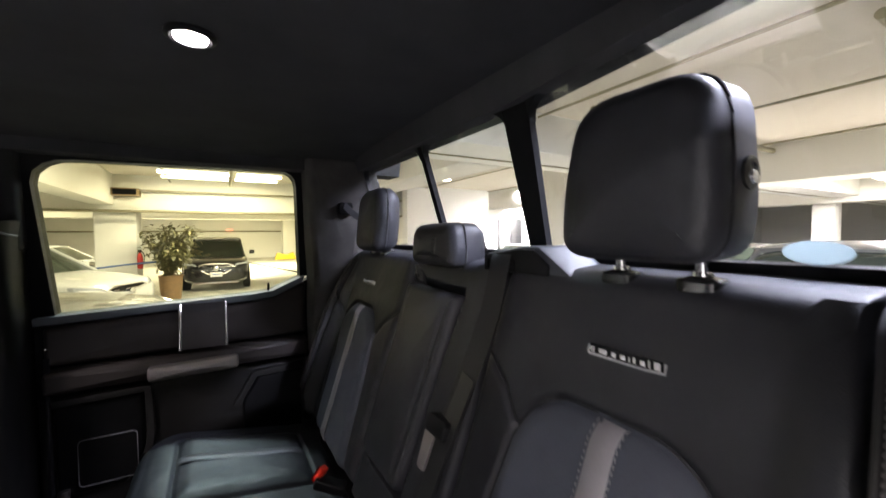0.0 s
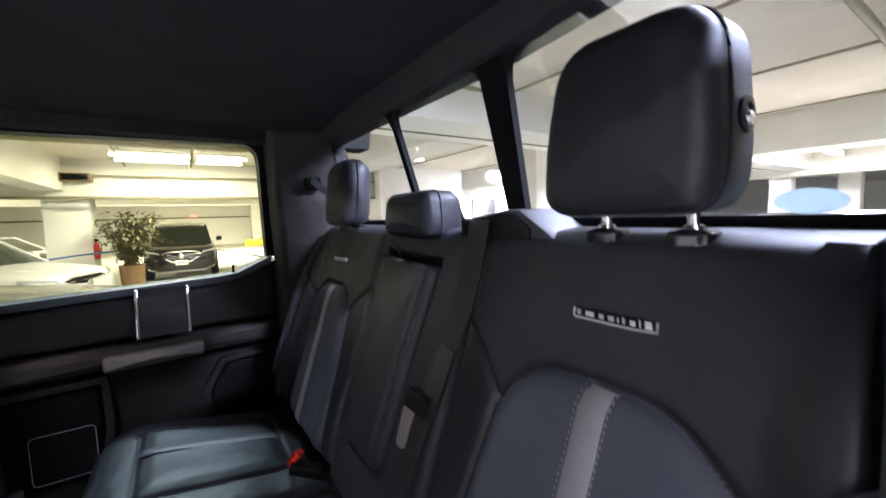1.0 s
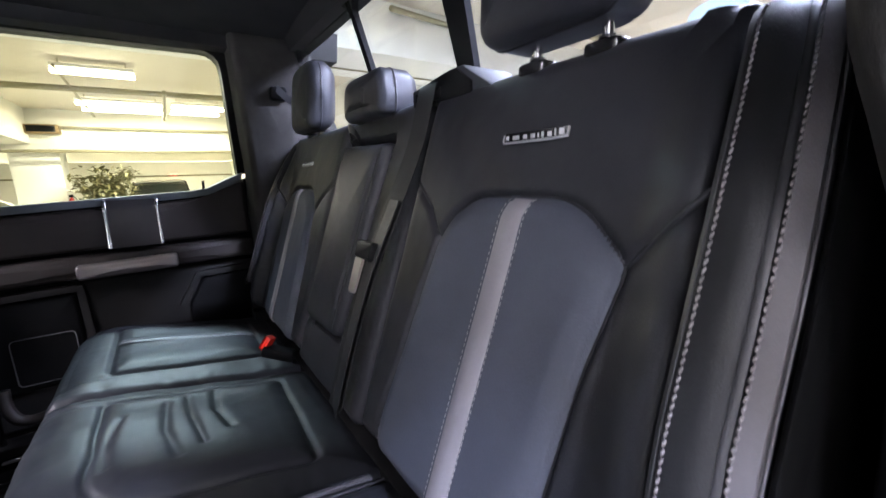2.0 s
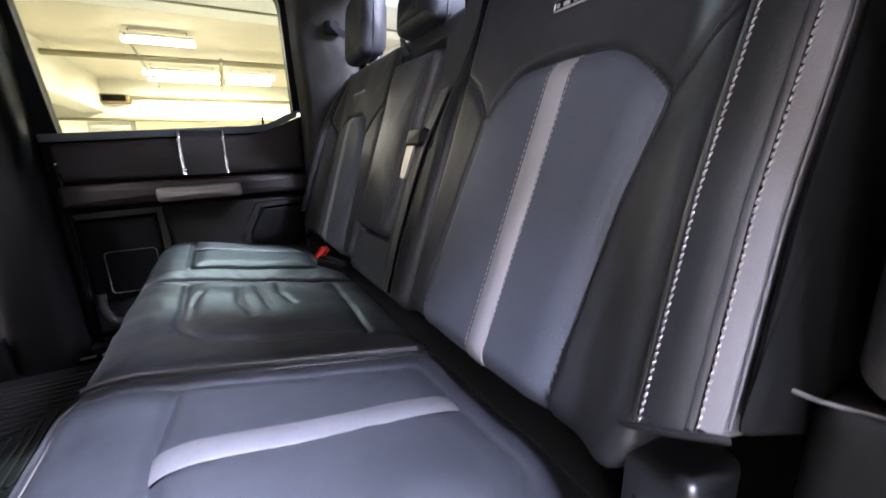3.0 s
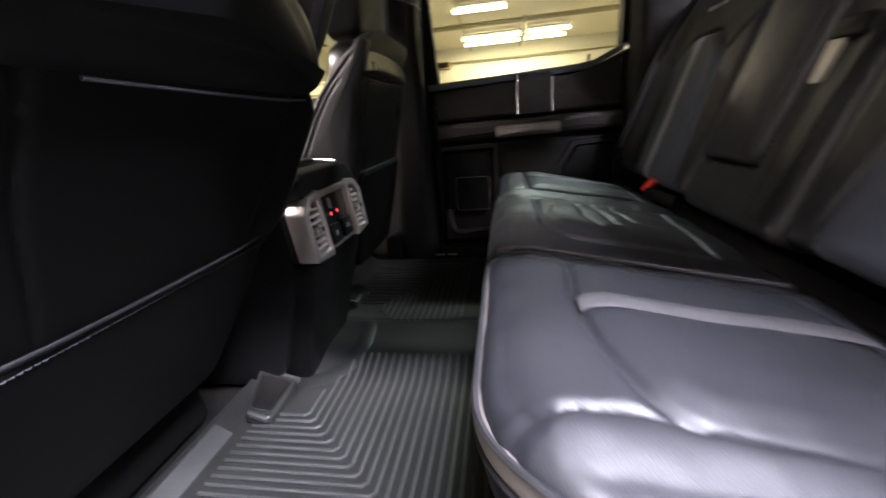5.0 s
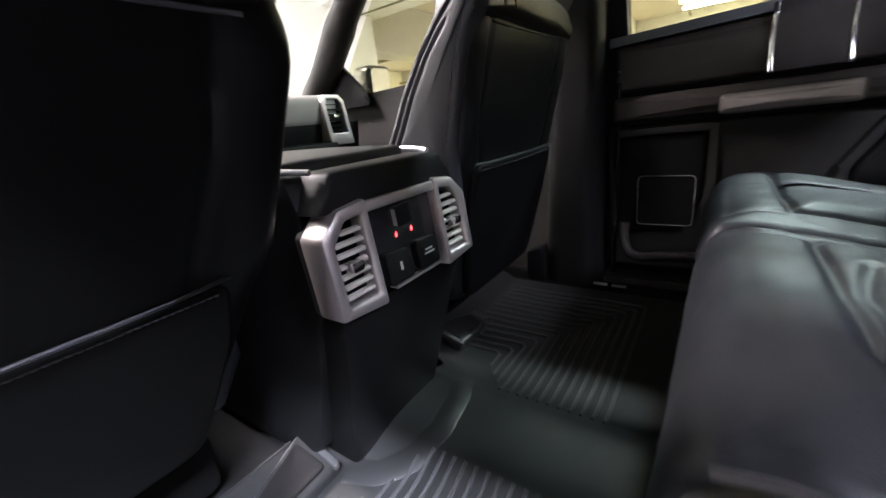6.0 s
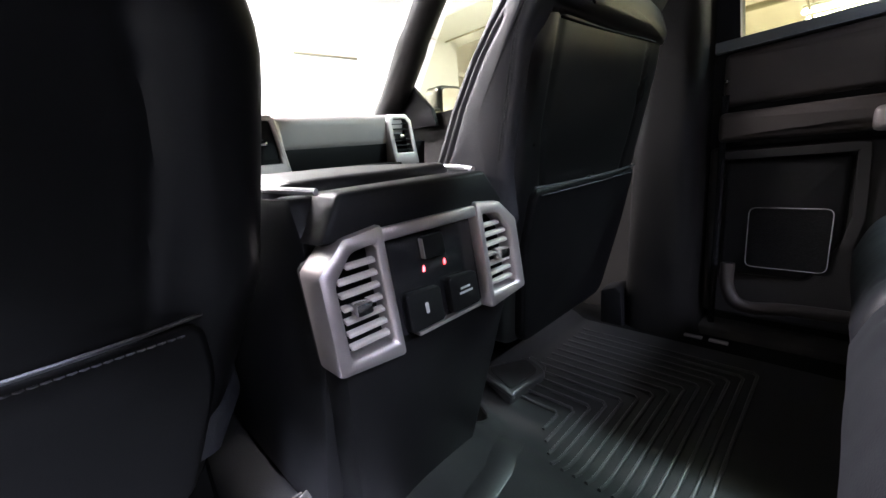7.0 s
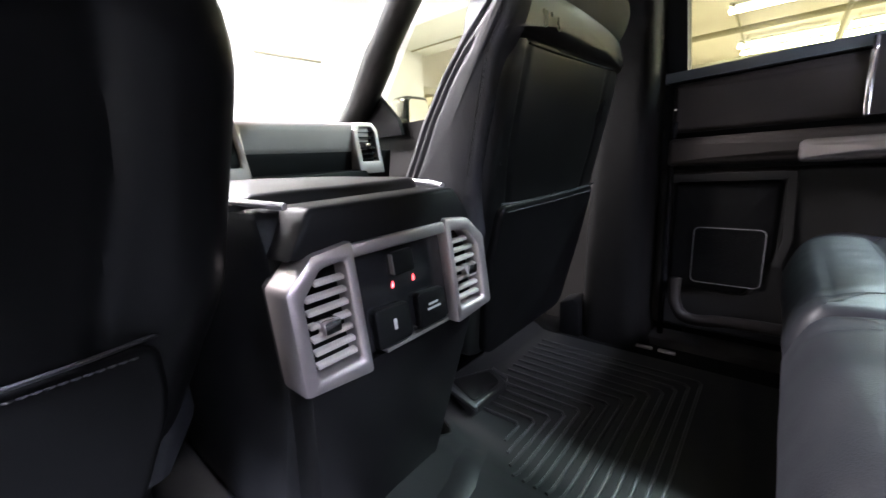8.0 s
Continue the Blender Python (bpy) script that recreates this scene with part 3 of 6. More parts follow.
part("upper_trim", panel(up, R, -0.004, 0.05, 0.014, bulge=0.006), BROWN_TRIM, door, "brown-black upper door trim")
part("belt_cap", prism([(-0.49, 0.648), (0.05, 0.673), (0.11, 0.680), (0.165, 0.705), (0.205, 0.725), (0.212, 0.748), (0.163, 0.727), (0.108, 0.701), (0.05, 0.694), (-0.49, 0.669)], R, 0.004, 0.09), material("belt_cap_blue_grey", (0.13, 0.15, 0.165), 0.5, vary=0.15, bump=0.2), door, "blue-grey window ledge")
def hollow(z):
    """The door trim's inward swell at a height: rolled over at the top, drawn in at the waist, out again at the foot."""
    t = (z - 0.542) / 0.136
    return -0.014 - 0.020 * max(0.0, 0.55 - t) ** 1.6 / 0.55 ** 1.6 + 0.016 * max(0.0, t - 0.84) / 0.16


def hollow_band(x0, x1, proud, crown=0.0):
    zs = [0.542 + 0.136 * k / 18 for k in range(19)]
    xs = [x0 + (x1 - x0) * j / 6 for j in range(7)]
    verts = [R(x, z, hollow(z) - proud - crown * math.sin(math.pi * j / 6)) for z in zs for j, x in enumerate(xs)]
    verts += [R(x, z, hollow(z) + 0.012) for z in zs for x in xs]
    n, q = 7, 7 * 19
    faces = []
    for i in range(18):
        for j in range(6):
            a_ = i * n + j
            faces += [(a_, a_ + 1, a_ + n + 1, a_ + n), (q + a_, q + a_ + n, q + a_ + n + 1, q + a_ + 1)]
        faces += [(i * n, (i + 1) * n, q + (i + 1) * n, q + i * n), (i * n + 6, q + i * n + 6, q + (i + 1) * n + 6, (i + 1) * n + 6)]
    for j in range(6):
        faces += [(j, q + j, q + j + 1, j + 1), (18 * n + j, 18 * n + j + 1, q + 18 * n + j + 1, q + 18 * n + j)]
    return solid(verts, faces)


part("applique", hollow_band(-0.153, -0.038, 0.0), INLAY, door, "satin dark inlay between chrome strips")
for x in (-0.161, -0.038):
    part("chrome_strip", hollow_band(x, x + 0.008, 0.002, 0.002), CHROME, door, "thin chrome strip")
part("arm_rail", panel([(-0.47, 0.460), (0.215, 0.470), (0.215, 0.532), (-0.47, 0.522)], R, -0.028, 0.05, 0.014, bulge=0.006), BROWN_TRIM, door, "brown-black padded rail")
part("pull_handle", panel([(-0.240, 0.462), (-0.002, 0.467), (-0.002, 0.510), (-0.240, 0.505)], R, -0.052, -0.02, 0.010, bulge=0.004), SILVER, door, "satin silver pull handle")
part("lower_trim", panel([(-0.49, 0.05), (0.22, 0.05), (0.22, 0.458), (-0.49, 0.448)], R, 0.012, 0.06, 0.01), TRIM, door)
part("map_pocket_pad", panel([(-0.455, 0.16), (-0.30, 0.16), (-0.255, 0.25), (-0.255, 0.425), (-0.455, 0.42)], R, -0.004, 0.03, 0.012, bulge=0.005), PLASTIC, door)
part("rear_pad", panel([(0.01, 0.33), (0.06, 0.415), (0.20, 0.42), (0.20, 0.20), (0.01, 0.20)], R, -0.006, 0.03, 0.012, bulge=0.005), PLASTIC, door)
part("brace", strip([(-0.01, 0.33), (0.045, 0.425), (0.20, 0.432)], 0.018, lambda u, v, w: R(u, v, -w), -0.01, 0.016), TRIM, door, "raised moulding round the pad")
part("brace", strip([(-0.455, 0.432), (-0.243, 0.437), (-0.238, 0.30), (-0.25, 0.24)], 0.018, lambda u, v, w: R(u, v, -w), -0.01, 0.016), TRIM, door, "raised moulding round the pad")
spk = rounded([(-0.405, 0.185), (-0.272, 0.185), (-0.272, 0.318), (-0.405, 0.318)], 0.014, 5)
part("speaker_grille", prism(spk, R, -0.012, 0.02, bevel=0.0), material("speaker_mesh", (0.006, 0.006, 0.006), 0.8, spec=0.1, vary=0.4, big=300, fine=900, bump=0.5, cells=420, dist=0.001), door, "square speaker grille")
part("speaker_ring", tube([R(u, v, -0.013) for u, v in spk], 0.0009, n=6, closed=True), BRIGHT, door, "thin chrome ring")
part("pocket_rim", tube(smooth_path([R(-0.435, 0.19, -0.02), R(-0.43, 0.13, -0.03), R(-0.395, 0.095, -0.035), R(-0.28, 0.105, -0.035), R(0.12, 0.11, -0.035)], 6), 0.014, n=10), BROWN_TRIM, door, "rounded door pocket rim")
part("lock_pin", tube([R(0.098, 0.69, 0.04), R(0.098, 0.725, 0.04)], 0.004, n=8), PLASTIC, door)
part("window_frame", prism([(-0.52, 0.66), (-0.450, 0.66), (-0.460, 1.03), (-0.452, 1.058), (-0.430, 1.078), (-0.405, 1.088), (-0.37, 1.091), (0.125, 1.098), (0.145, 1.096), (0.162, 1.088), (0.174, 1.073), (0.179, 1.050), (0.20, 0.745), (0.26, 0.745), (0.26, 1.17), (-0.52, 1.17)], R, 0.03, 0.085), PLASTIC, door, "black window frame")
ob = part("pane", prism([(-0.48, 0.64), (0.22, 0.66), (0.20, 1.12), (-0.46, 1.11)], R, 0.055, 0.059), TINTED, door, "lightly tinted door glass")
ob.visible_shadow = False


def b_pillar(place, side, label):
    t = thing("b_pillar", place(-0.56, 0.0, 0), label, "pillar trim", "pillar trims", "structure")
    verts, faces = [], []
    zs = [-0.01 + 0.94 * k / 40 for k in range(41)]
    cols = 17
    for z in zs:
        flare = 0.022 * max(0.0, 1 - (z + 0.01) / 0.14) ** 2
        u0 = -0.652 + 0.048 * max(0.0, z) ** 1.2
        u1 = -0.494 + flare + 0.012 * max(0.0, (z - 0.70) / 0.2) ** 2
        for k in range(cols):
            q = 2 * k / (cols - 1) - 1
            verts.append(place(u0 + (u1 - u0) * (k / (cols - 1)), z, -0.055 - 0.05 * max(0.0, 0.1 - z) - 0.036 * (1 - abs(q) ** 5)))
        verts += [place(u1, z, 0.085), place(u0, z, 0.085)]
    n = cols + 2
    for i in range(len(zs) - 1):
        for k in range(n):
            faces.append((i * n + k, i * n + (k + 1) % n, (i + 1) * n + (k + 1) % n, (i + 1) * n + k))
    faces += [tuple(range(n)), tuple(range(len(verts) - n, len(verts)))]
    lower = solid(verts, faces)
    part("lower_cover", lower, PILLAR, t, "charcoal lower pillar cover")
    upper = pillow(rounded([(-0.605, 0.85), (-0.482, 0.85), (-0.468, 1.13), (-0.59, 1.13)], 0.02, 5, 0.03), lambda u, v, w: place(u, v, -0.03 - w), [(0, -0.12), (0, -0.03)], 0.03, 0.003, None, 10, 0.0006)
    part("upper_cover", upper, HEADLINER, t, "black upper pillar cover")
    # Pale tube drawn for the highlight along the cover's top edge.
    part("cover_edge_highlight", tube(smooth_path([place(-0.470, 0.893, -0.060), place(-0.484, 0.900, -0.088), place(-0.54, 0.925, -0.094), place(-0.60, 0.950, -0.088)], 5), 0.0022, n=6), DIMMED_STRIPE, t, "pale tube for the highlight on the cover edge")
    part("seal", tube([place(-0.463, z, -0.005) for z in (0.02, 0.3, 0.56)], 0.007, n=8), GLOSS_BLACK, t, "black rubber door seal")
    part("screw_cap", lathe([(0.006, 0), (0.006, 0.004), (0.002, 0.006)], place(-0.462, 0.585, -0.01), n=10), CHROME, t, "small bright clip")
    part("foot_bracket", prism([(-0.70, 0.0), (-0.64, 0.0), (-0.645, 0.10), (-0.66, 0.115), (-0.70, 0.10)], place, -0.10, -0.03, bevel=0.006), PLASTIC, t)
    return t


b_pillar(R, 1, "charcoal B-pillar trim between the doors")
b_pillar(L, -1, "charcoal B-pillar trim beside the driver seat")


def c_pillar(place, label, dx=0.0):
    t = thing("c_pillar", place(0.4, 0.0, 0), label, "pillar trim", "pillar trims", "structure")
    part("upper_cover", pillow(rounded([(0.224, 0.46), (0.50, 0.46), (0.42, 1.14), (0.19, 1.14), (0.222, 0.75)], 0.02, 4, 0.03), lambda u, v, w: place(u + dx, v, -0.12 + 0.16 * max(0.0, v - 0.78) - w), [(0, -0.14), (0, -0.025)], 0.025, 0.01, None, 14, 0.001), DARK_TRIM, t)
    part("lower_cover", pillow(rounded([(0.226, 0.0), (0.50, 0.0), (0.50, 0.452), (0.220, 0.455)], 0.012, 4, 0.03), lambda u, v, w: place(u + dx, v * (1 - 0.6 * dx), -0.132 - w), [(0, -0.14), (0, -0.02)], 0.02, 0.008, None, 12, 0.001), PILLAR, t)
    part("trim_edge", tube(smooth_path([place(0.222 + dx, 0.4565, -0.176), place(0.2235 + dx, 0.456, -0.158), place(0.2235 + dx, 0.4555, -0.142), place(0.2245 + dx, 0.4555, -0.125), place(0.232 + dx, 0.457, -0.098)], 5), 0.0014, n=6), BAND, t, "pale trim edge")
    return t


c_pillar(R, "charcoal rear pillar trim beside the bench")
c_pillar(L, "charcoal rear pillar trim beside the open doorway", -0.008)

for place, nm in ((R, "right"), (L, "left")):
    structure("sill", prism([(-0.50, -0.05), (0.22, -0.05), (0.22, 0.03), (-0.50, 0.03)], place, -0.04, 0.06, bevel=0.008), DARK_TRIM, "black plastic door sill plate", "sill")
part_mark = thing("sill_plate", (-0.45, 0.72, 0.03), "short bright metal tread marks on the sill", "sill plate")
for x in (-0.47, -0.42):
    part("tread_mark", box(x, x + 0.038, 0.70, 0.712, 0.0, 0.006, bevel=0.002), BRIGHT, part_mark)

# C-pillar belt on the far side
bt = thing("seat_belt", (0.33, 0.72, 0.98), "black outboard seat belt with its upper guide", "seat belt", "seat belts")
part("guide", pillow(rounded([(0.285, 0.955), (0.335, 0.955), (0.335, 0.995), (0.285, 0.995)], 0.012, 4, 0.01), lambda u, v, w: R(u, v, -0.115 - w), [(0, -0.02), (0, -0.008)], 0.008, 0.002, None, 5, 0), PLASTIC, bt)
part("webbing", ribbon(smooth_path([R(0.30, 0.985, -0.13), R(0.33, 0.955, -0.145), R(0.37, 0.92, -0.18), R(0.39, 0.87, -0.25)], 6), [(0.3, 0, 1)] * 19, 0.022), PIPING, bt)
hk = thing("coat_hook", R(0.337, 0.861, -0.12), "small pale coat hook on the pillar", "hook")
part("hook_body", pillow(rounded([(0.331, 0.846), (0.344, 0.846), (0.341, 0.874), (0.334, 0.874)], 0.005, 4, 0.004), lambda u, v, w: R(u, v, -0.115 - w), [(0, -0.012), (0, -0.005)], 0.005, 0.001, None, 4, 0), SILVER, hk)

# ---- rear bench: backrests ----
BX, BZ, BS, BC = 0.210, 0.342, 0.323, 0.946


def back(u, v, w):
    """The reclined face of the bench: u across, v up along it, w out of it."""
    return Vector((BX + v * BS - w * BC, u, BZ + v * BC + w * BS))


def back_top(u, v, w):
    """As back(), but with a level top edge that runs rearwards to the window."""
    p = back(u, v, w)
    k = min(1.0, max(0.0, (v - 0.44) / 0.06))
    p.z += max(0.0, -w - 0.012) * (BS + 0.04) * k * k * (3 - 2 * k)
    return p


def grooves(lines, depth=0.005, width=0.005):
    def f(u, v):
        out = np.zeros(u.shape)
        for line in lines:
            out -= depth * np.exp(-(poly_distance(u, v, line) / width) ** 2)
        return out
    return f


def raised(poly, height=0.008, soft=0.028, depth=0.006, width=0.0055):
    """A padded insert inside a seam."""
    def f(u, v):
        d, inside = poly_distance(u, v, poly, True)
        t = np.minimum(1, d / soft)
        return np.where(inside, height * t * t * (3 - 2 * t), 0) - depth * np.exp(-(d / width) ** 2)
    return f


def wrinkles(u, v, amount, scale):
    return np.array([noise.noise((a * scale, b * scale * 0.35, 0.3)) for a, b in zip(u, v)]) * amount


def emblem(parent, u0, u1, v0, h, place, sign=1):
    """A black name plate with a chrome rim; its letters stand as plain small chrome shapes."""
    plate = part("emblem", prism(rounded([(u0, v0), (u1, v0), (u1, v0 + h), (u0, v0 + h)], 0.003), place, 0.001, 0.0035), GLOSS_BLACK, parent, "black name plate with a chrome rim")
    rim = [(u0, v0 + h * 0.9), (u0 - 0.001, v0 + 0.001), (u0 + 0.02, v0 - 0.0004), (u1 - 0.001, v0 - 0.0004), (u1 + 0.0008, v0 + 0.002), (u1 + 0.0008, v0 + h * 0.8)]
    if sign < 0:
        rim = [(u0 + u1 - u, v) for u, v in rim]
    part("emblem_rim", tube([place(u, v, 0.0034) for u, v in rim], 0.0014, n=6), BRIGHT, plate, "bright chrome rim")
    shapes = ((0.03, 0.075, 0.80), (0.15, 0.02, 0.80), (0.21, 0.06, 0.55), (0.33, 0.03, 0.66), (0.40, 0.02, 0.55), (0.46, 0.07, 0.55), (0.59, 0.06, 0.55), (0.72, 0.11, 0.55), (0.90, 0.05, 0.62))
    for k, (a, w, t) in enumerate(shapes):
        a0, a1 = u0 + (u1 - u0) * a, u0 + (u1 - u0) * (a + w)
        part("emblem_bar", prism([(a0, v0 + h * 0.20), (a1, v0 + h * 0.20), (a1, v0 + h * (0.20 + t * 0.8)), (a0, v0 + h * (0.20 + t * 0.8))], lambda u, v, w_: place(u + 0.22 * (v - v0), v, w_), 0.0036, 0.0048, bevel=0.0004), BRIGHT, plate, "small chrome shape")


def headrest(parent, y, z0, z1, half, x, depth, lean=0.10, taper=0.012, posts=0.045, buttons=True, split=False, shift=0.0, corner=0.05):
    """A padded headrest on two chrome posts."""
    def place(u, v, w):
        return Vector((x + (v - z0) * lean - w, y + u, v))
    h = z1 - z0
    outline = rounded([(-half + 0.004, z0), (half - 0.004, z0), (half, z0 + h * 0.35), (half - taper, z1), (-half + taper, z1), (-half, z0 + h * 0.35)], [corner * 0.7, corner * 0.7, corner, corner, corner, corner], 6, 0.012)
    seam = [(-0.03, z0), (-0.03, z1)] if split else None
    rel = grooves([seam], 0.003, 0.003) if split else None
    hr = part("headrest", pillow(outline, place, [(0.03, -depth), (0.012, -depth + 0.012), (0, -depth + 0.03), (0, -0.04), (0.0005, -0.030)], 0.028 if corner > 0.04 else 0.020, 0.008, rel, 16, 0.0008), BACK_LEATHER, parent, "padded black leather headrest")
    pts = np.array(outline)
    c = pts.mean(0)
    part("seam", tube([place(*(c + (p - c) * 1.004), -0.033) for p in pts], 0.0016, n=5, closed=True), PIPING, hr, "dark seam round the headrest")
    for s in (shift - posts, shift + posts):
        part("post", tube([(0.392, y + s, 0.80), (0.388, y + s, z0 + 0.03)], 0.0062, n=12), CHROME, hr, "chrome headrest post")
        guide = pillow(rounded([(y + s - 0.021, 0.374), (y + s + 0.021, 0.374), (y + s + 0.021, 0.408), (y + s - 0.021, 0.408)], 0.012, 5, 0.005), lambda u, v, w: Vector((v, u, 0.8250 + w)), [(0, -0.014), (0, -0.004)], 0.004, 0.003, None, 5, 0)
        gd = part("post_guide", guide, GLOSS_BLACK, hr, "black plastic post guide")
        part("guide_collar", lathe([(0.010, 0.0), (0.0095, 0.003), (0.0065, 0.004)], (0.391, y + s, 0.8275), n=14), CHROME, gd, "chrome collar")
    if buttons:
        s = -1 if y < 0 else 1
        zz = z0 + 0.45 * h
        part("release_button", lathe([(0.016, 0.0), (0.016, 0.003 * s), (0.010, 0.004 * s), (0.009, 0.002 * s), (0.002, 0.002 * s)], place(s * half, zz, -depth * 0.55) + Vector((0, -0.002 * s, 0)), n=18, axis="y"), GLOSS_BLACK, hr, "black round release button")
        part("button_glint", lathe([(0.007, 0.0), (0.006, 0.003 * s), (0.001, 0.004 * s)], place(s * half, zz - 0.004, -depth * 0.55) + Vector((0, 0.001 * s, 0)), n=12, axis="y"), CHROME, hr, "chrome button centre")
    return hr


TOP = 0.512


def bolster(u, v):
    """How far the outer bolster of a backrest stands outwards and forwards."""
    k = min(1.0, max(0.0, (abs(u) - 0.522) / 0.056))
    k = k * k * (3 - 2 * k)
    b = 1.0 if v < 0.24 else max(0.0, 1 - ((v - 0.24) / 0.25) ** 2)
    return k * (0.016 * b + 0.011 * max(0.0, 1 - v / 0.2)), 0.040 * k * b


def outer_backrest(s, label):
    """An outboard backrest; s = -1 behind the driver, 1 behind the passenger."""
    m = lambda pts: [(s * u, v) for u, v in pts]
    t = thing("rear_seat", (0.1, s * 0.41, 0.0), label, "car seat", "rear bench seats")
    ins = rounded(m([(0.216, -0.09), (0.230, 0.06), (0.264, 0.292), (0.288, 0.328), (0.325, 0.352), (0.447, 0.354), (0.480, 0.340), (0.526, 0.298), (0.508, 0.20), (0.494, 0.027), (0.486, -0.09)]), 0.018, 5)
    vee = m([(0.264, 0.293), (0.225, 0.335), (0.178, 0.368)])
    vee2 = m([(0.526, 0.298), (0.555, 0.335), (0.580, 0.362)])
    body = rounded(m([(0.165, -0.018), (0.556, -0.018), (0.572, 0.018), (0.578, 0.06), (0.574, 0.20), (0.571, 0.35), (0.570, TOP), (0.165, TOP)]), [0.02, 0.012, 0.012, 0.02, 0.02, 0.02, 0.006, 0.03], 5, 0.006)
    base, seam = raised(ins, 0.008, 0.028, 0.0075, 0.0048), grooves([vee, vee2], 0.006, 0.0048)

    def face(u, v, w):
        du, dw = bolster(u, v)
        return back_top(u + s * du, v, w + dw)

    def rel(u, v):
        fold = 0.0025 * np.exp(-((v - 0.27 - 0.5 * (np.abs(u) - 0.54)) / 0.02) ** 2) * (np.abs(u) > 0.525)
        return base(u, v) + seam(u, v) - fold + wrinkles(u, v, 0.0016, 9)
    bk = part("backrest", pillow(body, face, [(0, -0.105), (0, -0.08), (0, -0.055), (0, -0.03)], 0.026, 0.002, rel, 90, 0.001), BACK_LEATHER, t, "smooth black leather backrest")
    zone(bk, INSERT, lambda x, y, z: poly_distance(y, (x - BX) * BS + (z - BZ) * BC, ins, True)[1])
    for nm, ln in (("insert_seam", ins), ("bolster_seam", vee), ("bolster_seam", vee2)):
        pts = [Vector(p) for p in ln]
        fine = [a + (b - a) * j / 4 for a, b in zip(pts, pts[1:]) for j in range(4)] + [pts[-1]]
        fine = [p for p in fine if p.y > -0.014]
        if nm == "insert_seam":
            low_end = max(range(len(fine)), key=lambda i: (fine[i] - fine[i - 1]).length)
            fine = fine[low_end:] + fine[:low_end]
        us, vs = np.array([p.x for p in fine]), np.array([p.y for p in fine])
        part(nm, tube([face(a, b, c + 0.0008 - 0.026 + math.sqrt(0.026 ** 2 - max(0.0, 0.008 - b) ** 2)) for a, b, c in zip(us, vs, rel(us, vs))], 0.0022, n=6), BACK_LEATHER, bk, "sunken leather seam")
    line = [(s * 0.3995, 0.350), (s * 0.391, 0.15), (s * 0.384, -0.012)]
    lift = lambda u, v: float(rel(np.array([u]), np.array([v]))[0]) + 0.002 - 0.026 + math.sqrt(0.026 ** 2 - max(0.0, 0.008 - v) ** 2)
    part("stripe", strip(line, 0.030, back, -0.006, 0.0012, 0.006, lift), STRIPE, bk, "light grey leather stripe")
    for o in (-0.0175, 0.0175):
        part("stripe_stitching", stitches([(a + o, b) for a, b in line], lambda u, v, w: back(u, v, w + lift(u, v)), 0.0008, 0.004, 0.003, 0.0004), THREAD, bk, "fine pale stitching")
    # outer bolster between two twisted seams, and the grey side band
    a0, a1 = 0.577, 0.605

    def roll(u, v, w):
        """Folds the outer side of the backrest backwards, and its top over the edge."""
        e = abs(u) - 0.592
        drop = 0.0 if e < 0 else 6.0 * e * e + 0.10 * e
        if e > 0.039:
            drop += 1.6 * (e - 0.039) + 60 * (e - 0.039) ** 2
        shrink = max(0.0, v - (TOP - 0.03)) / 0.03
        du, dw = bolster(u, v)
        return back(u + s * du, v, w + dw - drop - 0.022 * shrink * shrink)
    low = lambda u: 0.043 + 0.42 * (abs(u) - 0.572)
    ol = rounded([(s * 0.627, low(0.627)), (s * 0.656, low(0.656)), (s * 0.656, TOP - 0.004), (s * 0.627, TOP - 0.004)], 0.005, 3, 0.012)
    # Side panel and bolster use darker blacks in place of the shade there.
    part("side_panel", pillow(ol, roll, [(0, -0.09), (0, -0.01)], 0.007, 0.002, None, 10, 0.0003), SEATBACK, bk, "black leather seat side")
    part("bolster", strip([(s * 0.5915, low(0.5915)), (s * 0.5915, TOP - 0.006)], 0.0285, roll, -0.06, 0.0006), SHADED_LEATHER, bk, "black leather side bolster")
    part("side_band", strip([(s * 0.6175, low(0.617)), (s * 0.6185, TOP - 0.006)], 0.0112, roll, -0.05, 0.0012), BAND, bk, "light grey leather side band")
    for u in (a0 - 0.001, a1 + 0.003):
        part("seam_cord", strip([(s * u, low(u)), (s * u, TOP - 0.006)], 0.005, roll, -0.02, -0.001), PIPING, bk)
        part("twisted_stitching", stitches([(s * (u + 0.0045), low(u) + 0.002), (s * (u + 0.0045), TOP - 0.008)], roll, 0.0012, 0.0042, 0.0014, 0.0010, 0.0007), TWIST, bk, "thick pale twisted stitching")
    part("band_piping", tube([roll(s * 0.6255, 0.068 + 0.43 * k / 14, 0.0) for k in range(15)], 0.0010, n=6), DIMMED_STRIPE, bk, "thin pale piping")
    part("bottom_binding", tube(smooth_path([roll(s * u, low(u) - 0.003, 0.003) for u in (0.570, 0.585, 0.600, 0.615, 0.628)], 5), 0.0026, n=8), PLASTIC, bk)
    emblem(t, *sorted((s * 0.353, s * 0.441)), 0.413, 0.0115, back)
    headrest(t, s * 0.404 + (0.020 if s > 0 else 0.012), 0.842 if s < 0 else 0.824, 1.029 if s < 0 else 1.002, 0.092, 0.333, 0.110 if s < 0 else 0.080, shift=-0.012 if s < 0 else 0.0)
    return t


seat_l = outer_backrest(-1, "black leather rear seat with light grey stripes by the doorway")
seat_r = outer_backrest(1, "black leather rear seat with light grey stripes beside the closed door")

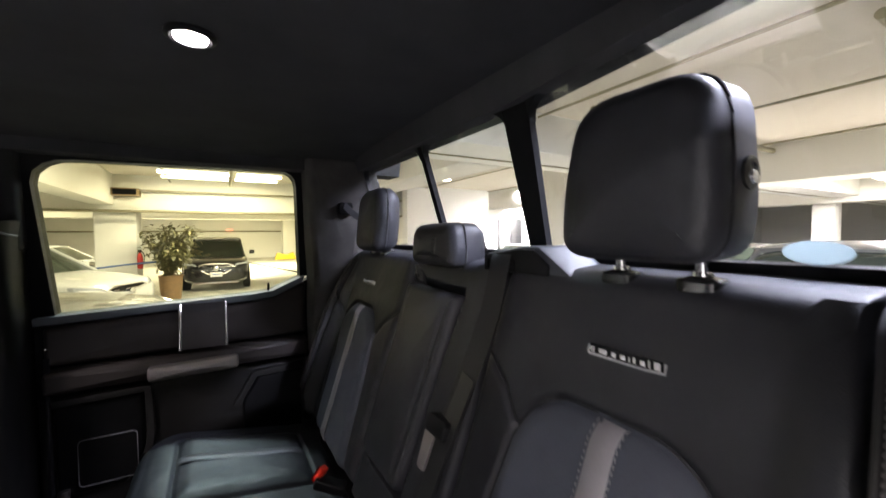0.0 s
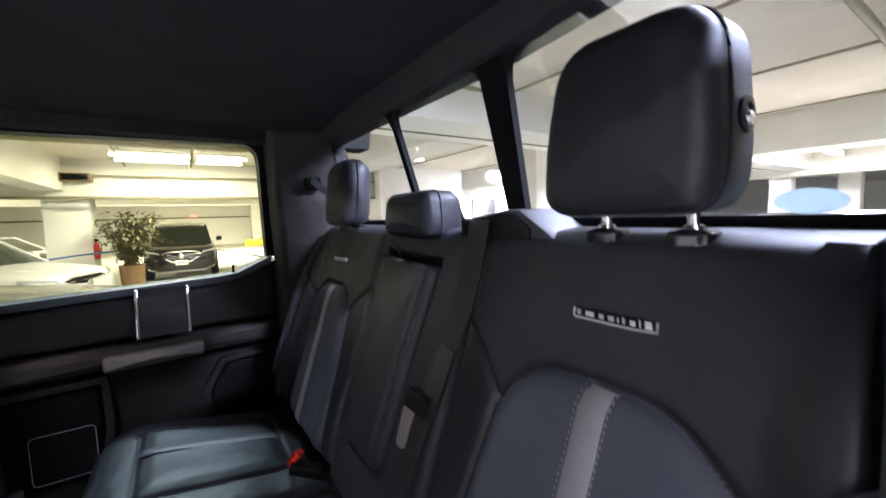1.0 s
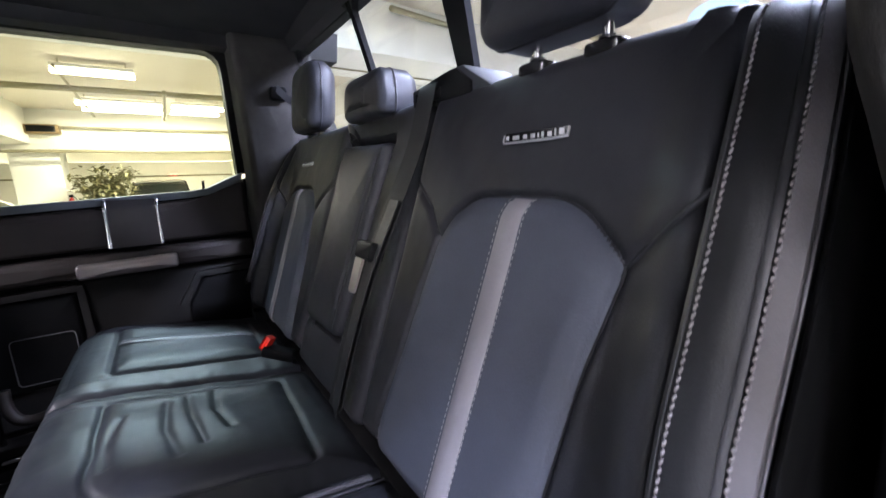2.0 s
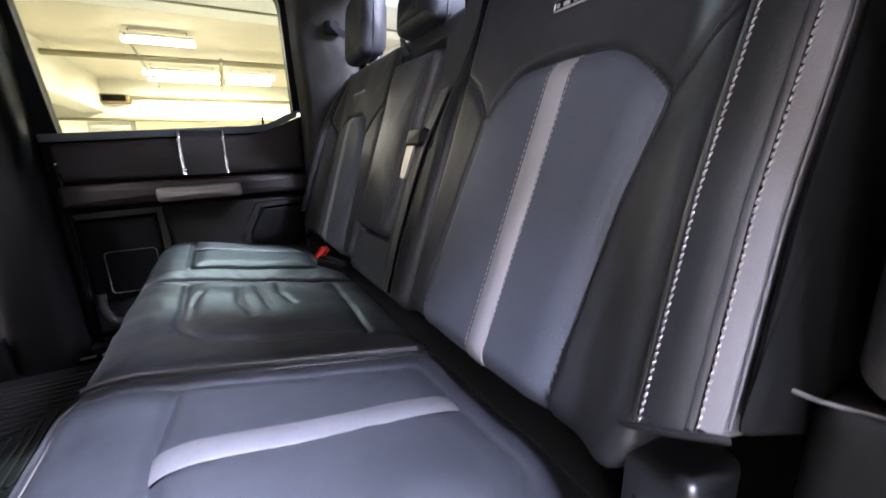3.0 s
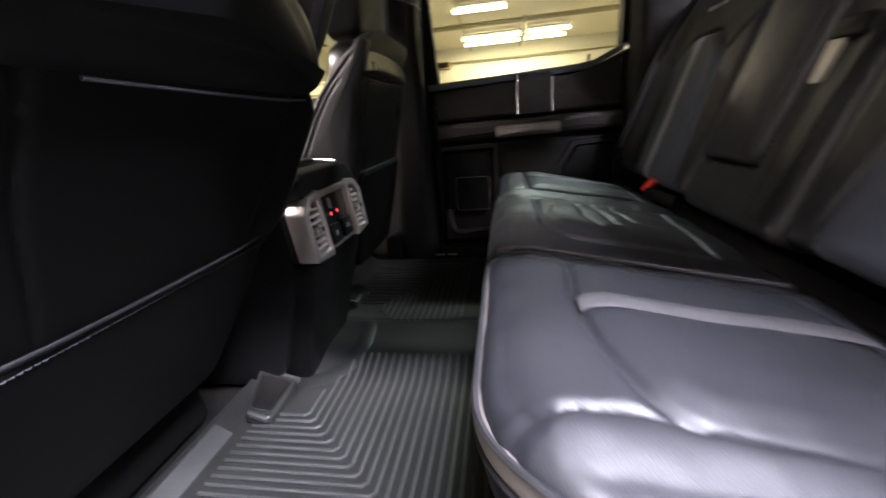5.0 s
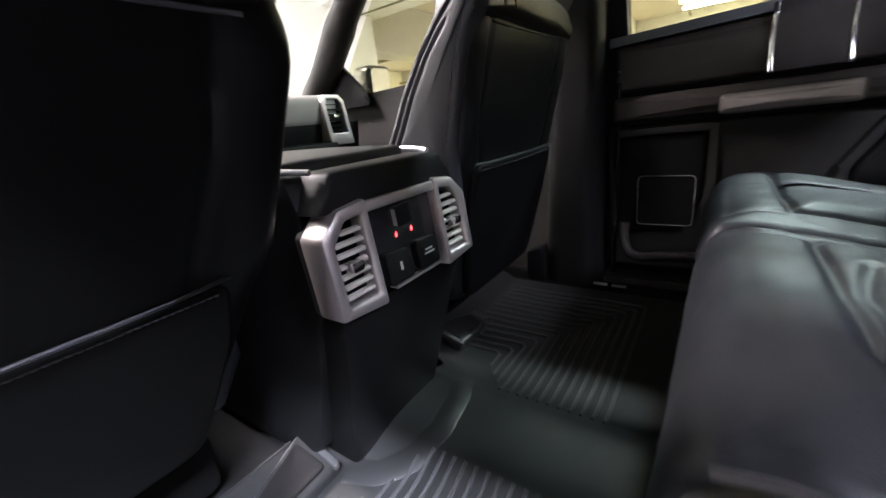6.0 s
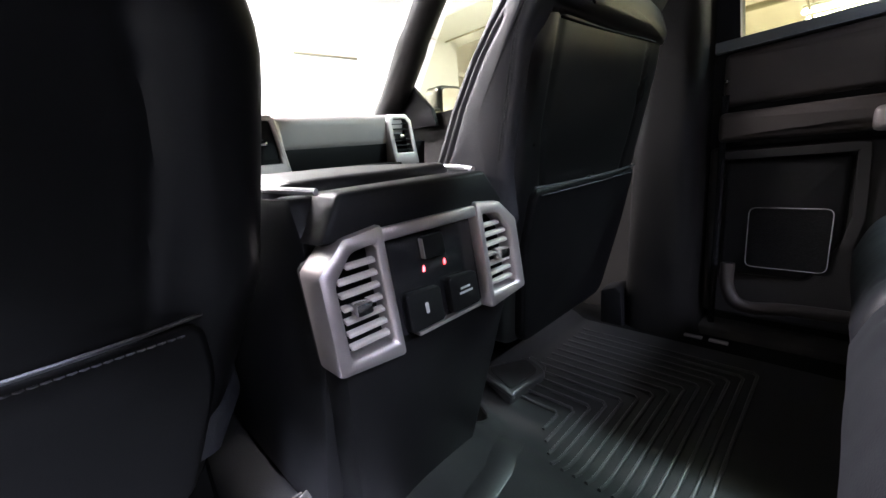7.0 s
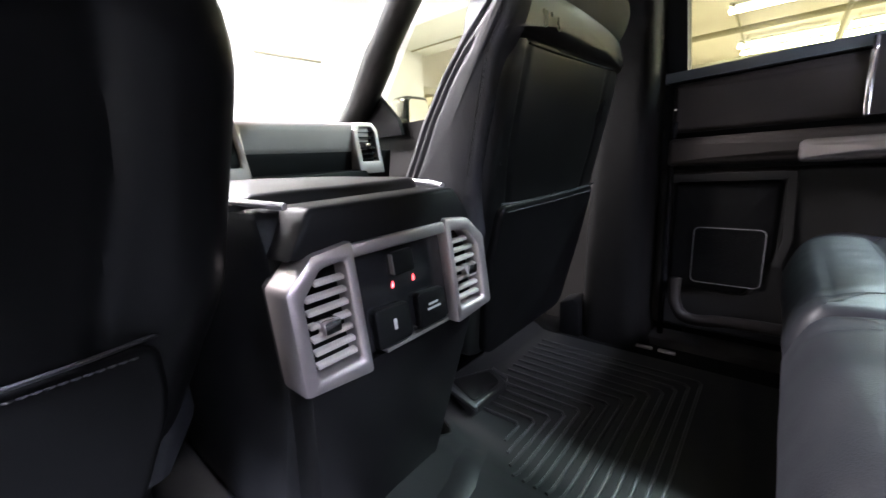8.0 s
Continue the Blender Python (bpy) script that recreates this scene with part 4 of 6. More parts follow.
# middle backrest with the folded armrest
mid = thing("rear_seat", (0.1, 0.02, 0.0), "narrow creased middle rear seat with a folded-up leather armrest", "car seat", "rear bench seats")
body = rounded([(-0.158, -0.030), (0.160, -0.030), (0.160, TOP), (-0.158, TOP)], [0.02, 0.02, 0.03, 0.03], 5, 0.01)
arm = [(-0.045, 0.068), (0.154, 0.068), (0.158, 0.462), (-0.074, 0.458)]


def mid_relief(u, v):
    d, inside = poly_distance(u, v, arm, True)
    return np.where(inside, -0.03 * np.minimum(1, d / 0.012), 0) + wrinkles(u, v, 0.001, 9)


part("backrest", pillow(body, back_top, [(0, -0.105), (0, -0.08), (0, -0.05), (0, -0.03)], 0.024, 0.0, mid_relief, 60, 0.0006), BACK_LEATHER, mid, "black leather middle backrest")
ar = part("armrest", pillow(rounded([(-0.038, 0.074), (0.146, 0.074), (0.148, 0.447), (-0.066, 0.443)], [0.028, 0.028, 0.018, 0.018], 5, 0.01), lambda u, v, w: back(u, v, w + 0.012), [(0, -0.06), (0, -0.02)], 0.02, 0.008, grooves([[(-0.016, 0.09), (-0.042, 0.425)], [(0.124, 0.09), (0.126, 0.43)]], 0.0025, 0.005), 44, 0.0006), BACK_LEATHER, mid, "folded black leather armrest")
part("pull_strap", ribbon(smooth_path([back(0.065, 0.452, 0.006), back(0.07, 0.468, 0.022), back(0.09, 0.473, 0.026), back(0.105, 0.463, 0.012)], 5), [(0, 0.2, 1)] * 16, 0.018), PIPING, ar, "small black pull loop")
headrest(mid, 0.030, 0.808, 0.892, 0.088, 0.335, 0.095, lean=0.05, taper=0.010, posts=0.045, buttons=False, split=True, corner=0.026)

# shoulder housing of the middle belt, and the belt
hs = thing("belt_housing", (0.42, -0.2, 0.81), "blue-grey plastic belt housing on top of the bench", "belt housing")
part("housing_cover", prism([(-0.305, 0.808), (-0.105, 0.808), (-0.105, 0.838), (-0.205, 0.852), (-0.235, 0.852)], lambda u, v, w: (w, u, v), 0.375, 0.465, bevel=0.006), material("housing_grey", (0.024, 0.027, 0.032), 0.5, vary=0.12, bump=0.2, fine=700), hs)
# Dark panel added over the housing's front, which lies in shade.
part("front_shade_panel", prism([(-0.110, 0.810), (-0.110, 0.835), (-0.200, 0.847), (-0.228, 0.847), (-0.258, 0.826), (-0.258, 0.810)], lambda u, v, w: (w, u, v), 0.3705, 0.3760, bevel=0.0015), PLASTIC, hs, "dark panel for the shaded front face")
part("belt_slot", box(0.3685, 0.377, -0.190, -0.120, 0.814, 0.830, bevel=0.002), DARK, hs, "dark belt slot")
cb = thing("seat_belt", (0.4, -0.16, 0.84), "black middle seat belt hanging over the backrest", "seat belt", "seat belts")
pts = [Vector((0.380, -0.154, 0.832)), back(-0.160, 0.515, 0.010), back(-0.178, 0.42, 0.018), back(-0.190, 0.30, 0.040), back(-0.188, 0.22, 0.050), back(-0.168, 0.11, 0.044), back(-0.145, 0.0, 0.03)]
path = smooth_path(pts, 8)
part("webbing", ribbon(path, [(0.0, 1, 0.0)] * len(path), 0.047), WEBBING, cb, "black woven webbing")
part("webbing", ribbon([p + Vector((-0.004, -0.008, 0.004)) for p in path[22:]], [(0.25, 1, 0.0)] * len(path[22:]), 0.047), WEBBING, cb, "black woven webbing, doubled")
tg = part("tongue", prism(rounded([(-0.206, 0.238), (-0.156, 0.238), (-0.156, 0.264), (-0.206, 0.264)], 0.006), back, 0.040, 0.064, bevel=0.004), PLASTIC, cb, "black plastic belt tongue grip")
part("tongue_plate", prism(rounded([(-0.176, 0.186), (-0.156, 0.186), (-0.154, 0.240), (-0.180, 0.240)], 0.006), back, 0.056, 0.0595), SILVER, tg, "bright metal tongue plate")


def buckle(at, direction, label):
    t = thing("seat_belt_buckle", at, label, "seat belt buckle", "belt buckles")
    a, d = Vector(at), Vector(direction).normalized()
    side = d.cross(Vector((0, 0, 1))).normalized()
    upv = side.cross(d)
    pl = lambda u, v, w: a + side * u + d * v + upv * w
    part("buckle_body", pillow(rounded([(-0.016, -0.07), (0.016, -0.07), (0.017, 0.0), (-0.017, 0.0)], 0.006, 4, 0.006), pl, [(0.002, -0.022), (0, -0.016), (0, -0.006)], 0.006, 0.001, None, 5, 0), PLASTIC, t)
    axis = Vector((0.45, -0.25, 0.75)).normalized()
    out = Vector((-0.60, -0.62, 0.30))
    out = (out - axis * out.dot(axis)).normalized()
    across = axis.cross(out)
    rb = lambda u, v, w: a + Vector((0.004, -0.004, 0.004)) + axis * u + across * v + out * w
    part("release_button", pillow(rounded([(-0.017, -0.0075), (0.017, -0.0075), (0.017, 0.0075), (-0.017, 0.0075)], 0.003, 4, 0.004), rb, [(0, -0.014), (0, 0.006)], 0.002, 0.002, None, 4, 0), RED, t, "red release button")
    return t


buckle((0.152, 0.222, 0.336), (-0.75, 0.35, 0.30), "black seat belt buckle with a red button")

# ---- rear bench: cushions ----
def seat_top(x, y):
    return 0.331 - 0.19 * (x + 0.112) - 4.0 * max(0.0, -0.14 - x) ** 2


def cushion_place(u, v, w):
    return Vector((u, v, seat_top(u, v) + w))


def ease(a):
    a = min(1.0, max(0.0, a))
    return a * a * (3 - 2 * a)


def cushion(t, outline, radii, ins, seams, stripe, wr, bulge=0.0, side=None):
    """One seat cushion; bulge: how far its front swells forwards below the top edge."""
    def cushion_place(u, v, w):
        return Vector((u - bulge * ease((-w - 0.006) / 0.05) * ease((-u - 0.10) / 0.08), v, seat_top(u, v) + w))
    ol = rounded(outline, radii, 7, 0.005)
    ins_r = rounded(ins, 0.02, 6)
    base, seam = raised(ins_r, 0.006, 0.035, 0.0056, 0.0058), grooves(seams, 0.0052 if not bulge else 0.0038, 0.0050 if not bulge else 0.0065)
    rim = [tuple(p) for p in ol]

    def rel(u, v):
        d = poly_distance(u, v, rim)
        pucker = wrinkles(u, v * 0.2, 0.0030, 60) * np.exp(-np.abs(d - 0.022) / 0.012)
        swell = 0.0
        if side is not None:
            e = np.clip((side - v) / 0.045, 0, 1)
            swell = 0.0065 * np.sin(math.pi * e ** 0.6) * np.clip((u + 0.21) / 0.05, 0, 1)
        return base(u, v) + seam(u, v) + wrinkles(u, v, wr, 11) + wrinkles(v, u, wr, 17) + pucker + swell
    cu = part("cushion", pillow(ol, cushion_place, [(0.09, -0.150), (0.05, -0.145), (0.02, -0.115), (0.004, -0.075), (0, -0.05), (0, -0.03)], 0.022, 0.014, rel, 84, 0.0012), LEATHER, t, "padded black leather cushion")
    # The lower cushion sides get a darker colour in place of shade.
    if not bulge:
        zone(cu, SHADED_SIDE, lambda x, y, z: z < 0.331 - 0.19 * (x + 0.112) - 4.0 * np.maximum(0.0, -0.14 - x) ** 2 - 0.037)
    pts = np.array(ol)
    mid_ = pts.mean(0)
    outw = pts + (pts - mid_) / np.linalg.norm(pts - mid_, axis=1)[:, None] * 0.0015
    for w in (-0.009, -0.0335) if not bulge else ():
        part("piping", tube([cushion_place(a, b, w) for a, b in outw], 0.0030, n=6, closed=True), PIPING, cu, "dark piping")
    verts, faces = [], []
    prof = [(-0.004, -0.011), (0.002, -0.013), (0.004, -0.021), (0.002, -0.029), (-0.004, -0.032)]
    for p in pts:
        d = (p - mid_) / np.linalg.norm(p - mid_)
        for o, w in prof:
            verts.append(cushion_place(p[0] + d[0] * o, p[1] + d[1] * o, w))
    k, n = len(prof), len(pts)
    for i in range(n):
        for j in range(k - 1):
            faces.append((i * k + j, i * k + j + 1, ((i + 1) % n) * k + j + 1, ((i + 1) % n) * k + j))
    if not bulge:
        part("edge_band", solid(verts, faces), GREY_LEATHER, cu, "light grey leather edge band")
    if stripe:
        part("stripe", strip(stripe, 0.030, cushion_place, 0.0, 0.0012, 0.006, lambda u, v: float(rel(np.array([u]), np.array([v]))[0]) + 0.0135), DIMMED_STRIPE, cu, "light grey leather stripe")
    return cu


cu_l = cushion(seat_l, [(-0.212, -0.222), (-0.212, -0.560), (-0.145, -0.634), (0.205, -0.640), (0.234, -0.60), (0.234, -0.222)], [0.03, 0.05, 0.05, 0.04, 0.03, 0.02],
        [(-0.106, -0.262), (-0.116, -0.40), (-0.107, -0.485), (-0.090, -0.538), (-0.062, -0.564), (0.03, -0.562), (0.138, -0.554), (0.184, -0.50), (0.170, -0.28)],
        [[(-0.205, -0.622), (-0.182, -0.577), (-0.148, -0.556), (-0.102, -0.552), (-0.066, -0.562)], [(-0.106, -0.262), (-0.20, -0.25)], [(0.138, -0.554), (0.175, -0.565), (0.20, -0.60)]],
        [(-0.114, -0.402), (0.05, -0.400), (0.163, -0.398)], 0.0016, side=-0.558)
# Pale tube added for the highlight on the cushion's rounded inner edge.
part("inner_edge_highlight", tube([(-0.196 + 0.395 * k / 16, -0.2235, seat_top(-0.196 + 0.395 * k / 16, -0.2235) + 0.0035) for k in range(17)], 0.0036, n=8), DIMMED_STRIPE, cu_l, "pale tube for the highlight along the inner edge")
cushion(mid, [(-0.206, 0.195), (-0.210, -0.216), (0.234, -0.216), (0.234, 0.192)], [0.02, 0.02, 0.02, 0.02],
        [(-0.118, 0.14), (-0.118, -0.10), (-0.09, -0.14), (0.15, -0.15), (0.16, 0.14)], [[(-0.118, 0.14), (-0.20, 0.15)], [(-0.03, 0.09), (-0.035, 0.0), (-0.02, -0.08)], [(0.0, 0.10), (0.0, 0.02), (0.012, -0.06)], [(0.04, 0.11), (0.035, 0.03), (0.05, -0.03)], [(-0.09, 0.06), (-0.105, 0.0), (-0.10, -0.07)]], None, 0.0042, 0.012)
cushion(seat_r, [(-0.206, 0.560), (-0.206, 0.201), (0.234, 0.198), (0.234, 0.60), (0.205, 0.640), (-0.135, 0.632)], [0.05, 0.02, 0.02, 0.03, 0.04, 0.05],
        [(-0.122, 0.56), (-0.122, 0.262), (0.165, 0.28), (0.165, 0.56)], [[(-0.122, 0.262), (-0.20, 0.25)]],
        [(-0.118, 0.430), (0.163, 0.425)], 0.002, 0.012)
bf = thing("bench_frame", (0.1, 0, 0.0), "dark folding bench frame under the cushions", "seat frame")
part("crossbar", box(-0.02, 0.02, -0.60, 0.60, 0.10, 0.16, bevel=0.01), DARK, bf)
part("rear_bar", box(0.22, 0.28, -0.66, 0.66, 0.12, 0.27, bevel=0.01), DARK, bf)
for y in (-0.52, -0.16, 0.2, 0.55):
    part("leg", box(0.06, 0.10, y - 0.015, y + 0.015, 0.0, 0.17, bevel=0.005), DARK, bf)

HINGE = material("satin_black_plastic", (0.0045, 0.0045, 0.0048), 0.30, vary=0.2, big=12, fine=700, bump=0.15, dist=0.0004, spec=0.45)
for s in (-1, 1):
    hc = thing("hinge_cover", (0.2, s * 0.64, 0.2), "black plastic hinge cover at the bench corner", "hinge cover", "hinge covers")
    part("cover_shell", pillow(rounded([(0.192, 0.18), (0.258, 0.18), (0.258, 0.366), (0.196, 0.366)], [0.01, 0.01, 0.010, 0.010], 5, 0.01), lambda u, v, w, s=s: Vector((u, s * (0.642 + w), v)), [(0, -0.05), (0, -0.010)], 0.010, 0.004, None, 10, 0.0004), HINGE, hc)
    part("cover_foot", prism(rounded([(0.186, 0.165), (0.252, 0.165), (0.252, 0.20), (0.186, 0.20)], 0.008), lambda u, v, w, s=s: Vector((u, s * (0.588 + w), v)), 0.0, 0.075, bevel=0.004), PLASTIC, hc, "dull black foot of the cover")

# outboard belt lying by the doorway
ob_belt = thing("seat_belt", (0.125, -0.670, 0.25), "grey outboard seat belt lying loose at the bench corner", "seat belt", "seat belts")
pts = [(0.098, -0.651, 0.260), (0.120, -0.655, 0.271), (0.150, -0.660, 0.280), (0.185, -0.664, 0.291), (0.214, -0.667, 0.299), (0.226, -0.668, 0.299), (0.233, -0.668, 0.290)]
path = smooth_path(pts, 6)
web = part("webbing", ribbon(path, [(0.45, -0.9, -0.08)] * len(path), 0.031), PALE_WEBBING, ob_belt, "grey woven webbing")
for k in range(6):
    x = 0.128 + 0.0052 * k
    y, z = -0.653 - 0.0032 * k, 0.2752 + 0.0004 * k
    part("cross_stitching", tube([(x - 0.003, y + 0.004, z + 0.0008), (x, y, z + 0.0014), (x + 0.003, y - 0.004, z + 0.0004)], 0.0008, n=5), THREAD, web, "short pale stitch")
path = smooth_path([(0.074, -0.656, 0.243), (0.090, -0.665, 0.224), (0.120, -0.678, 0.214), (0.155, -0.686, 0.216), (0.185, -0.690, 0.200), (0.190, -0.690, 0.108)], 6)
part("webbing", ribbon(path, [(0.3, -0.8, 0.45)] * len(path), 0.034), PALE_WEBBING, ob_belt, "grey woven webbing, lower fold")
part("tongue_grip", pillow(rounded([(0.098, -0.676), (0.158, -0.692), (0.166, -0.664), (0.104, -0.652)], 0.010, 5, 0.006), lambda u, v, w: Vector((u, v, 0.262 + 0.12 * (u - 0.10) + w)), [(0.004, -0.030), (0, -0.022), (0, -0.008)], 0.008, 0.002, None, 6, 0.0004), PLASTIC, ob_belt, "black plastic tongue grip")
part("tongue_edge", tube(smooth_path([(0.100, -0.679, 0.243), (0.130, -0.690, 0.246), (0.152, -0.694, 0.252), (0.160, -0.690, 0.262)], 5), 0.0009, n=6), SILVER, ob_belt, "bright metal tongue edge")
part("tongue_plate", tube(smooth_path([(0.094, -0.656, 0.256), (0.078, -0.652, 0.254), (0.069, -0.655, 0.247), (0.074, -0.664, 0.240), (0.092, -0.668, 0.242)], 5), 0.0016, n=6), HINGE, ob_belt, "dark metal tongue loop")

# ---- floor liner ----
liner = thing("floor_liner", (-0.35, 0, 0), "dark grey ribbed rubber floor liner", "floor mat")


def over_tunnel(y):
    """1 over the raised tunnel in the middle of the floor, 0 beside it."""
    a = max(0.0, min(1.0, (abs(y - 0.05) - 0.125) / 0.05))
    return 1 - a * a * (3 - 2 * a)


def liner_front(y):
    """Where the liner ends in front: it is cut back over the tunnel."""
    return -0.742 + 0.100 * over_tunnel(y)


def liner_z(x, y):
    hump = 0.034 * math.exp(-((y - 0.058) / (0.088 if y > 0.058 else 0.118)) ** 4)
    f = max(0.0, min(1.0, (liner_front(y) + 0.048 - x) / 0.045))
    lip = (0.022 - 0.016 * over_tunnel(y)) * f * f * (3 - 2 * f)
    return hump + lip


nx, ny = 46, 110
verts, faces = [], []
for k in range(2):
    for i in range(nx + 1):
        for j in range(ny + 1):
            y = -0.70 + 1.40 * j / ny
            x = liner_front(y * 0.952) + (0.12 - liner_front(y * 0.952)) * i / nx
            verts.append((x, y * 0.952, liner_z(x, y * 0.952) - (0.006 if k else 0)))
q = (nx + 1) * (ny + 1)
for i in range(nx):
    for j in range(ny):
        a = i * (ny + 1) + j
        faces.append((a, a + 1, a + ny + 2, a + ny + 1))
        faces.append((q + a, q + a + ny + 1, q + a + ny + 2, q + a + 1))
bm = solid(verts, faces)
bmesh.ops.remove_doubles(bm, verts=bm.verts, dist=0.00001)
part("sheet", bm, RUBBER, liner)
part("front_rim", tube([(liner_front(y), y, liner_z(liner_front(y), y) - 0.001) for y in [-0.655 + 0.01 * k for k in range(132)]], 0.0028, n=6), RUBBER, liner)


def rib(pts, h=0.0030):
    """A raised rib that follows the liner."""
    fine = []
    for a, b in zip(pts, pts[1:]):
        n = max(1, int(math.hypot(b[0] - a[0], b[1] - a[1]) / 0.02))
        fine += [(a[0] + (b[0] - a[0]) * j / n, a[1] + (b[1] - a[1]) * j / n) for j in range(n)]
    fine.append(pts[-1])
    return tube([(x, y, liner_z(x, y) + 0.0018) for x, y in fine], h, n=6)


# Ribs are coloured paler than the sheet for their lit tops.
for s in (-1, 1):
    for k in range(22):
        x = -0.612 + 0.0185 * k
        y = 0.178 + 0.86 * (x + 0.61) if s < 0 else 0.199 + 1.38 * (x + 0.61)
        if y > 0.62:
            if s > 0:
                continue
            part("rib", rib([(x, -0.03), (x, -0.655)]), LIT_RUBBER, liner)
        else:
            y_in = 0.148 + 1.25 * max(0.0, -0.50 - x) if s > 0 else 0.03 + 2.3 * max(0.0, -0.53 - x)
            if y_in > y - 0.02:
                continue
            part("rib", rib([(x, s * y_in), (x, s * (y - 0.008)), (x - 0.008, s * y), (-0.675, s * y)]), LIT_RUBBER, liner)
for s, dx, dy in ((-1, -0.022, -0.040), (1, -0.022, 0.085)):
    part("retainer", pillow(rounded([(-0.70 + dx, s * 0.165 + s * dy), (-0.618 + dx, s * 0.155 + s * dy), (-0.612 + dx, s * 0.275 + s * dy), (-0.66 + dx, s * 0.285 + s * dy)], 0.012, 4, 0.01), lambda u, v, w: Vector((u, v, 0.047 - 0.36 * max(0, u - dx + 0.70) + w)), [(0, -0.02), (0, -0.006)], 0.006, -0.004, None, 5, 0), RUBBER, liner, "moulded rubber retainer")
    # A dark plate laid on the retainer stands for the recess's shade.
    part("recess_shade", pillow(rounded([(-0.688 + dx, s * 0.178 + s * dy), (-0.628 + dx, s * 0.172 + s * dy), (-0.624 + dx, s * 0.262 + s * dy), (-0.657 + dx, s * 0.269 + s * dy)], 0.010, 4, 0.01), lambda u, v, w: Vector((u, v, 0.0485 - 0.36 * max(0, u - dx + 0.70) + w)), [(0, -0.006), (0, -0.002)], 0.002, -0.004, None, 5, 0), PILLAR, liner, "dark inset coloured for the recess's shade")
    for yy, x0, x1 in ((0.162, -0.712, -0.614), (0.280, -0.655, -0.618)):
        bar = lambda u, v, w: Vector((u, v, 0.0475 - 0.36 * max(0, u - dx + 0.70) + w))
        part("retainer_edge", prism(rounded([(x0 + dx, s * (yy + dy) - 0.005), (x1 + dx, s * (yy + dy) - 0.005), (x1 + dx, s * (yy + dy) + 0.005), (x0 + dx, s * (yy + dy) + 0.005)], 0.004), bar, -0.006, 0.0035, bevel=0.002), LIT_RUBBER, liner, "retainer edge in paler rubber for the light on it")
lay = lambda u, v, w: Vector((u, v, liner_z(u, v) + w))
part("lip_band", strip([(-0.716, -0.655), (-0.716, -0.262)], 0.034, lay, -0.004, 0.0012), LIT_RUBBER, liner, "smooth front lip in paler rubber for the light on it")
part("lip_band", strip([(-0.632, -0.112), (-0.585, -0.094), (-0.545, -0.055), (-0.528, 0.0), (-0.540, 0.075), (-0.585, 0.17)], 0.040, lay, -0.004, 0.0012), RUBBER, liner, "smooth ledge beside the tunnel")

# ---- front seats ----
def front_back(s):
    """The rear face of a front seat: u across, v up, w rearwards out of it."""
    def f(u, v, w):
        lean = (0.56 if s < 0 else 0.22) * (min(v, 0.66) - 0.38) + 0.12 * max(0.0, v - 0.66)
        return Vector(((-0.578 if s < 0 else -0.572) + lean + w, s * u, v))
    return f


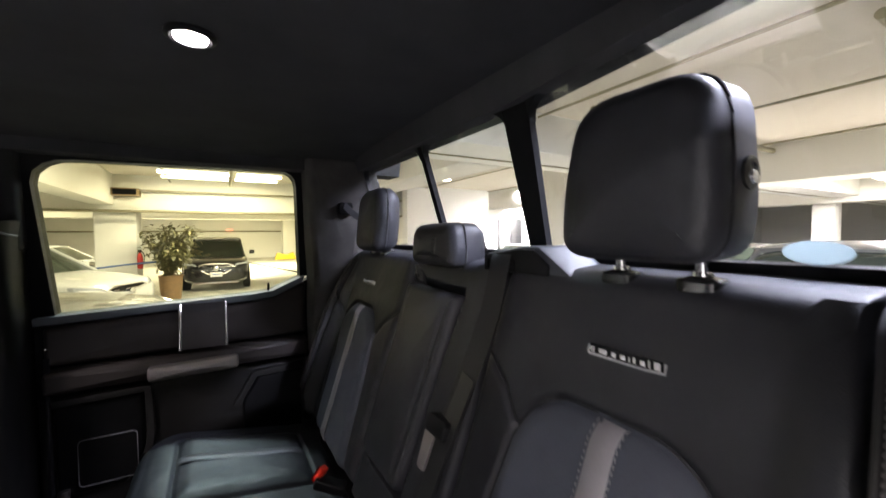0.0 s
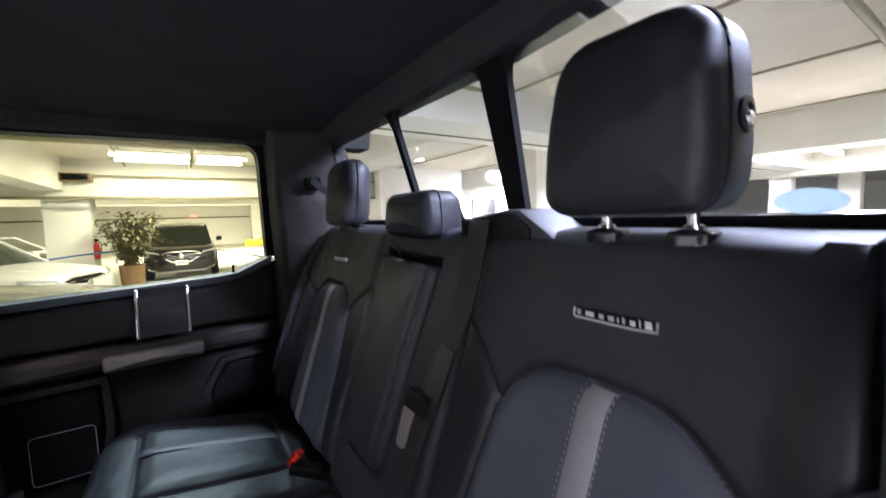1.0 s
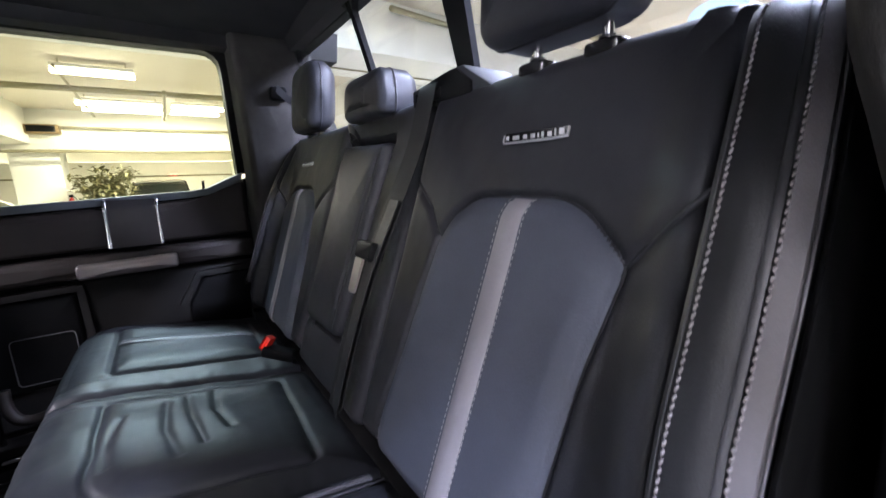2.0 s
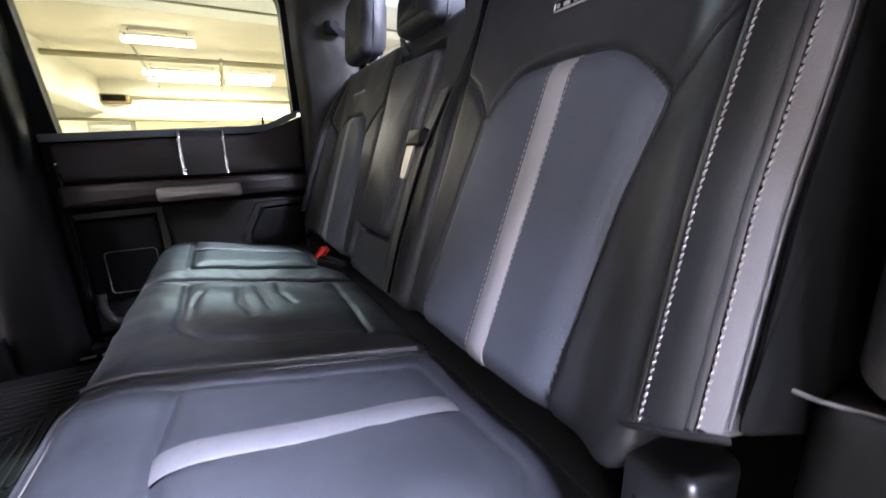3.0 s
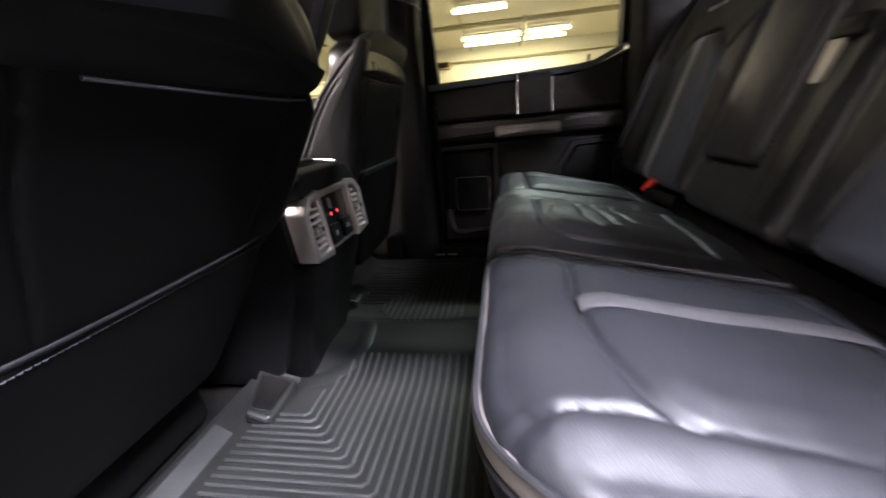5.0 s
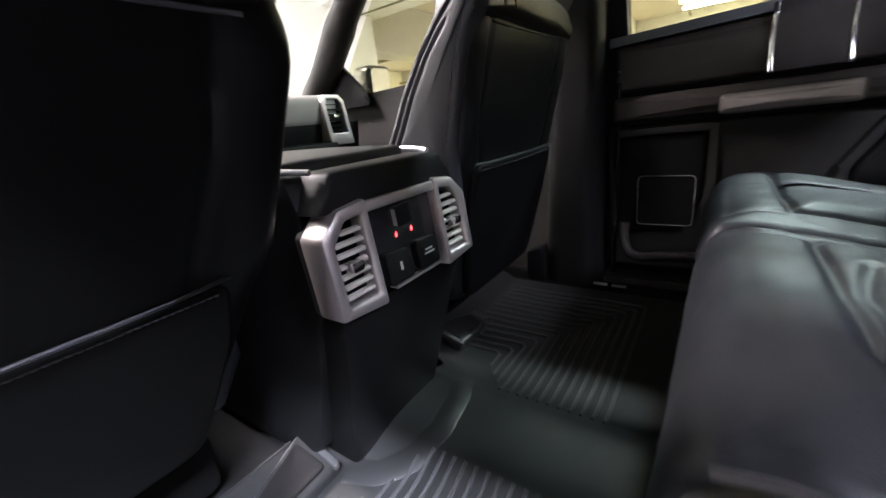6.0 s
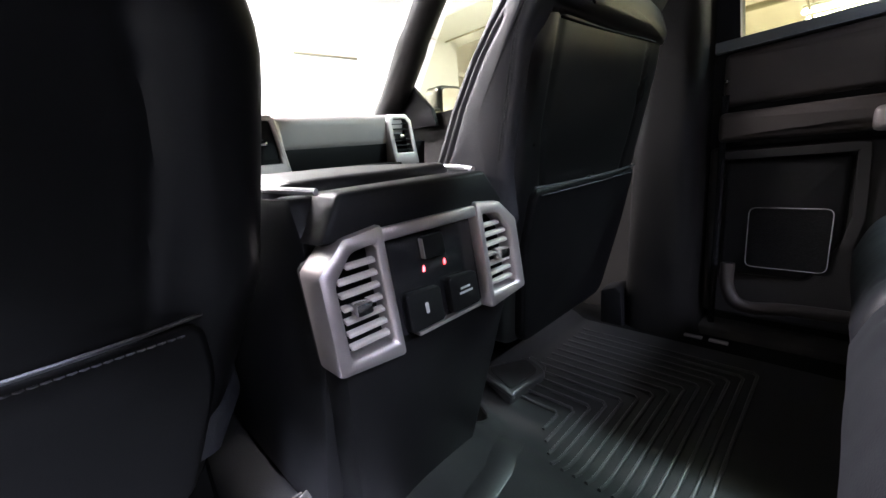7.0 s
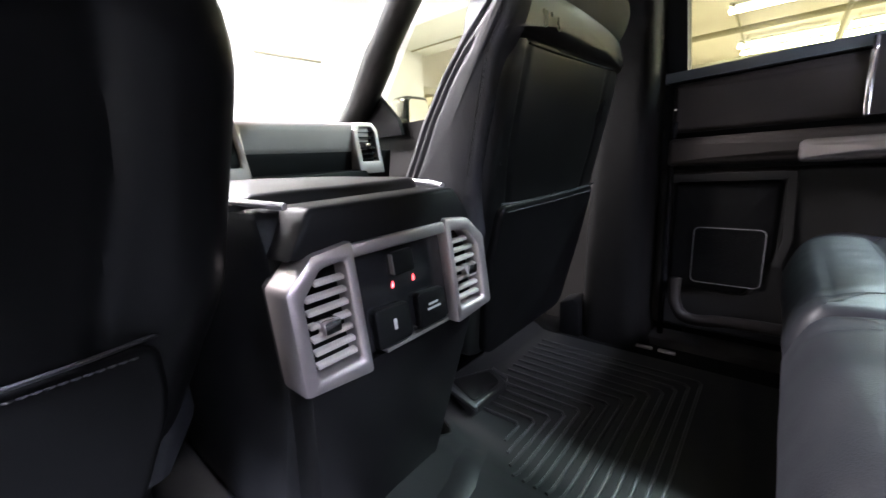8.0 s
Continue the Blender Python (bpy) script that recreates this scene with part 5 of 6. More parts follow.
def front_seat(s, label):
    t = thing("front_seat", (-0.8, s * 0.40, 0.0), label, "car seat", "front seats")
    pl = front_back(s)
    shell = rounded([(0.235, 0.12), (0.585, 0.12), (0.635, 0.36), (0.655, 0.60), (0.630, 0.655), (0.57, 0.68), (0.34, 0.68), (0.24, 0.645), (0.166, 0.58), (0.168, 0.36)], [0.03, 0.03, 0.06, 0.05, 0.05, 0.05, 0.05, 0.05, 0.05, 0.06], 6, 0.012)
    if s > 0:
        shell = rounded([(0.235, 0.12), (0.585, 0.12), (0.635, 0.36), (0.655, 0.60), (0.640, 0.66), (0.57, 0.705), (0.27, 0.710), (0.225, 0.685), (0.184, 0.60), (0.182, 0.36)], [0.03, 0.03, 0.06, 0.05, 0.05, 0.05, 0.05, 0.03, 0.03, 0.03], 6, 0.012)
    sm = [[(0.245, 0.72), (0.235, 0.50), (0.255, 0.385)], [(0.555, 0.72), (0.565, 0.50), (0.545, 0.385)]]
    part("backrest_shell", pillow(shell, pl, [(0.012, -0.15), (0, -0.13), (0, -0.045)] if s < 0 else [(0.006, -0.05), (0, -0.045), (0, -0.035)], 0.045 if s < 0 else 0.03, 0.004, lambda u, v: grooves(sm, 0.004, 0.005)(u, v) + wrinkles(u, v, 0.0012, 8) + (0.024 * np.exp(-((u - 0.190) / 0.034) ** 2) * np.clip((v - 0.34) / 0.06, 0, 1) * np.clip((0.63 - v) / 0.08, 0, 1) if s < 0 else 0.0), 44, 0.0), SEATBACK if s < 0 else SMOOTH_VINYL, t, "black vinyl seat back")
    pt = 0.372 if s < 0 else 0.412
    pk = rounded([(0.25, 0.13), (0.568, 0.13), (0.600, 0.30), (0.605, pt), (0.40, pt), (0.222, pt), (0.215, 0.30)], [0.03, 0.03, 0.03, 0.02, 0.2, 0.02, 0.03], 6, 0.012)
    part("map_pocket", pillow(pk, lambda u, v, w: pl(u, v, w + (0.010 if s < 0 else 0.014)), [(0, -0.03), (0, -0.008)], 0.008, 0.004, None, 20, 0.0), SEATBACK, t, "black seat-back map pocket")
    part("pocket_piping", tube(smooth_path([pl(u, pt + a, w - (0.004 if s < 0 else 0.0)) for u, a, w in ((0.222, 0.004, 0.010), (0.28, 0.002, 0.017), (0.40, 0.001, 0.019), (0.52, 0.002, 0.017), (0.605, 0.004, 0.010))], 8), 0.0017, n=7), PIPING, t, "grey pocket piping")
    part("hem_stitching", stitches([(0.236, pt - 0.0095), (0.40, pt - 0.0105), (0.592, pt - 0.0095)], lambda u, v, w: pl(u, v, w + (0.0112 if s < 0 else 0.0155)), 0.0007, 0.0050, 0.0012, 0.0010), PALE_WEBBING, t, "grey hem stitching")
    pz = 0.580 if s < 0 else 0.640
    pad = rounded([(0.200, pz - 0.004), (0.645, pz), (0.655, 0.63), (0.62, 0.70), (0.44, 0.712), (0.34, 0.682), (0.262, 0.650), (0.212, 0.612)], [0.02, 0.02, 0.03, 0.04, 0.06, 0.06, 0.04, 0.03], 6, 0.012)
    if s > 0:
        pad = rounded([(0.176, 0.640), (0.40, 0.637), (0.628, 0.640), (0.640, 0.662), (0.590, 0.712), (0.42, 0.738), (0.27, 0.736), (0.205, 0.715), (0.182, 0.68)], [0.006, 0.1, 0.006, 0.02, 0.05, 0.1, 0.05, 0.03, 0.02], 6, 0.012)
    part("upper_pad", pillow(pad, lambda u, v, w: pl(u, v, w + (0.028 if s < 0 else 0.004 - 2.4 * max(0.0, v - 0.645) ** 2)), [(0.01, -0.12), (0, -0.10), (0, -0.028)] if s < 0 else [(0.01, -0.08), (0, -0.06), (0, -0.007)], 0.028 if s < 0 else 0.007, 0.010, None, 20, 0.0), PLASTIC if s < 0 else SMOOTH_VINYL, t, "smooth black upper pad")
    # Driver side: pale tube for the seam's highlight; passenger side: dark seam groove.
    part("pad_seam_line", tube(smooth_path([pl(0.222, pz - 0.010, 0.012), pl(0.30, pz - 0.012, 0.017), pl(0.42, pz - 0.010, 0.019), pl(0.54, pz - 0.006, 0.017)], 8), 0.0016, n=7), PALE_WEBBING if s < 0 else DARK, t, "seam line under the upper pad, pale or dark by seat")
    # padded side wing that faces the console and the front face of the seat
    wing = rounded([(-0.62, 0.36), (-0.70, 0.30), (-0.80, 0.34), (-0.70, 0.72), (-0.64, 0.76), (-0.50, 0.755), (-0.52, 0.64)], 0.03, 5, 0.012)
    lines = [[(-0.78, 0.36), (-0.715, 0.60), (-0.675, 0.74)], [(-0.752, 0.36), (-0.69, 0.60), (-0.655, 0.735)], [(-0.60, 0.42), (-0.555, 0.62), (-0.535, 0.73)]]
    if s > 0:
        wing = rounded([(-0.575, 0.36), (-0.68, 0.30), (-0.79, 0.36), (-0.712, 0.469), (-0.670, 0.542), (-0.629, 0.600), (-0.590, 0.645), (-0.545, 0.690), (-0.500, 0.722), (-0.482, 0.715), (-0.508, 0.645), (-0.527, 0.620), (-0.542, 0.560), (-0.566, 0.46)], 0.018, 5, 0.010)
        lines = [[(-0.762, 0.37), (-0.690, 0.470), (-0.650, 0.540), (-0.610, 0.598), (-0.572, 0.640), (-0.53, 0.68)], [(-0.735, 0.37), (-0.672, 0.470), (-0.634, 0.540), (-0.596, 0.596), (-0.56, 0.635)]]
    for side, y0 in ((-1, 0.180 if s < 0 else 0.172), (1, 0.618)):
        part("side_wing", pillow(wing, lambda u, v, w, y0=y0, side=side: Vector((u + (0.34 * (v - 0.38) if s < 0 else -0.04 if side > 0 else 0.0), s * (y0 + side * w), v)), [(0.01, -0.05), (0, -0.04), (0, -0.016)], 0.016, 0.008, grooves(lines, 0.005, 0.004), 26, 0.001), material("wing_leather", (0.036, 0.036, 0.040), 0.46, vary=0.15, bump=0.25, cells=700, dist=0.0005, spec=0.3) if side < 0 else LEATHER, t, "dark grey leather side wing")
    if s > 0:
        edge = [(-0.578, 0.460), (-0.554, 0.560), (-0.539, 0.618), (-0.522, 0.652), (-0.498, 0.708)]
        part("wing_seam", tube([Vector((u - 0.004, s * 0.1725, v)) for u, v in edge], 0.0014, n=6), PIPING, t, "dark seam along the side wing")
        part("wing_stitching", stitches(edge, lambda u, v, w: Vector((u, s * (0.172 - w), v)), 0.0008, 0.0050, 0.0022, 0.0008), PALE_WEBBING, t, "grey seam stitching")
    part("front_cover", pillow(rounded([(0.20, 0.34), (0.60, 0.34), (0.60, 0.72), (0.55, 0.745), (0.25, 0.745), (0.20, 0.72)], 0.03, 5, 0.02), lambda u, v, w: Vector(((-0.72 + 0.5 * (v - 0.38) if s < 0 else -0.715 + 0.66 * (v - 0.457)) - w, s * u, v)), [(0, -0.05), (0, -0.03)], 0.03, 0.0, None, 12, 0.001), LEATHER, t)
    part("seat_cushion", pillow(rounded([(-1.20, 0.18), (-0.66, 0.18), (-0.66, 0.62), (-1.20, 0.62)], 0.06, 5, 0.02), lambda u, v, w: Vector((u, s * v, 0.34 - 0.08 * (u + 0.66) + w)), [(0.03, -0.16), (0, -0.10), (0, -0.04)], 0.04, 0.01, None, 14, 0.001), LEATHER, t)
    part("seat_base", box(-1.15, -0.775, *sorted((s * 0.22, s * 0.58)), 0.0, 0.20, bevel=0.02), DARK, t)
    dz = 0.0 if s < 0 else 0.035
    hr_pl = lambda u, v, w: Vector(((-0.405 if s < 0 else -0.53) + 0.12 * (v - 0.8) + w, s * 0.415 + u, v))
    hr = part("headrest", pillow(rounded([(-0.12, 0.785 - dz), (0.12, 0.785 - dz), (0.135, 0.87 - dz), (0.12, 0.985 - dz), (-0.12, 0.985 - dz), (-0.135, 0.87 - dz)], 0.05, 6, 0.012), hr_pl, [(0.02, -0.11), (0, -0.09), (0, -0.03)], 0.03, 0.006, None, 14, 0.001), BACK_LEATHER, t, "padded black leather headrest")
    for y in (-0.05, 0.05):
        part("post", tube([((-0.455 if s < 0 else -0.58), s * 0.415 + y, 0.66), ((-0.455 if s < 0 else -0.58), s * 0.415 + y, 0.80)], 0.006, n=8), CHROME, hr, "chrome headrest post")
    return t


front_seat(-1, "black leather driver seat seen from behind with map pocket")
front_seat(1, "black leather passenger seat with map pocket and grey side")

# ---- centre console ----
con = thing("centre_console", (-0.8, 0, 0), "black centre console with silver rear vent surround", "console")


def con_pl(u, v, w):
    """The rear face of the console: u across, v up, w rearwards."""
    return Vector((-0.546 - 0.10 * (v - 0.36) + w, 0.004 + u * 0.88, 0.293 + (v - 0.298) * 0.91 if v > 0.2 else v))


side = [(-0.70, 0.0), (-0.66, 0.04), (-0.585, 0.28), (-0.585, 0.41), (-0.60, 0.452), (-1.24, 0.452), (-1.32, 0.40), (-1.32, 0.0)]
part("body", prism(side, lambda u, v, w: (u, w, v), -0.130, 0.130, bevel=0.010), PLASTIC, con, "black plastic console body")
part("rear_skirt", prism([(-0.118, 0.0), (0.118, 0.0), (0.150, 0.292), (-0.150, 0.292)], lambda u, v, w: con_pl(u, v, w - 0.105 * (1 - v / 0.292)), -0.10, -0.006, bevel=0.012), PLASTIC, con)
part("rear_cap", prism([(-0.152, 0.425), (0.152, 0.425), (0.118, 0.474), (-0.118, 0.474)], con_pl, -0.06, 0.004, bevel=0.006), PLASTIC, con, "black cap over the vent surround")
part("lid", pillow(rounded([(-1.12, -0.125), (-0.625, -0.125), (-0.625, 0.125), (-1.12, 0.125)], 0.025, 5, 0.02), lambda u, v, w: Vector((u, v, 0.466 + w)), [(0, -0.03), (0, -0.012)], 0.012, 0.008, None, 12, 0.0006), LEATHER, con, "padded leather console lid")
for y in (-0.138, 0.138):
    part("side_rail", tube(smooth_path([(-0.575, y * 0.80, 0.455), (-0.66, y * 0.93, 0.460), (-0.95, y * 0.93, 0.462), (-1.22, y * 0.93, 0.46)], 6), 0.0035, n=8), BRIGHT, con, "bright silver edge rail")
part("cup_tray", prism(rounded([(-1.24, -0.105), (-1.13, -0.105), (-1.13, 0.105), (-1.24, 0.105)], 0.02), lambda u, v, w: (u, v, w), 0.448, 0.458), GLOSS_BLACK, con, "gloss black tray")

outer = [(-0.158, 0.298), (-0.158, 0.398), (-0.128, 0.428), (-0.082, 0.434), (-0.074, 0.428), (0.074, 0.428), (0.082, 0.434), (0.128, 0.428), (0.158, 0.398), (0.158, 0.298), (0.150, 0.290), (0.078, 0.290), (0.072, 0.296), (-0.072, 0.296), (-0.078, 0.290), (-0.150, 0.290)]
openings = [[(-0.146, 0.308), (-0.146, 0.388), (-0.122, 0.414), (-0.090, 0.417), (-0.090, 0.308)], [(0.090, 0.308), (0.090, 0.417), (0.122, 0.414), (0.146, 0.388), (0.146, 0.308)], [(-0.072, 0.304), (-0.072, 0.418), (0.072, 0.418), (0.072, 0.304)]]


def ring_frame(outer_, inner_, place, a, b, bevel=0.003):
    """A rim between an opening and a larger outline with as many points."""
    bm = bmesh.new()
    n = len(outer_)
    quad = [[bm.verts.new(place(*p, w)) for p in poly] for poly, w in ((outer_, a), (outer_, b), (inner_, b), (inner_, a))]
    for i in range(n):
        j = (i + 1) % n
        for k in range(4):
            bm.faces.new((quad[k][i], quad[k][j], quad[(k + 1) % 4][j], quad[(k + 1) % 4][i]))
    bmesh.ops.recalc_face_normals(bm, faces=bm.faces)
    edges = [e for e in bm.edges if e.calc_face_angle(0) > 0.5]
    bmesh.ops.bevel(bm, geom=edges, offset=bevel, segments=2, profile=0.5, affect="EDGES")
    return bm


sur = part("vent_surround", prism(outer, con_pl, -0.045, -0.012, bevel=0.003), PLASTIC, con, "black vent panel back")
left_out = [(-0.164, 0.296), (-0.164, 0.400), (-0.130, 0.430), (-0.078, 0.436), (-0.078, 0.288)]
part("vent_frame", ring_frame(left_out, openings[0], con_pl, -0.030, 0.012, 0.005), SILVER, sur, "satin silver vent frame")
part("vent_frame", ring_frame([(-u, v) for u, v in left_out], [(-u, v) for u, v in openings[0]], con_pl, -0.030, 0.012, 0.005), SILVER, sur, "satin silver vent frame")
part("frame_bridge", prism([(-0.080, 0.416), (0.080, 0.416), (0.080, 0.431), (-0.080, 0.431)], con_pl, -0.03, 0.009, bevel=0.003), SILVER, sur, "satin silver top bridge")
part("control_face", prism([(-0.077, 0.300), (0.077, 0.300), (0.077, 0.417), (-0.077, 0.417)], con_pl, -0.03, -0.003, bevel=0.002), GLOSS_BLACK, sur, "gloss black control face")
for s in (-1, 1):
    part("vent_well", prism([(s * 0.143, 0.31), (s * 0.143, 0.40), (s * 0.093, 0.414), (s * 0.093, 0.31)], con_pl, -0.0125, -0.0115), DARK, sur)
    for k in range(7):
        z = 0.318 + 0.0135 * k
        w = 0.142 if z < 0.385 else 0.142 - (z - 0.385) * 0.9
        part("vent_slat", prism([(s * 0.0925, z), (s * w, z), (s * w, z + 0.0046), (s * 0.0925, z + 0.0046)], lambda u, v, w_: con_pl(u, v - 0.30 * w_, w_), 0.000, 0.006, bevel=0.0008), SLAT, sur, "silver vent slat")
    part("vent_knob", box(-0.549, -0.526, s * 0.106 - 0.009, s * 0.106 + 0.009, 0.342, 0.355, bevel=0.003), CHROME, sur, "chrome vent knob")
for y in (-0.020, 0.0165):
    part("seat_heat_light", prism([(y - 0.0020, 0.3655), (y + 0.0014, 0.3655), (y + 0.0026, 0.369), (y + 0.001, 0.3735), (y - 0.0014, 0.370)], con_pl, -0.004, -0.0022), RED_GLOW, sur, "red seat heater light")
part("rocker_switch", prism(rounded([(-0.018, 0.380), (0.018, 0.380), (0.018, 0.408), (-0.018, 0.408)], 0.003), con_pl, -0.004, 0.002, bevel=0.0015), PLASTIC, sur)
part("switch_edge", prism([(-0.020, 0.382), (-0.0185, 0.382), (-0.0185, 0.406), (-0.020, 0.406)], con_pl, -0.003, 0.003), SILVER, sur)
for y0, y1 in ((-0.062, -0.006), (0.010, 0.064)):
    fl = part("socket_flap", prism(rounded([(y0, 0.303), (y1, 0.303), (y1, 0.346), (y0, 0.350)], 0.006), con_pl, -0.004, 0.006, bevel=0.002), PLASTIC, sur, "black socket flap")
    if y0 < 0:
        part("flap_mark", prism(rounded([(-0.036, 0.320), (-0.031, 0.320), (-0.031, 0.333), (-0.036, 0.333)], 0.002), con_pl, 0.0062, 0.0068), THREAD, fl, "small pale symbol")
    else:
        for k, (a, b) in enumerate(((0.028, 0.046), (0.025, 0.050))):
            part("flap_mark", prism([(a, 0.330 - 0.006 * k), (b, 0.330 - 0.006 * k), (b, 0.3325 - 0.006 * k), (a, 0.3325 - 0.006 * k)], con_pl, 0.0062, 0.0068), THREAD, fl, "small pale printed bar")
part("lower_rim", prism([(-0.050, 0.2965), (0.066, 0.2965), (0.066, 0.3005), (-0.050, 0.3005)], con_pl, -0.01, 0.004), SILVER, sur, "thin silver lower rim")

# ---- dashboard ----
dash = thing("dashboard", (-1.450, 0, 0.3), "grey and black dashboard with silver-framed air vents", "dashboard")
GREY_DASH = material("grey_dash_pad", (0.30, 0.275, 0.265), 0.6, vary=0.15, big=8, fine=500, bump=0.25, dist=0.0006)
prof = [(-1.340, 0.535), (-1.330, 0.605), (-1.355, 0.625), (-1.500, 0.635), (-1.850, 0.610), (-1.850, 0.30), (-1.460, 0.30), (-1.420, 0.470)]
part("pad", prism(prof, lambda u, v, w: (u, w, v), -0.74, 0.630, bevel=0.012), GREY_DASH, dash, "grey padded dash top")
part("lower_face", prism([(-1.355, 0.470), (-1.345, 0.533), (-1.420, 0.533), (-1.460, 0.30), (-1.400, 0.30)], lambda u, v, w: (u, w, v), -0.735, 0.735, bevel=0.006), PLASTIC, dash, "black lower dash")
part("glovebox", box(-1.370, -1.300, 0.18, 0.590, 0.34, 0.470, bevel=0.015), PLASTIC, dash, "black glovebox lid")
for y0, y1 in ((0.555, 0.660), (0.085, 0.190)):
    vo = [(y0, 0.455), (y0, 0.602), (y0 + 0.02, 0.624), (y1 - 0.02, 0.624), (y1, 0.602), (y1, 0.455)]
    vi = [(y0 + 0.018, 0.495), (y0 + 0.018, 0.592), (y0 + 0.028, 0.608), (y1 - 0.028, 0.608), (y1 - 0.016, 0.592), (y1 - 0.016, 0.495)]
    dp = lambda u, v, w: Vector((-1.325 - 0.15 * (v - 0.520) + w, u, v))
    f = part("dash_vent", ring_frame(vo, vi, dp, -0.05, 0.012, 0.004), SILVER, dash, "silver-framed air vent")
    part("vent_back", prism(vi, dp, -0.02, -0.016), DARK, f)
    for k in range(6):
        z = 0.502 + 0.0175 * k
        part("vent_slat", prism([(y0 + 0.02, z), (y1 - 0.018, z), (y1 - 0.018, z + 0.005), (y0 + 0.02, z + 0.005)], dp, -0.014, 0.004), PLASTIC, f)
    part("vent_knob", prism([((y0 + y1) / 2 - 0.01, 0.544), ((y0 + y1) / 2 + 0.01, 0.544), ((y0 + y1) / 2 + 0.01, 0.556), ((y0 + y1) / 2 - 0.01, 0.556)], dp, 0.0, 0.012, bevel=0.002), CHROME, f)
cs = part("centre_stack", prism([(-0.12, 0.30), (0.195, 0.30), (0.185, 0.470), (0.165, 0.610), (-0.12, 0.610)], lambda u, v, w: Vector((-1.320 + w, u, v)), -0.05, 0.0, bevel=0.01), PLASTIC, dash, "black centre stack")
part("stack_edge", tube([(-1.318, 0.198, 0.36), (-1.318, 0.19, 0.470), (-1.318, 0.168, 0.610)], 0.008, n=8), SILVER, cs, "silver stack edge")
part("stack_button", box(-1.324, -1.312, 0.10, 0.17, 0.410, 0.445, bevel=0.003), SILVER, cs, "silver button")

# windscreen, A-pillars, front doors
ws = thing("window_2", (-1.5, 0, 0.66), "wide clear windscreen", "windscreen", kind="structure")
ob = part("pane", solid([(-1.72, -0.70, 0.625), (-1.72, 0.70, 0.625), (-0.98, 0.62, 1.12), (-0.98, -0.62, 1.12), (-1.724, -0.70, 0.629), (-1.724, 0.70, 0.629), (-0.984, 0.62, 1.124), (-0.984, -0.62, 1.124)], [(0, 1, 2, 3), (7, 6, 5, 4), (0, 4, 5, 1), (1, 5, 6, 2), (2, 6, 7, 3), (3, 7, 4, 0)]), GLASS, ws, "clear glass pane")
ob.visible_shadow = False
structure("header_front", box(-1.06, -0.98, -0.66, 0.66, 1.085, 1.17, bevel=0.01), HEADLINER, "black headliner edge over the windscreen", "trim")
for s in (-1, 1):
    t = thing("a_pillar", (-1.7, s * 0.72, 0.66), "charcoal A-pillar trim beside the windscreen", "pillar trim", "pillar trims", "structure")
    pth = [(-1.72, s * 0.80, 0.58), (-1.52, s * 0.745, 0.69), (-1.33, s * 0.705, 0.84), (-1.15, s * 0.675, 0.98), (-0.98, s * 0.65, 1.10)]
    part("cover", tube(smooth_path(pth, 5), [0.058] * 5 + [0.054] * 6 + [0.048] * 10, n=12), PILLAR, t)
    part("sail_panel", prism([(-1.60, 0.58), (-1.30, 0.58), (-1.32, 0.64), (-1.42, 0.74)], lambda u, v, w, s=s: (u, s * (0.755 + w), v), 0.0, 0.02, bevel=0.004), PLASTIC, t)
    fd = thing("front_door", (-1.1, s * 0.8, 0.05), "closed black front door", "car door", "front doors", "structure")
    pl = R if s > 0 else L
    part("shell", prism([(-1.90, 0.0), (-0.60, 0.0), (-0.60, 0.67), (-1.90, 0.63)], pl, 0.0, 0.09), TRIM, fd)
    part("window_frame", prism([(-0.66, 0.66), (-0.60, 0.66), (-0.58, 1.17), (-1.15, 1.17), (-1.05, 1.10), (-0.66, 1.10)], pl, 0.02, 0.08), PLASTIC, fd, "black window frame")
    ob = part("pane", prism([(-1.60, 0.63), (-0.62, 0.66), (-0.62, 1.11), (-1.05, 1.11)], pl, 0.05, 0.054), TINTED, fd, "lightly tinted door glass")
    ob.visible_shadow = False
    mr = thing("door_mirror", (-1.45, s * 0.95, 0.66), "black folding door mirror outside the window", "mirror", "door mirrors")
    part("mirror_shell", pillow(rounded([(0.88, 0.63), (1.02, 0.63), (1.03, 0.77), (0.89, 0.77)], 0.03, 5, 0.02), lambda u, v, w, s=s: Vector((-1.42 + w, s * (u + 0.02), v - 0.02)), [(0.03, -0.12), (0, -0.08), (0, -0.02)], 0.018, 0.0, None, 6, 0), GLOSS_BLACK, mr)
    part("mirror_glass", prism(rounded([(0.895, 0.645), (1.005, 0.645), (1.012, 0.755), (0.903, 0.755)], 0.02), lambda u, v, w, s=s: Vector((-1.42 + w, s * (u + 0.02), v - 0.02)), 0.0, 0.004), CHROME, mr, "mirror glass")
    part("mirror_arm", box(-1.48, -1.42, *sorted((s * 0.82, s * 0.93)), 0.62, 0.66, bevel=0.01), GLOSS_BLACK, mr)

# ---- parked cars ----
def loft(sections, n=28):
    """A closed body from cross-sections (x, half width, z low, z high, squareness), seen end on."""
    verts, faces = [], []
    for x, hw, z0, z1, p in sections:
        cz, hz = (z0 + z1) / 2, (z1 - z0) / 2
        for k in range(n):
            a = 2 * math.pi * k / n
            c, s = math.cos(a), math.sin(a)
            verts.append((x, hw * math.copysign(abs(c) ** (2 / p), c), cz + hz * math.copysign(abs(s) ** (2 / p), s)))
    for i in range(len(sections) - 1):
        for k in range(n):
            faces.append((i * n + k, i * n + (k + 1) % n, (i + 1) * n + (k + 1) % n, (i + 1) * n + k))
    faces += [tuple(range(n)), tuple(range(len(verts) - n, len(verts)))]
    return verts, faces


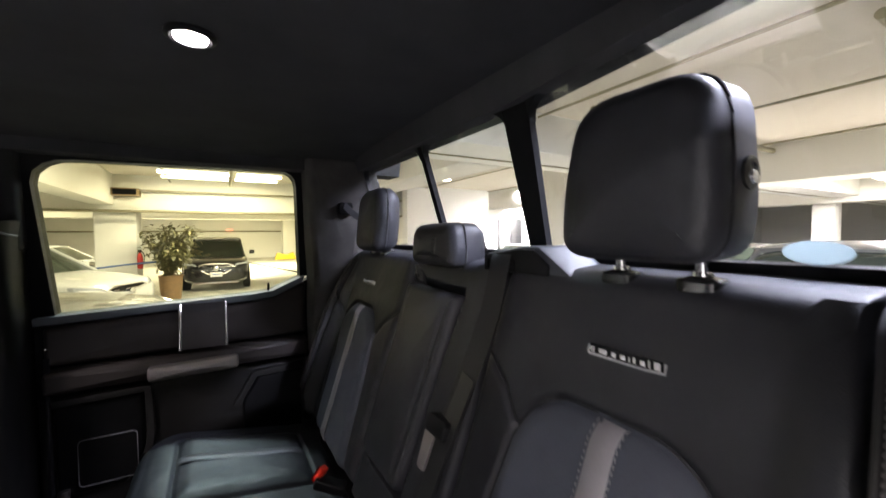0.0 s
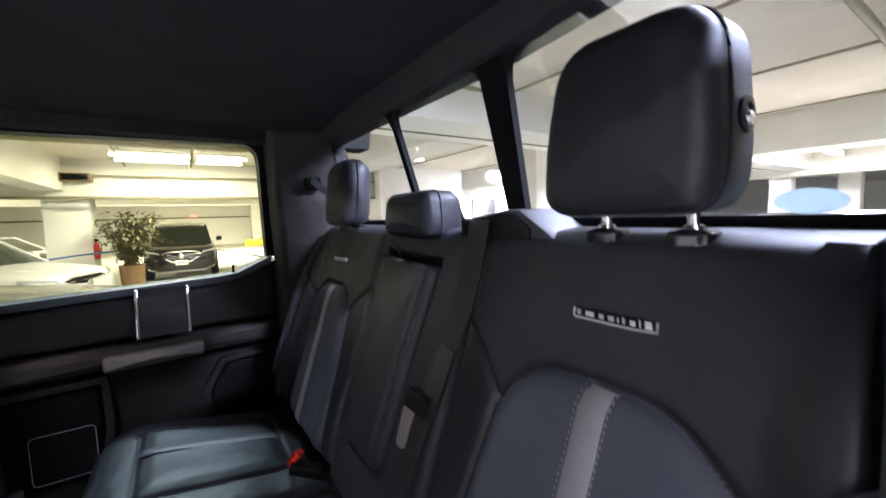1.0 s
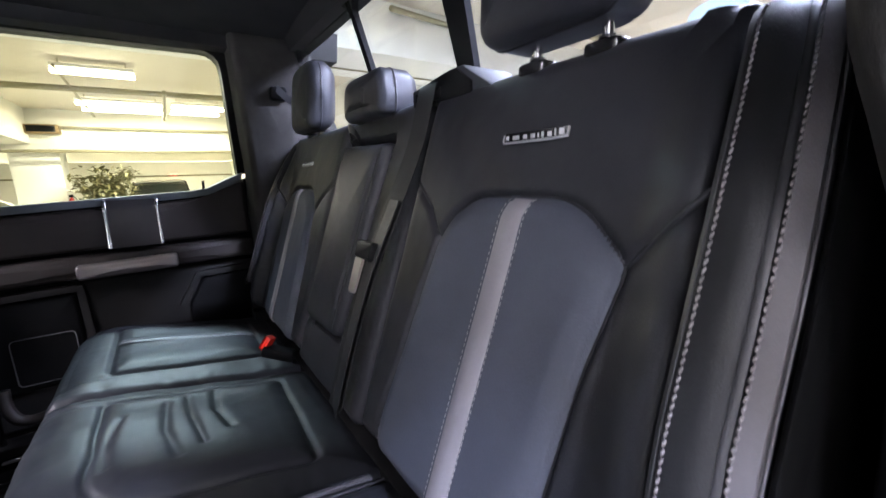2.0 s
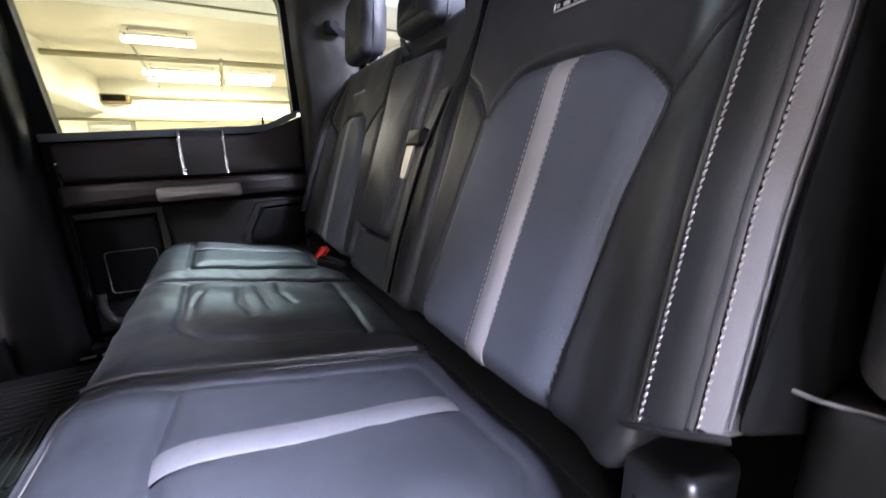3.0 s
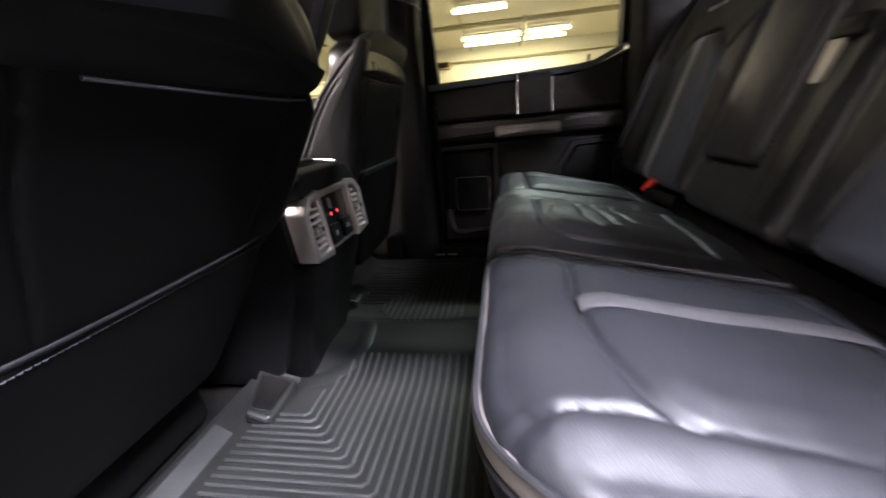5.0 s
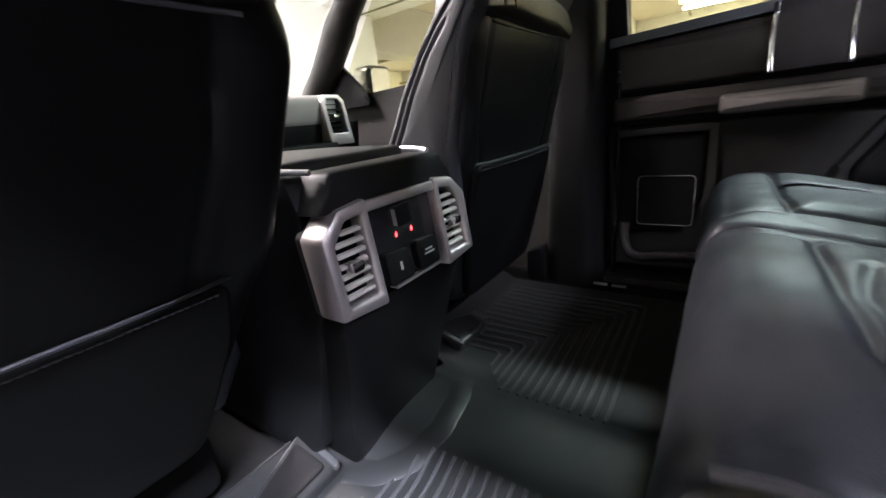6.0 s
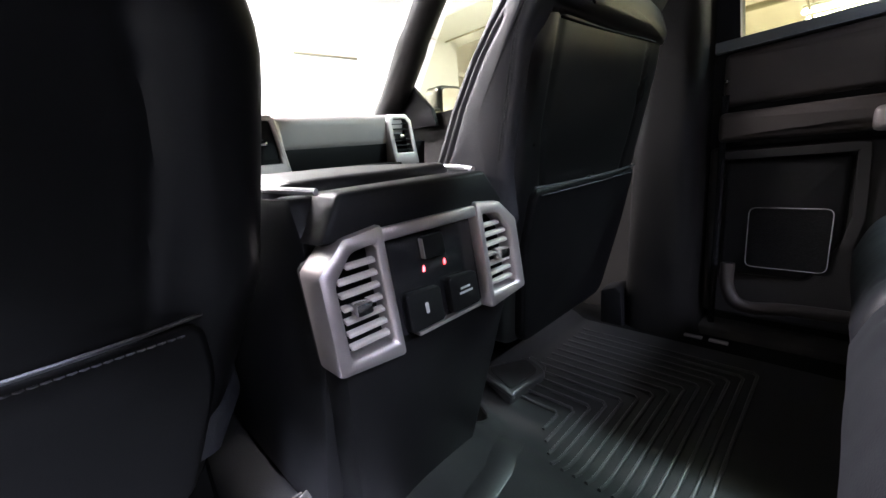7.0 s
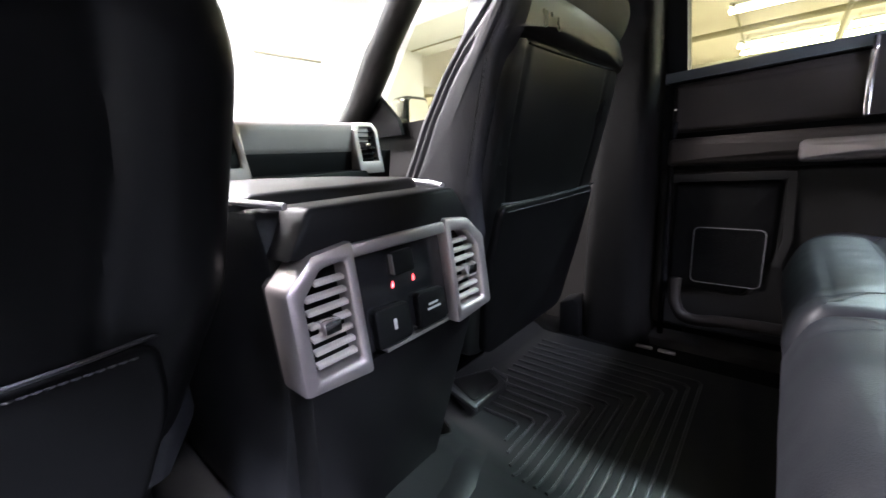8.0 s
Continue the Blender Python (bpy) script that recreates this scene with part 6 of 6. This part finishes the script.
def car(m, paint, label, suv=True, bright=None, group="parked cars"):
    """A parked car: its nose points along +x of m, wheels on z = 0."""
    t = thing("car", m.translation, label, "car", group)
    mm = m.copy()

    def put(name, bm, mat, parent, lab=""):
        bmesh.ops.transform(bm, matrix=mm, verts=bm.verts)
        return part(name, bm, mat, parent, lab)
    top, hood, roof_f, roof_r, low = (1.66, 1.02, 0.35, -1.75, 0.24) if suv else (1.45, 0.86, 0.25, -1.45, 0.18)
    cowl = 0.98 if suv else 1.15
    sec = [(2.32, 0.52, 0.42, hood - 0.30, 4), (2.27, 0.72, 0.30, hood - 0.17, 4.5), (2.12, 0.86, low, hood - 0.08, 5), (1.70, 0.92, low, hood - 0.02, 5.5), (cowl, 0.93, low, hood + 0.04, 6), (0.2, 0.94, low, hood + 0.05, 6), (-1.2, 0.94, low, hood + 0.08, 6), (-2.0, 0.90, low + 0.05, hood + 0.08, 5), (-2.28, 0.78, 0.40, hood, 4)]
    body = put("body", solid(*loft(sec)), paint, t, "painted car body")
    cab = [(cowl + 0.02, 0.80, hood - 0.08, hood + 0.02, 5), (roof_f + 0.25, 0.76, hood - 0.08, top - 0.14, 5), (roof_f, 0.70, hood - 0.08, top - 0.03, 5), (-0.6, 0.68, hood - 0.08, top, 5), (roof_r, 0.66, hood - 0.08, top - 0.06, 5), (-2.15, 0.68, hood - 0.08, hood + 0.10, 5)]
    put("cabin_glass", solid(*loft(cab)), CAR_GLASS, t, "dark glass cabin")
    rf = [(roof_f + 0.10, 0.69, top - 0.13, top - 0.045, 3), (roof_f - 0.08, 0.69, top - 0.11, top - 0.005, 4), (-0.6, 0.69, top - 0.09, top + 0.02, 4), (roof_r, 0.66, top - 0.14, top - 0.03, 4), (roof_r - 0.15, 0.60, top - 0.16, top - 0.09, 3)]
    put("roof", solid(*loft(rf)), bright or paint, t, "painted roof")
    for s in (-1, 1):
        put("pillar", tube([(cowl + 0.04, s * 0.80, hood - 0.01), (roof_f + 0.05, s * 0.685, top - 0.07)], 0.035, n=8), paint, t)
        put("pillar", tube([(-0.55, s * 0.80, hood), (-0.60, s * 0.68, top - 0.05)], 0.035, n=8), paint, t)
        put("headlamp", pillow(rounded([(s * 0.50, hood - 0.24), (s * 0.86, hood - 0.20), (s * 0.88, hood - 0.12), (s * 0.56, hood - 0.17)], 0.02, 4, 0.03), lambda u, v, w: Vector((2.30 - 1.1 * max(0, abs(u) - 0.5) ** 1.6 + w, u, v)), [(0, -0.08), (0, -0.012)], 0.012, 0.01, None, 6, 0), LAMP_LENS, t, "clear headlamp")
        put("lower_trim", pillow(rounded([(s * 0.62, 0.30), (s * 0.84, 0.34), (s * 0.84, 0.50), (s * 0.66, 0.46)], 0.02, 4, 0.03), lambda u, v, w: Vector((2.27 - 0.9 * max(0, abs(u) - 0.55) ** 1.5 + w, u, v)), [(0, -0.08), (0, -0.012)], 0.012, 0.006, None, 6, 0), CHROME if suv else GLOSS_BLACK, t, "fog lamp surround")
        mi = put("mirror", pillow(rounded([(s * 0.96, hood + 0.06), (s * 1.13, hood + 0.06), (s * 1.14, hood + 0.20), (s * 0.98, hood + 0.20)], 0.03, 4, 0.03), lambda u, v, w: Vector((0.82 + w, u, v)), [(0.02, -0.12), (0, -0.08), (0, -0.02)], 0.02, 0.01, None, 6, 0), paint, t)
        for x in (1.42, -1.38):
            wh = put("wheel", lathe([(0.20, 0.0), (0.30, 0.01), (0.335, 0.035), (0.34, 0.10), (0.335, 0.17), (0.30, 0.20)], (x, s * 0.74 if s > 0 else s * 0.74 - 0.20, 0.34), n=26, axis="y"), TYRE, t, "black tyre")
            put("rim", lathe([(0.21, 0.0), (0.19, 0.012 * s), (0.06, 0.02 * s), (0.02, 0.03 * s)], (x, s * 0.945, 0.34), n=20, axis="y"), SILVER, wh, "silver wheel rim")
            put("wheel_arch", lathe([(0.42, 0.0), (0.42, 0.02), (0.36, 0.02), (0.36, 0.0)], (x, s * 0.935 - 0.01, 0.36), n=26, axis="y"), GLOSS_BLACK, body)
    gr = [(-0.46, hood - 0.22), (-0.40, hood - 0.36), (-0.22, hood - 0.47), (0.22, hood - 0.47), (0.40, hood - 0.36), (0.46, hood - 0.22), (0.30, hood - 0.17), (-0.30, hood - 0.17)]
    face = lambda u, v, w: Vector((2.325 - 0.25 * u * u + w, u, v))
    g = put("grille", prism(gr, face, -0.05, 0.012), GLOSS_BLACK, t, "dark grille")
    put("grille_rim", tube([face(u, v, 0.016) for u, v in gr], 0.022 if suv else 0.01, n=6, closed=True), SILVER, g, "chrome grille rim")
    put("badge", lathe([(0.075, 0.0), (0.075, 0.02), (0.05, 0.03), (0.01, 0.032)], face(0, hood - 0.31, 0.01), n=18, axis="x"), CHROME, g, "round chrome badge")
    for k in range(3):
        put("grille_bar", prism([(-0.36, hood - 0.25 - 0.07 * k), (0.36, hood - 0.25 - 0.07 * k), (0.36, hood - 0.238 - 0.07 * k), (-0.36, hood - 0.238 - 0.07 * k)], face, 0.012, 0.02), SILVER, g)
    pt = put("number_plate", prism([(-0.16, hood - 0.56), (0.16, hood - 0.56), (0.16, hood - 0.42), (-0.16, hood - 0.42)], face, 0.0, 0.022), PLATE, t, "pale number plate")
    put("plate_bar", prism([(-0.11, hood - 0.51), (0.11, hood - 0.51), (0.11, hood - 0.47), (-0.11, hood - 0.47)], face, 0.0225, 0.024), BLUE, pt, "plain printed bar")
    put("bumper_intake", prism([(-0.55, 0.30), (0.55, 0.30), (0.60, 0.40), (-0.60, 0.40)], face, -0.05, -0.02), GLOSS_BLACK, t, "dark lower intake")
    put("bumper_skid", prism([(-0.60, 0.24), (0.60, 0.24), (0.62, 0.29), (-0.62, 0.29)], face, -0.06, 0.0, bevel=0.01), SILVER if suv else GLOSS_BLACK, t, "lower bumper lip")
    return t


def parked(x, y, turn, *a, size=1.0, **k):
    return car(pose(x, y, GROUND, 0, 0, turn) @ Matrix.Diagonal((size, size, size, 1)), *a, **k)


# Pale roof colour stands for the ceiling's reflection on the black paint.
parked(0.05, 16.2, -92, BLACK_PAINT, "black SUV with a chrome-rimmed grille facing the lane", True, bright=material("roof_reflection_paint", (0.30, 0.30, 0.31), 0.25, vary=0.06, big=2, bump=0.0, coat=0.5), size=1.04)
parked(-4.05, 10.7, -25, WHITE_PAINT, "white crossover with a wide headlamp", False, size=1.18)
parked(-5.5, 16.2, 0, BLACK_PAINT, "black estate car parked beyond the column", True, size=0.97)
parked(-5.6, 19.9, -10, WHITE_PAINT, "white saloon parked beyond the column", False)
GREY_PAINT = material("grey_car_paint", (0.13, 0.125, 0.12), 0.3, vary=0.06, big=2, bump=0.0, coat=0.5)
parked(-3.05, 4.75, 0, material("silver_grey_paint", (0.22, 0.215, 0.20), 0.25, metal=0.3, vary=0.06, big=2, bump=0.0, coat=0.6), "silver-grey SUV parked beside the truck", True, size=1.12)
parked(5.9, 0.75, 180, GREY_PAINT, "dark grey SUV parked behind the truck", True)
parked(13.5, 2.2, 180, BLACK_PAINT, "black saloon parked far behind", False)
parked(13.3, 5.0, 180, GREY_PAINT, "dark grey saloon parked far behind", False)
parked(8.8, 9.1, 180, WHITE_PAINT, "white hatchback parked by the bright wall", False)

# ---- plant in a pot ----
rng = random.Random(7)
pot = thing("potted_plant", (-1.12, 12.4, GROUND), "leafy green shrub in a brown planter", "plant")
part("planter", lathe([(0.20, 0.0), (0.23, 0.04), (0.26, 0.35), (0.28, 0.66), (0.29, 0.71), (0.26, 0.71), (0.25, 0.66)], (-1.12, 12.4, GROUND), n=22), TERRACOTTA, pot, "brown round planter")
part("soil", lathe([(0.25, 0.64), (0.12, 0.66), (0.02, 0.66)], (-1.12, 12.4, GROUND), n=16), BARK, pot, "dark soil")
bm, lf = bmesh.new(), bmesh.new()
tips = []
for k in range(22):
    a, r = rng.uniform(0, 6.28), rng.uniform(0.1, 0.75)
    zt = rng.uniform(1.1, 2.15)
    base = Vector((-1.12 + rng.uniform(-0.06, 0.06), 12.4 + rng.uniform(-0.06, 0.06), GROUND + 0.62))
    tip = Vector((-1.12 + r * math.cos(a), 12.4 + r * math.sin(a), GROUND + zt))
    mid_p = (base + tip) / 2 + Vector((rng.uniform(-0.06, 0.06), rng.uniform(-0.06, 0.06), 0.1))
    pth = smooth_path([base, mid_p, tip], 5)
    add_tube(bm, pth, [0.014 - 0.010 * i / len(pth) for i in range(len(pth))], n=6)
    tips += pth[3:]
part("stems", bm, BARK, pot, "thin brown stems")
for k in range(2000):
    p = rng.choice(tips) + Vector((rng.gauss(0, 0.10), rng.gauss(0, 0.10), rng.gauss(0, 0.09)))
    d = Vector((rng.uniform(-1, 1), rng.uniform(-1, 1), rng.uniform(-0.9, 0.6))).normalized()
    sd = d.cross(Vector((0.1, 0.2, 1))).normalized()
    up = sd.cross(d)
    ln, wd = rng.uniform(0.10, 0.22), rng.uniform(0.026, 0.052)
    vs = [lf.verts.new(p), lf.verts.new(p + d * ln * 0.4 + sd * wd + up * 0.008), lf.verts.new(p + d * ln - up * 0.02), lf.verts.new(p + d * ln * 0.4 - sd * wd + up * 0.008), lf.verts.new(p + d * ln * 0.45 - up * 0.004)]
    for tri in ((0, 1, 4), (1, 2, 4), (2, 3, 4), (3, 0, 4)):
        lf.faces.new([vs[i] for i in tri])
lv = part("foliage", lf, LEAF, pot, "many small green leaves")
tagged(lv, kind="stuff")

# ---- small things in the garage ----
ex = thing("fire_extinguisher", (-1.86, 12.98, 0.3), "red fire extinguisher on the column", "extinguisher")
part("cylinder", lathe([(0.05, 0.0), (0.065, 0.02), (0.068, 0.10), (0.068, 0.34), (0.05, 0.40), (0.025, 0.43), (0.02, 0.45)], (-1.83, 12.76, -0.02), n=16), FIRE_RED, ex, "red steel cylinder")
part("valve", box(-1.87, -1.79, 12.74, 12.78, 0.43, 0.50, bevel=0.01), DARK, ex, "black valve handle")
part("hose", tube(smooth_path([(-1.79, 12.74, 0.46), (-1.73, 12.72, 0.35), (-1.75, 12.72, 0.10)], 5), 0.012, n=6), DARK, ex)
part("bracket", box(-1.86, -1.80, 12.82, 12.85, 0.15, 0.40, bevel=0.005), DARK, ex, "dark wall bracket")
rp = thing("barrier_rope", (-3.0, 12.7, 0.1), "blue rope between posts by the column", "rope")
part("rope", tube(smooth_path([(-4.6, 12.6, 0.05), (-3.4, 12.65, -0.02), (-2.2, 12.7, 0.10), (-1.2, 12.6, 0.18)], 8), 0.025, n=6), BLUE, rp)
hb = thing("ventilation_box", (-2.0, 12.2, 2.0), "brown metal box under the ceiling beam", "box")
part("box_body", box(-2.32, -1.72, 12.15, 12.48, 1.92, 2.12, bevel=0.02), BRASS, hb)
part("box_mouth", box(-2.26, -1.78, 12.13, 12.155, 1.95, 2.09, bevel=0.004), DARK, hb, "dark opening")
yb = thing("wheel_stop", (4.4, 30.5, GROUND), "yellow plastic barrier on the floor", "barrier")
part("stop_block", prism([(3.7, GROUND), (5.2, GROUND), (5.0, GROUND + 0.55), (4.6, GROUND + 0.35), (3.9, GROUND + 0.5)], lambda u, v, w: (u, w, v), 30.3, 30.7, bevel=0.04), YELLOW, yb)
es = thing("exit_sign", (0.9, 33.9, 1.3), "small red lit exit sign", "sign")
part("sign_face", box(0.7, 1.15, 33.92, 33.98, 1.18, 1.38, bevel=0.01), glowing("exit_red", (1.0, 0.10, 0.08), 2.0), es)
dr = thing("door_2", (9.9, 11.4, GROUND), "doorway in the bright wall, grey leaf beside a dark panel for the opening", "door", kind="structure")
# A flat dark panel stands for the unlit opening of the doorway.
part("door_panel", box(10.05, 10.62, 11.33, 11.395, GROUND, 1.46, bevel=0.01), material("dark_doorway", (0.006, 0.0065, 0.008), 0.5, vary=0.2, big=2, bump=0.1), dr)
part("door_panel", box(9.46, 10.03, 11.33, 11.395, GROUND, 1.46, bevel=0.01), material("grey_door", (0.055, 0.060, 0.062), 0.5, vary=0.1, big=2, bump=0.1), dr, "lighter grey door leaf")
part("door_frame", box(9.38, 10.70, 11.36, 11.398, 1.46, 1.54, bevel=0.01), WALL, dr)
for k, x in enumerate((12.2, 14.0)):
    nb = thing("wall_panel", (x, 11.4, 0.8), "small pale electrical panel on the wall", "panel", "wall panels")
    part("panel_box", box(x - 0.25, x + 0.25, 11.33, 11.398, 0.45, 1.05, bevel=0.01), PIPE, nb)
lm = thing("floor_line", (2.6, 18, GROUND), "dark painted line across the lane floor", "floor marking", kind="structure")
part("painted_line", prism([(1.2, 31.0), (1.45, 31.0), (4.2, 15.2), (3.95, 15.2)], lambda u, v, w: (u, v, w), GROUND + 0.004, GROUND + 0.006), DARK, lm)

# ---- the rest of the truck round the cab ----
TRUCK_PAINT = material("black_truck_paint", (0.012, 0.012, 0.013), 0.22, vary=0.1, big=2, bump=0.0, coat=0.6)
truck = thing("pickup_truck", (0.2, 0.0, GROUND), "black pickup truck body round the cab", "truck")
for y in (-0.46, 0.46):
    part("frame_rail", box(-2.85, 2.30, y - 0.05, y + 0.05, GROUND + 0.42, GROUND + 0.58, bevel=0.01), DARK, truck)
for x in (-2.05, 1.42):
    part("axle", tube([(x, -0.80, GROUND + 0.40), (x, 0.80, GROUND + 0.40)], 0.05, n=10), DARK, truck)
part("underbody", box(-1.85, 0.56, -0.78, 0.78, GROUND + 0.56, -0.062, bevel=0.02), DARK, truck)
for s in (-1, 1):
    part("rocker_panel", prism([(-1.72, GROUND + 0.50), (0.56, GROUND + 0.50), (0.56, -0.055), (-1.72, -0.055)], lambda u, v, w, s=s: (u, s * (0.80 + w), v), 0.0, 0.09, bevel=0.02), TRUCK_PAINT, truck)
    part("fender", prism([(-2.95, GROUND + 0.62), (-2.55, GROUND + 0.62), (-2.45, GROUND + 0.86), (-2.22, GROUND + 0.98), (-1.90, GROUND + 0.98), (-1.90, 0.52), (-2.90, 0.44), (-2.98, 0.30)], lambda u, v, w, s=s: (u, s * (0.84 + w), v), 0.0, 0.12, bevel=0.03), TRUCK_PAINT, truck)
    part("bed_side", prism([(0.60, GROUND + 0.60), (0.98, GROUND + 0.60), (1.06, GROUND + 0.84), (1.28, GROUND + 0.96), (1.56, GROUND + 0.96), (1.78, GROUND + 0.84), (1.86, GROUND + 0.60), (2.38, GROUND + 0.60), (2.38, 0.42), (0.60, 0.42)], lambda u, v, w, s=s: (u, s * (0.80 + w), v), 0.0, 0.14, bevel=0.025), TRUCK_PAINT, truck)
    for x in (-2.05, 1.42):
        wh = part("wheel", lathe([(0.22, 0.0), (0.34, 0.01), (0.385, 0.04), (0.39, 0.13), (0.385, 0.21), (0.34, 0.25)], (x, 0.70 if s > 0 else -0.95, GROUND + 0.39), n=30, axis="y"), TYRE, truck, "black tyre")
        part("rim", lathe([(0.24, 0.0), (0.21, 0.015 * s), (0.07, 0.03 * s), (0.02, 0.04 * s)], (x, s * 0.935, GROUND + 0.39), n=24, axis="y"), SILVER, wh, "silver wheel rim")
part("bed_floor", box(0.60, 2.36, -0.80, 0.80, -0.16, -0.11, bevel=0.01), DARK_TRIM, truck)
part("bed_front", box(0.58, 0.63, -0.80, 0.80, -0.15, 0.41, bevel=0.01), TRUCK_PAINT, truck)
part("tailgate", box(2.33, 2.40, -0.80, 0.80, -0.15, 0.41, bevel=0.02), TRUCK_PAINT, truck)
part("rear_bumper", box(2.40, 2.52, -0.90, 0.90, GROUND + 0.50, GROUND + 0.70, bevel=0.03), SILVER, truck)
part("hood", prism([(-1.88, 0.46), (-1.88, 0.545), (-2.40, 0.535), (-2.88, 0.48), (-2.96, 0.40), (-2.92, 0.36)], lambda u, v, w: (u, w, v), -0.84, 0.84, bevel=0.02), TRUCK_PAINT, truck)
part("grille", box(-3.00, -2.92, -0.66, 0.66, GROUND + 0.72, 0.30, bevel=0.03), GLOSS_BLACK, truck)
part("front_bumper", box(-3.08, -2.94, -0.94, 0.94, GROUND + 0.45, GROUND + 0.70, bevel=0.04), SILVER, truck)
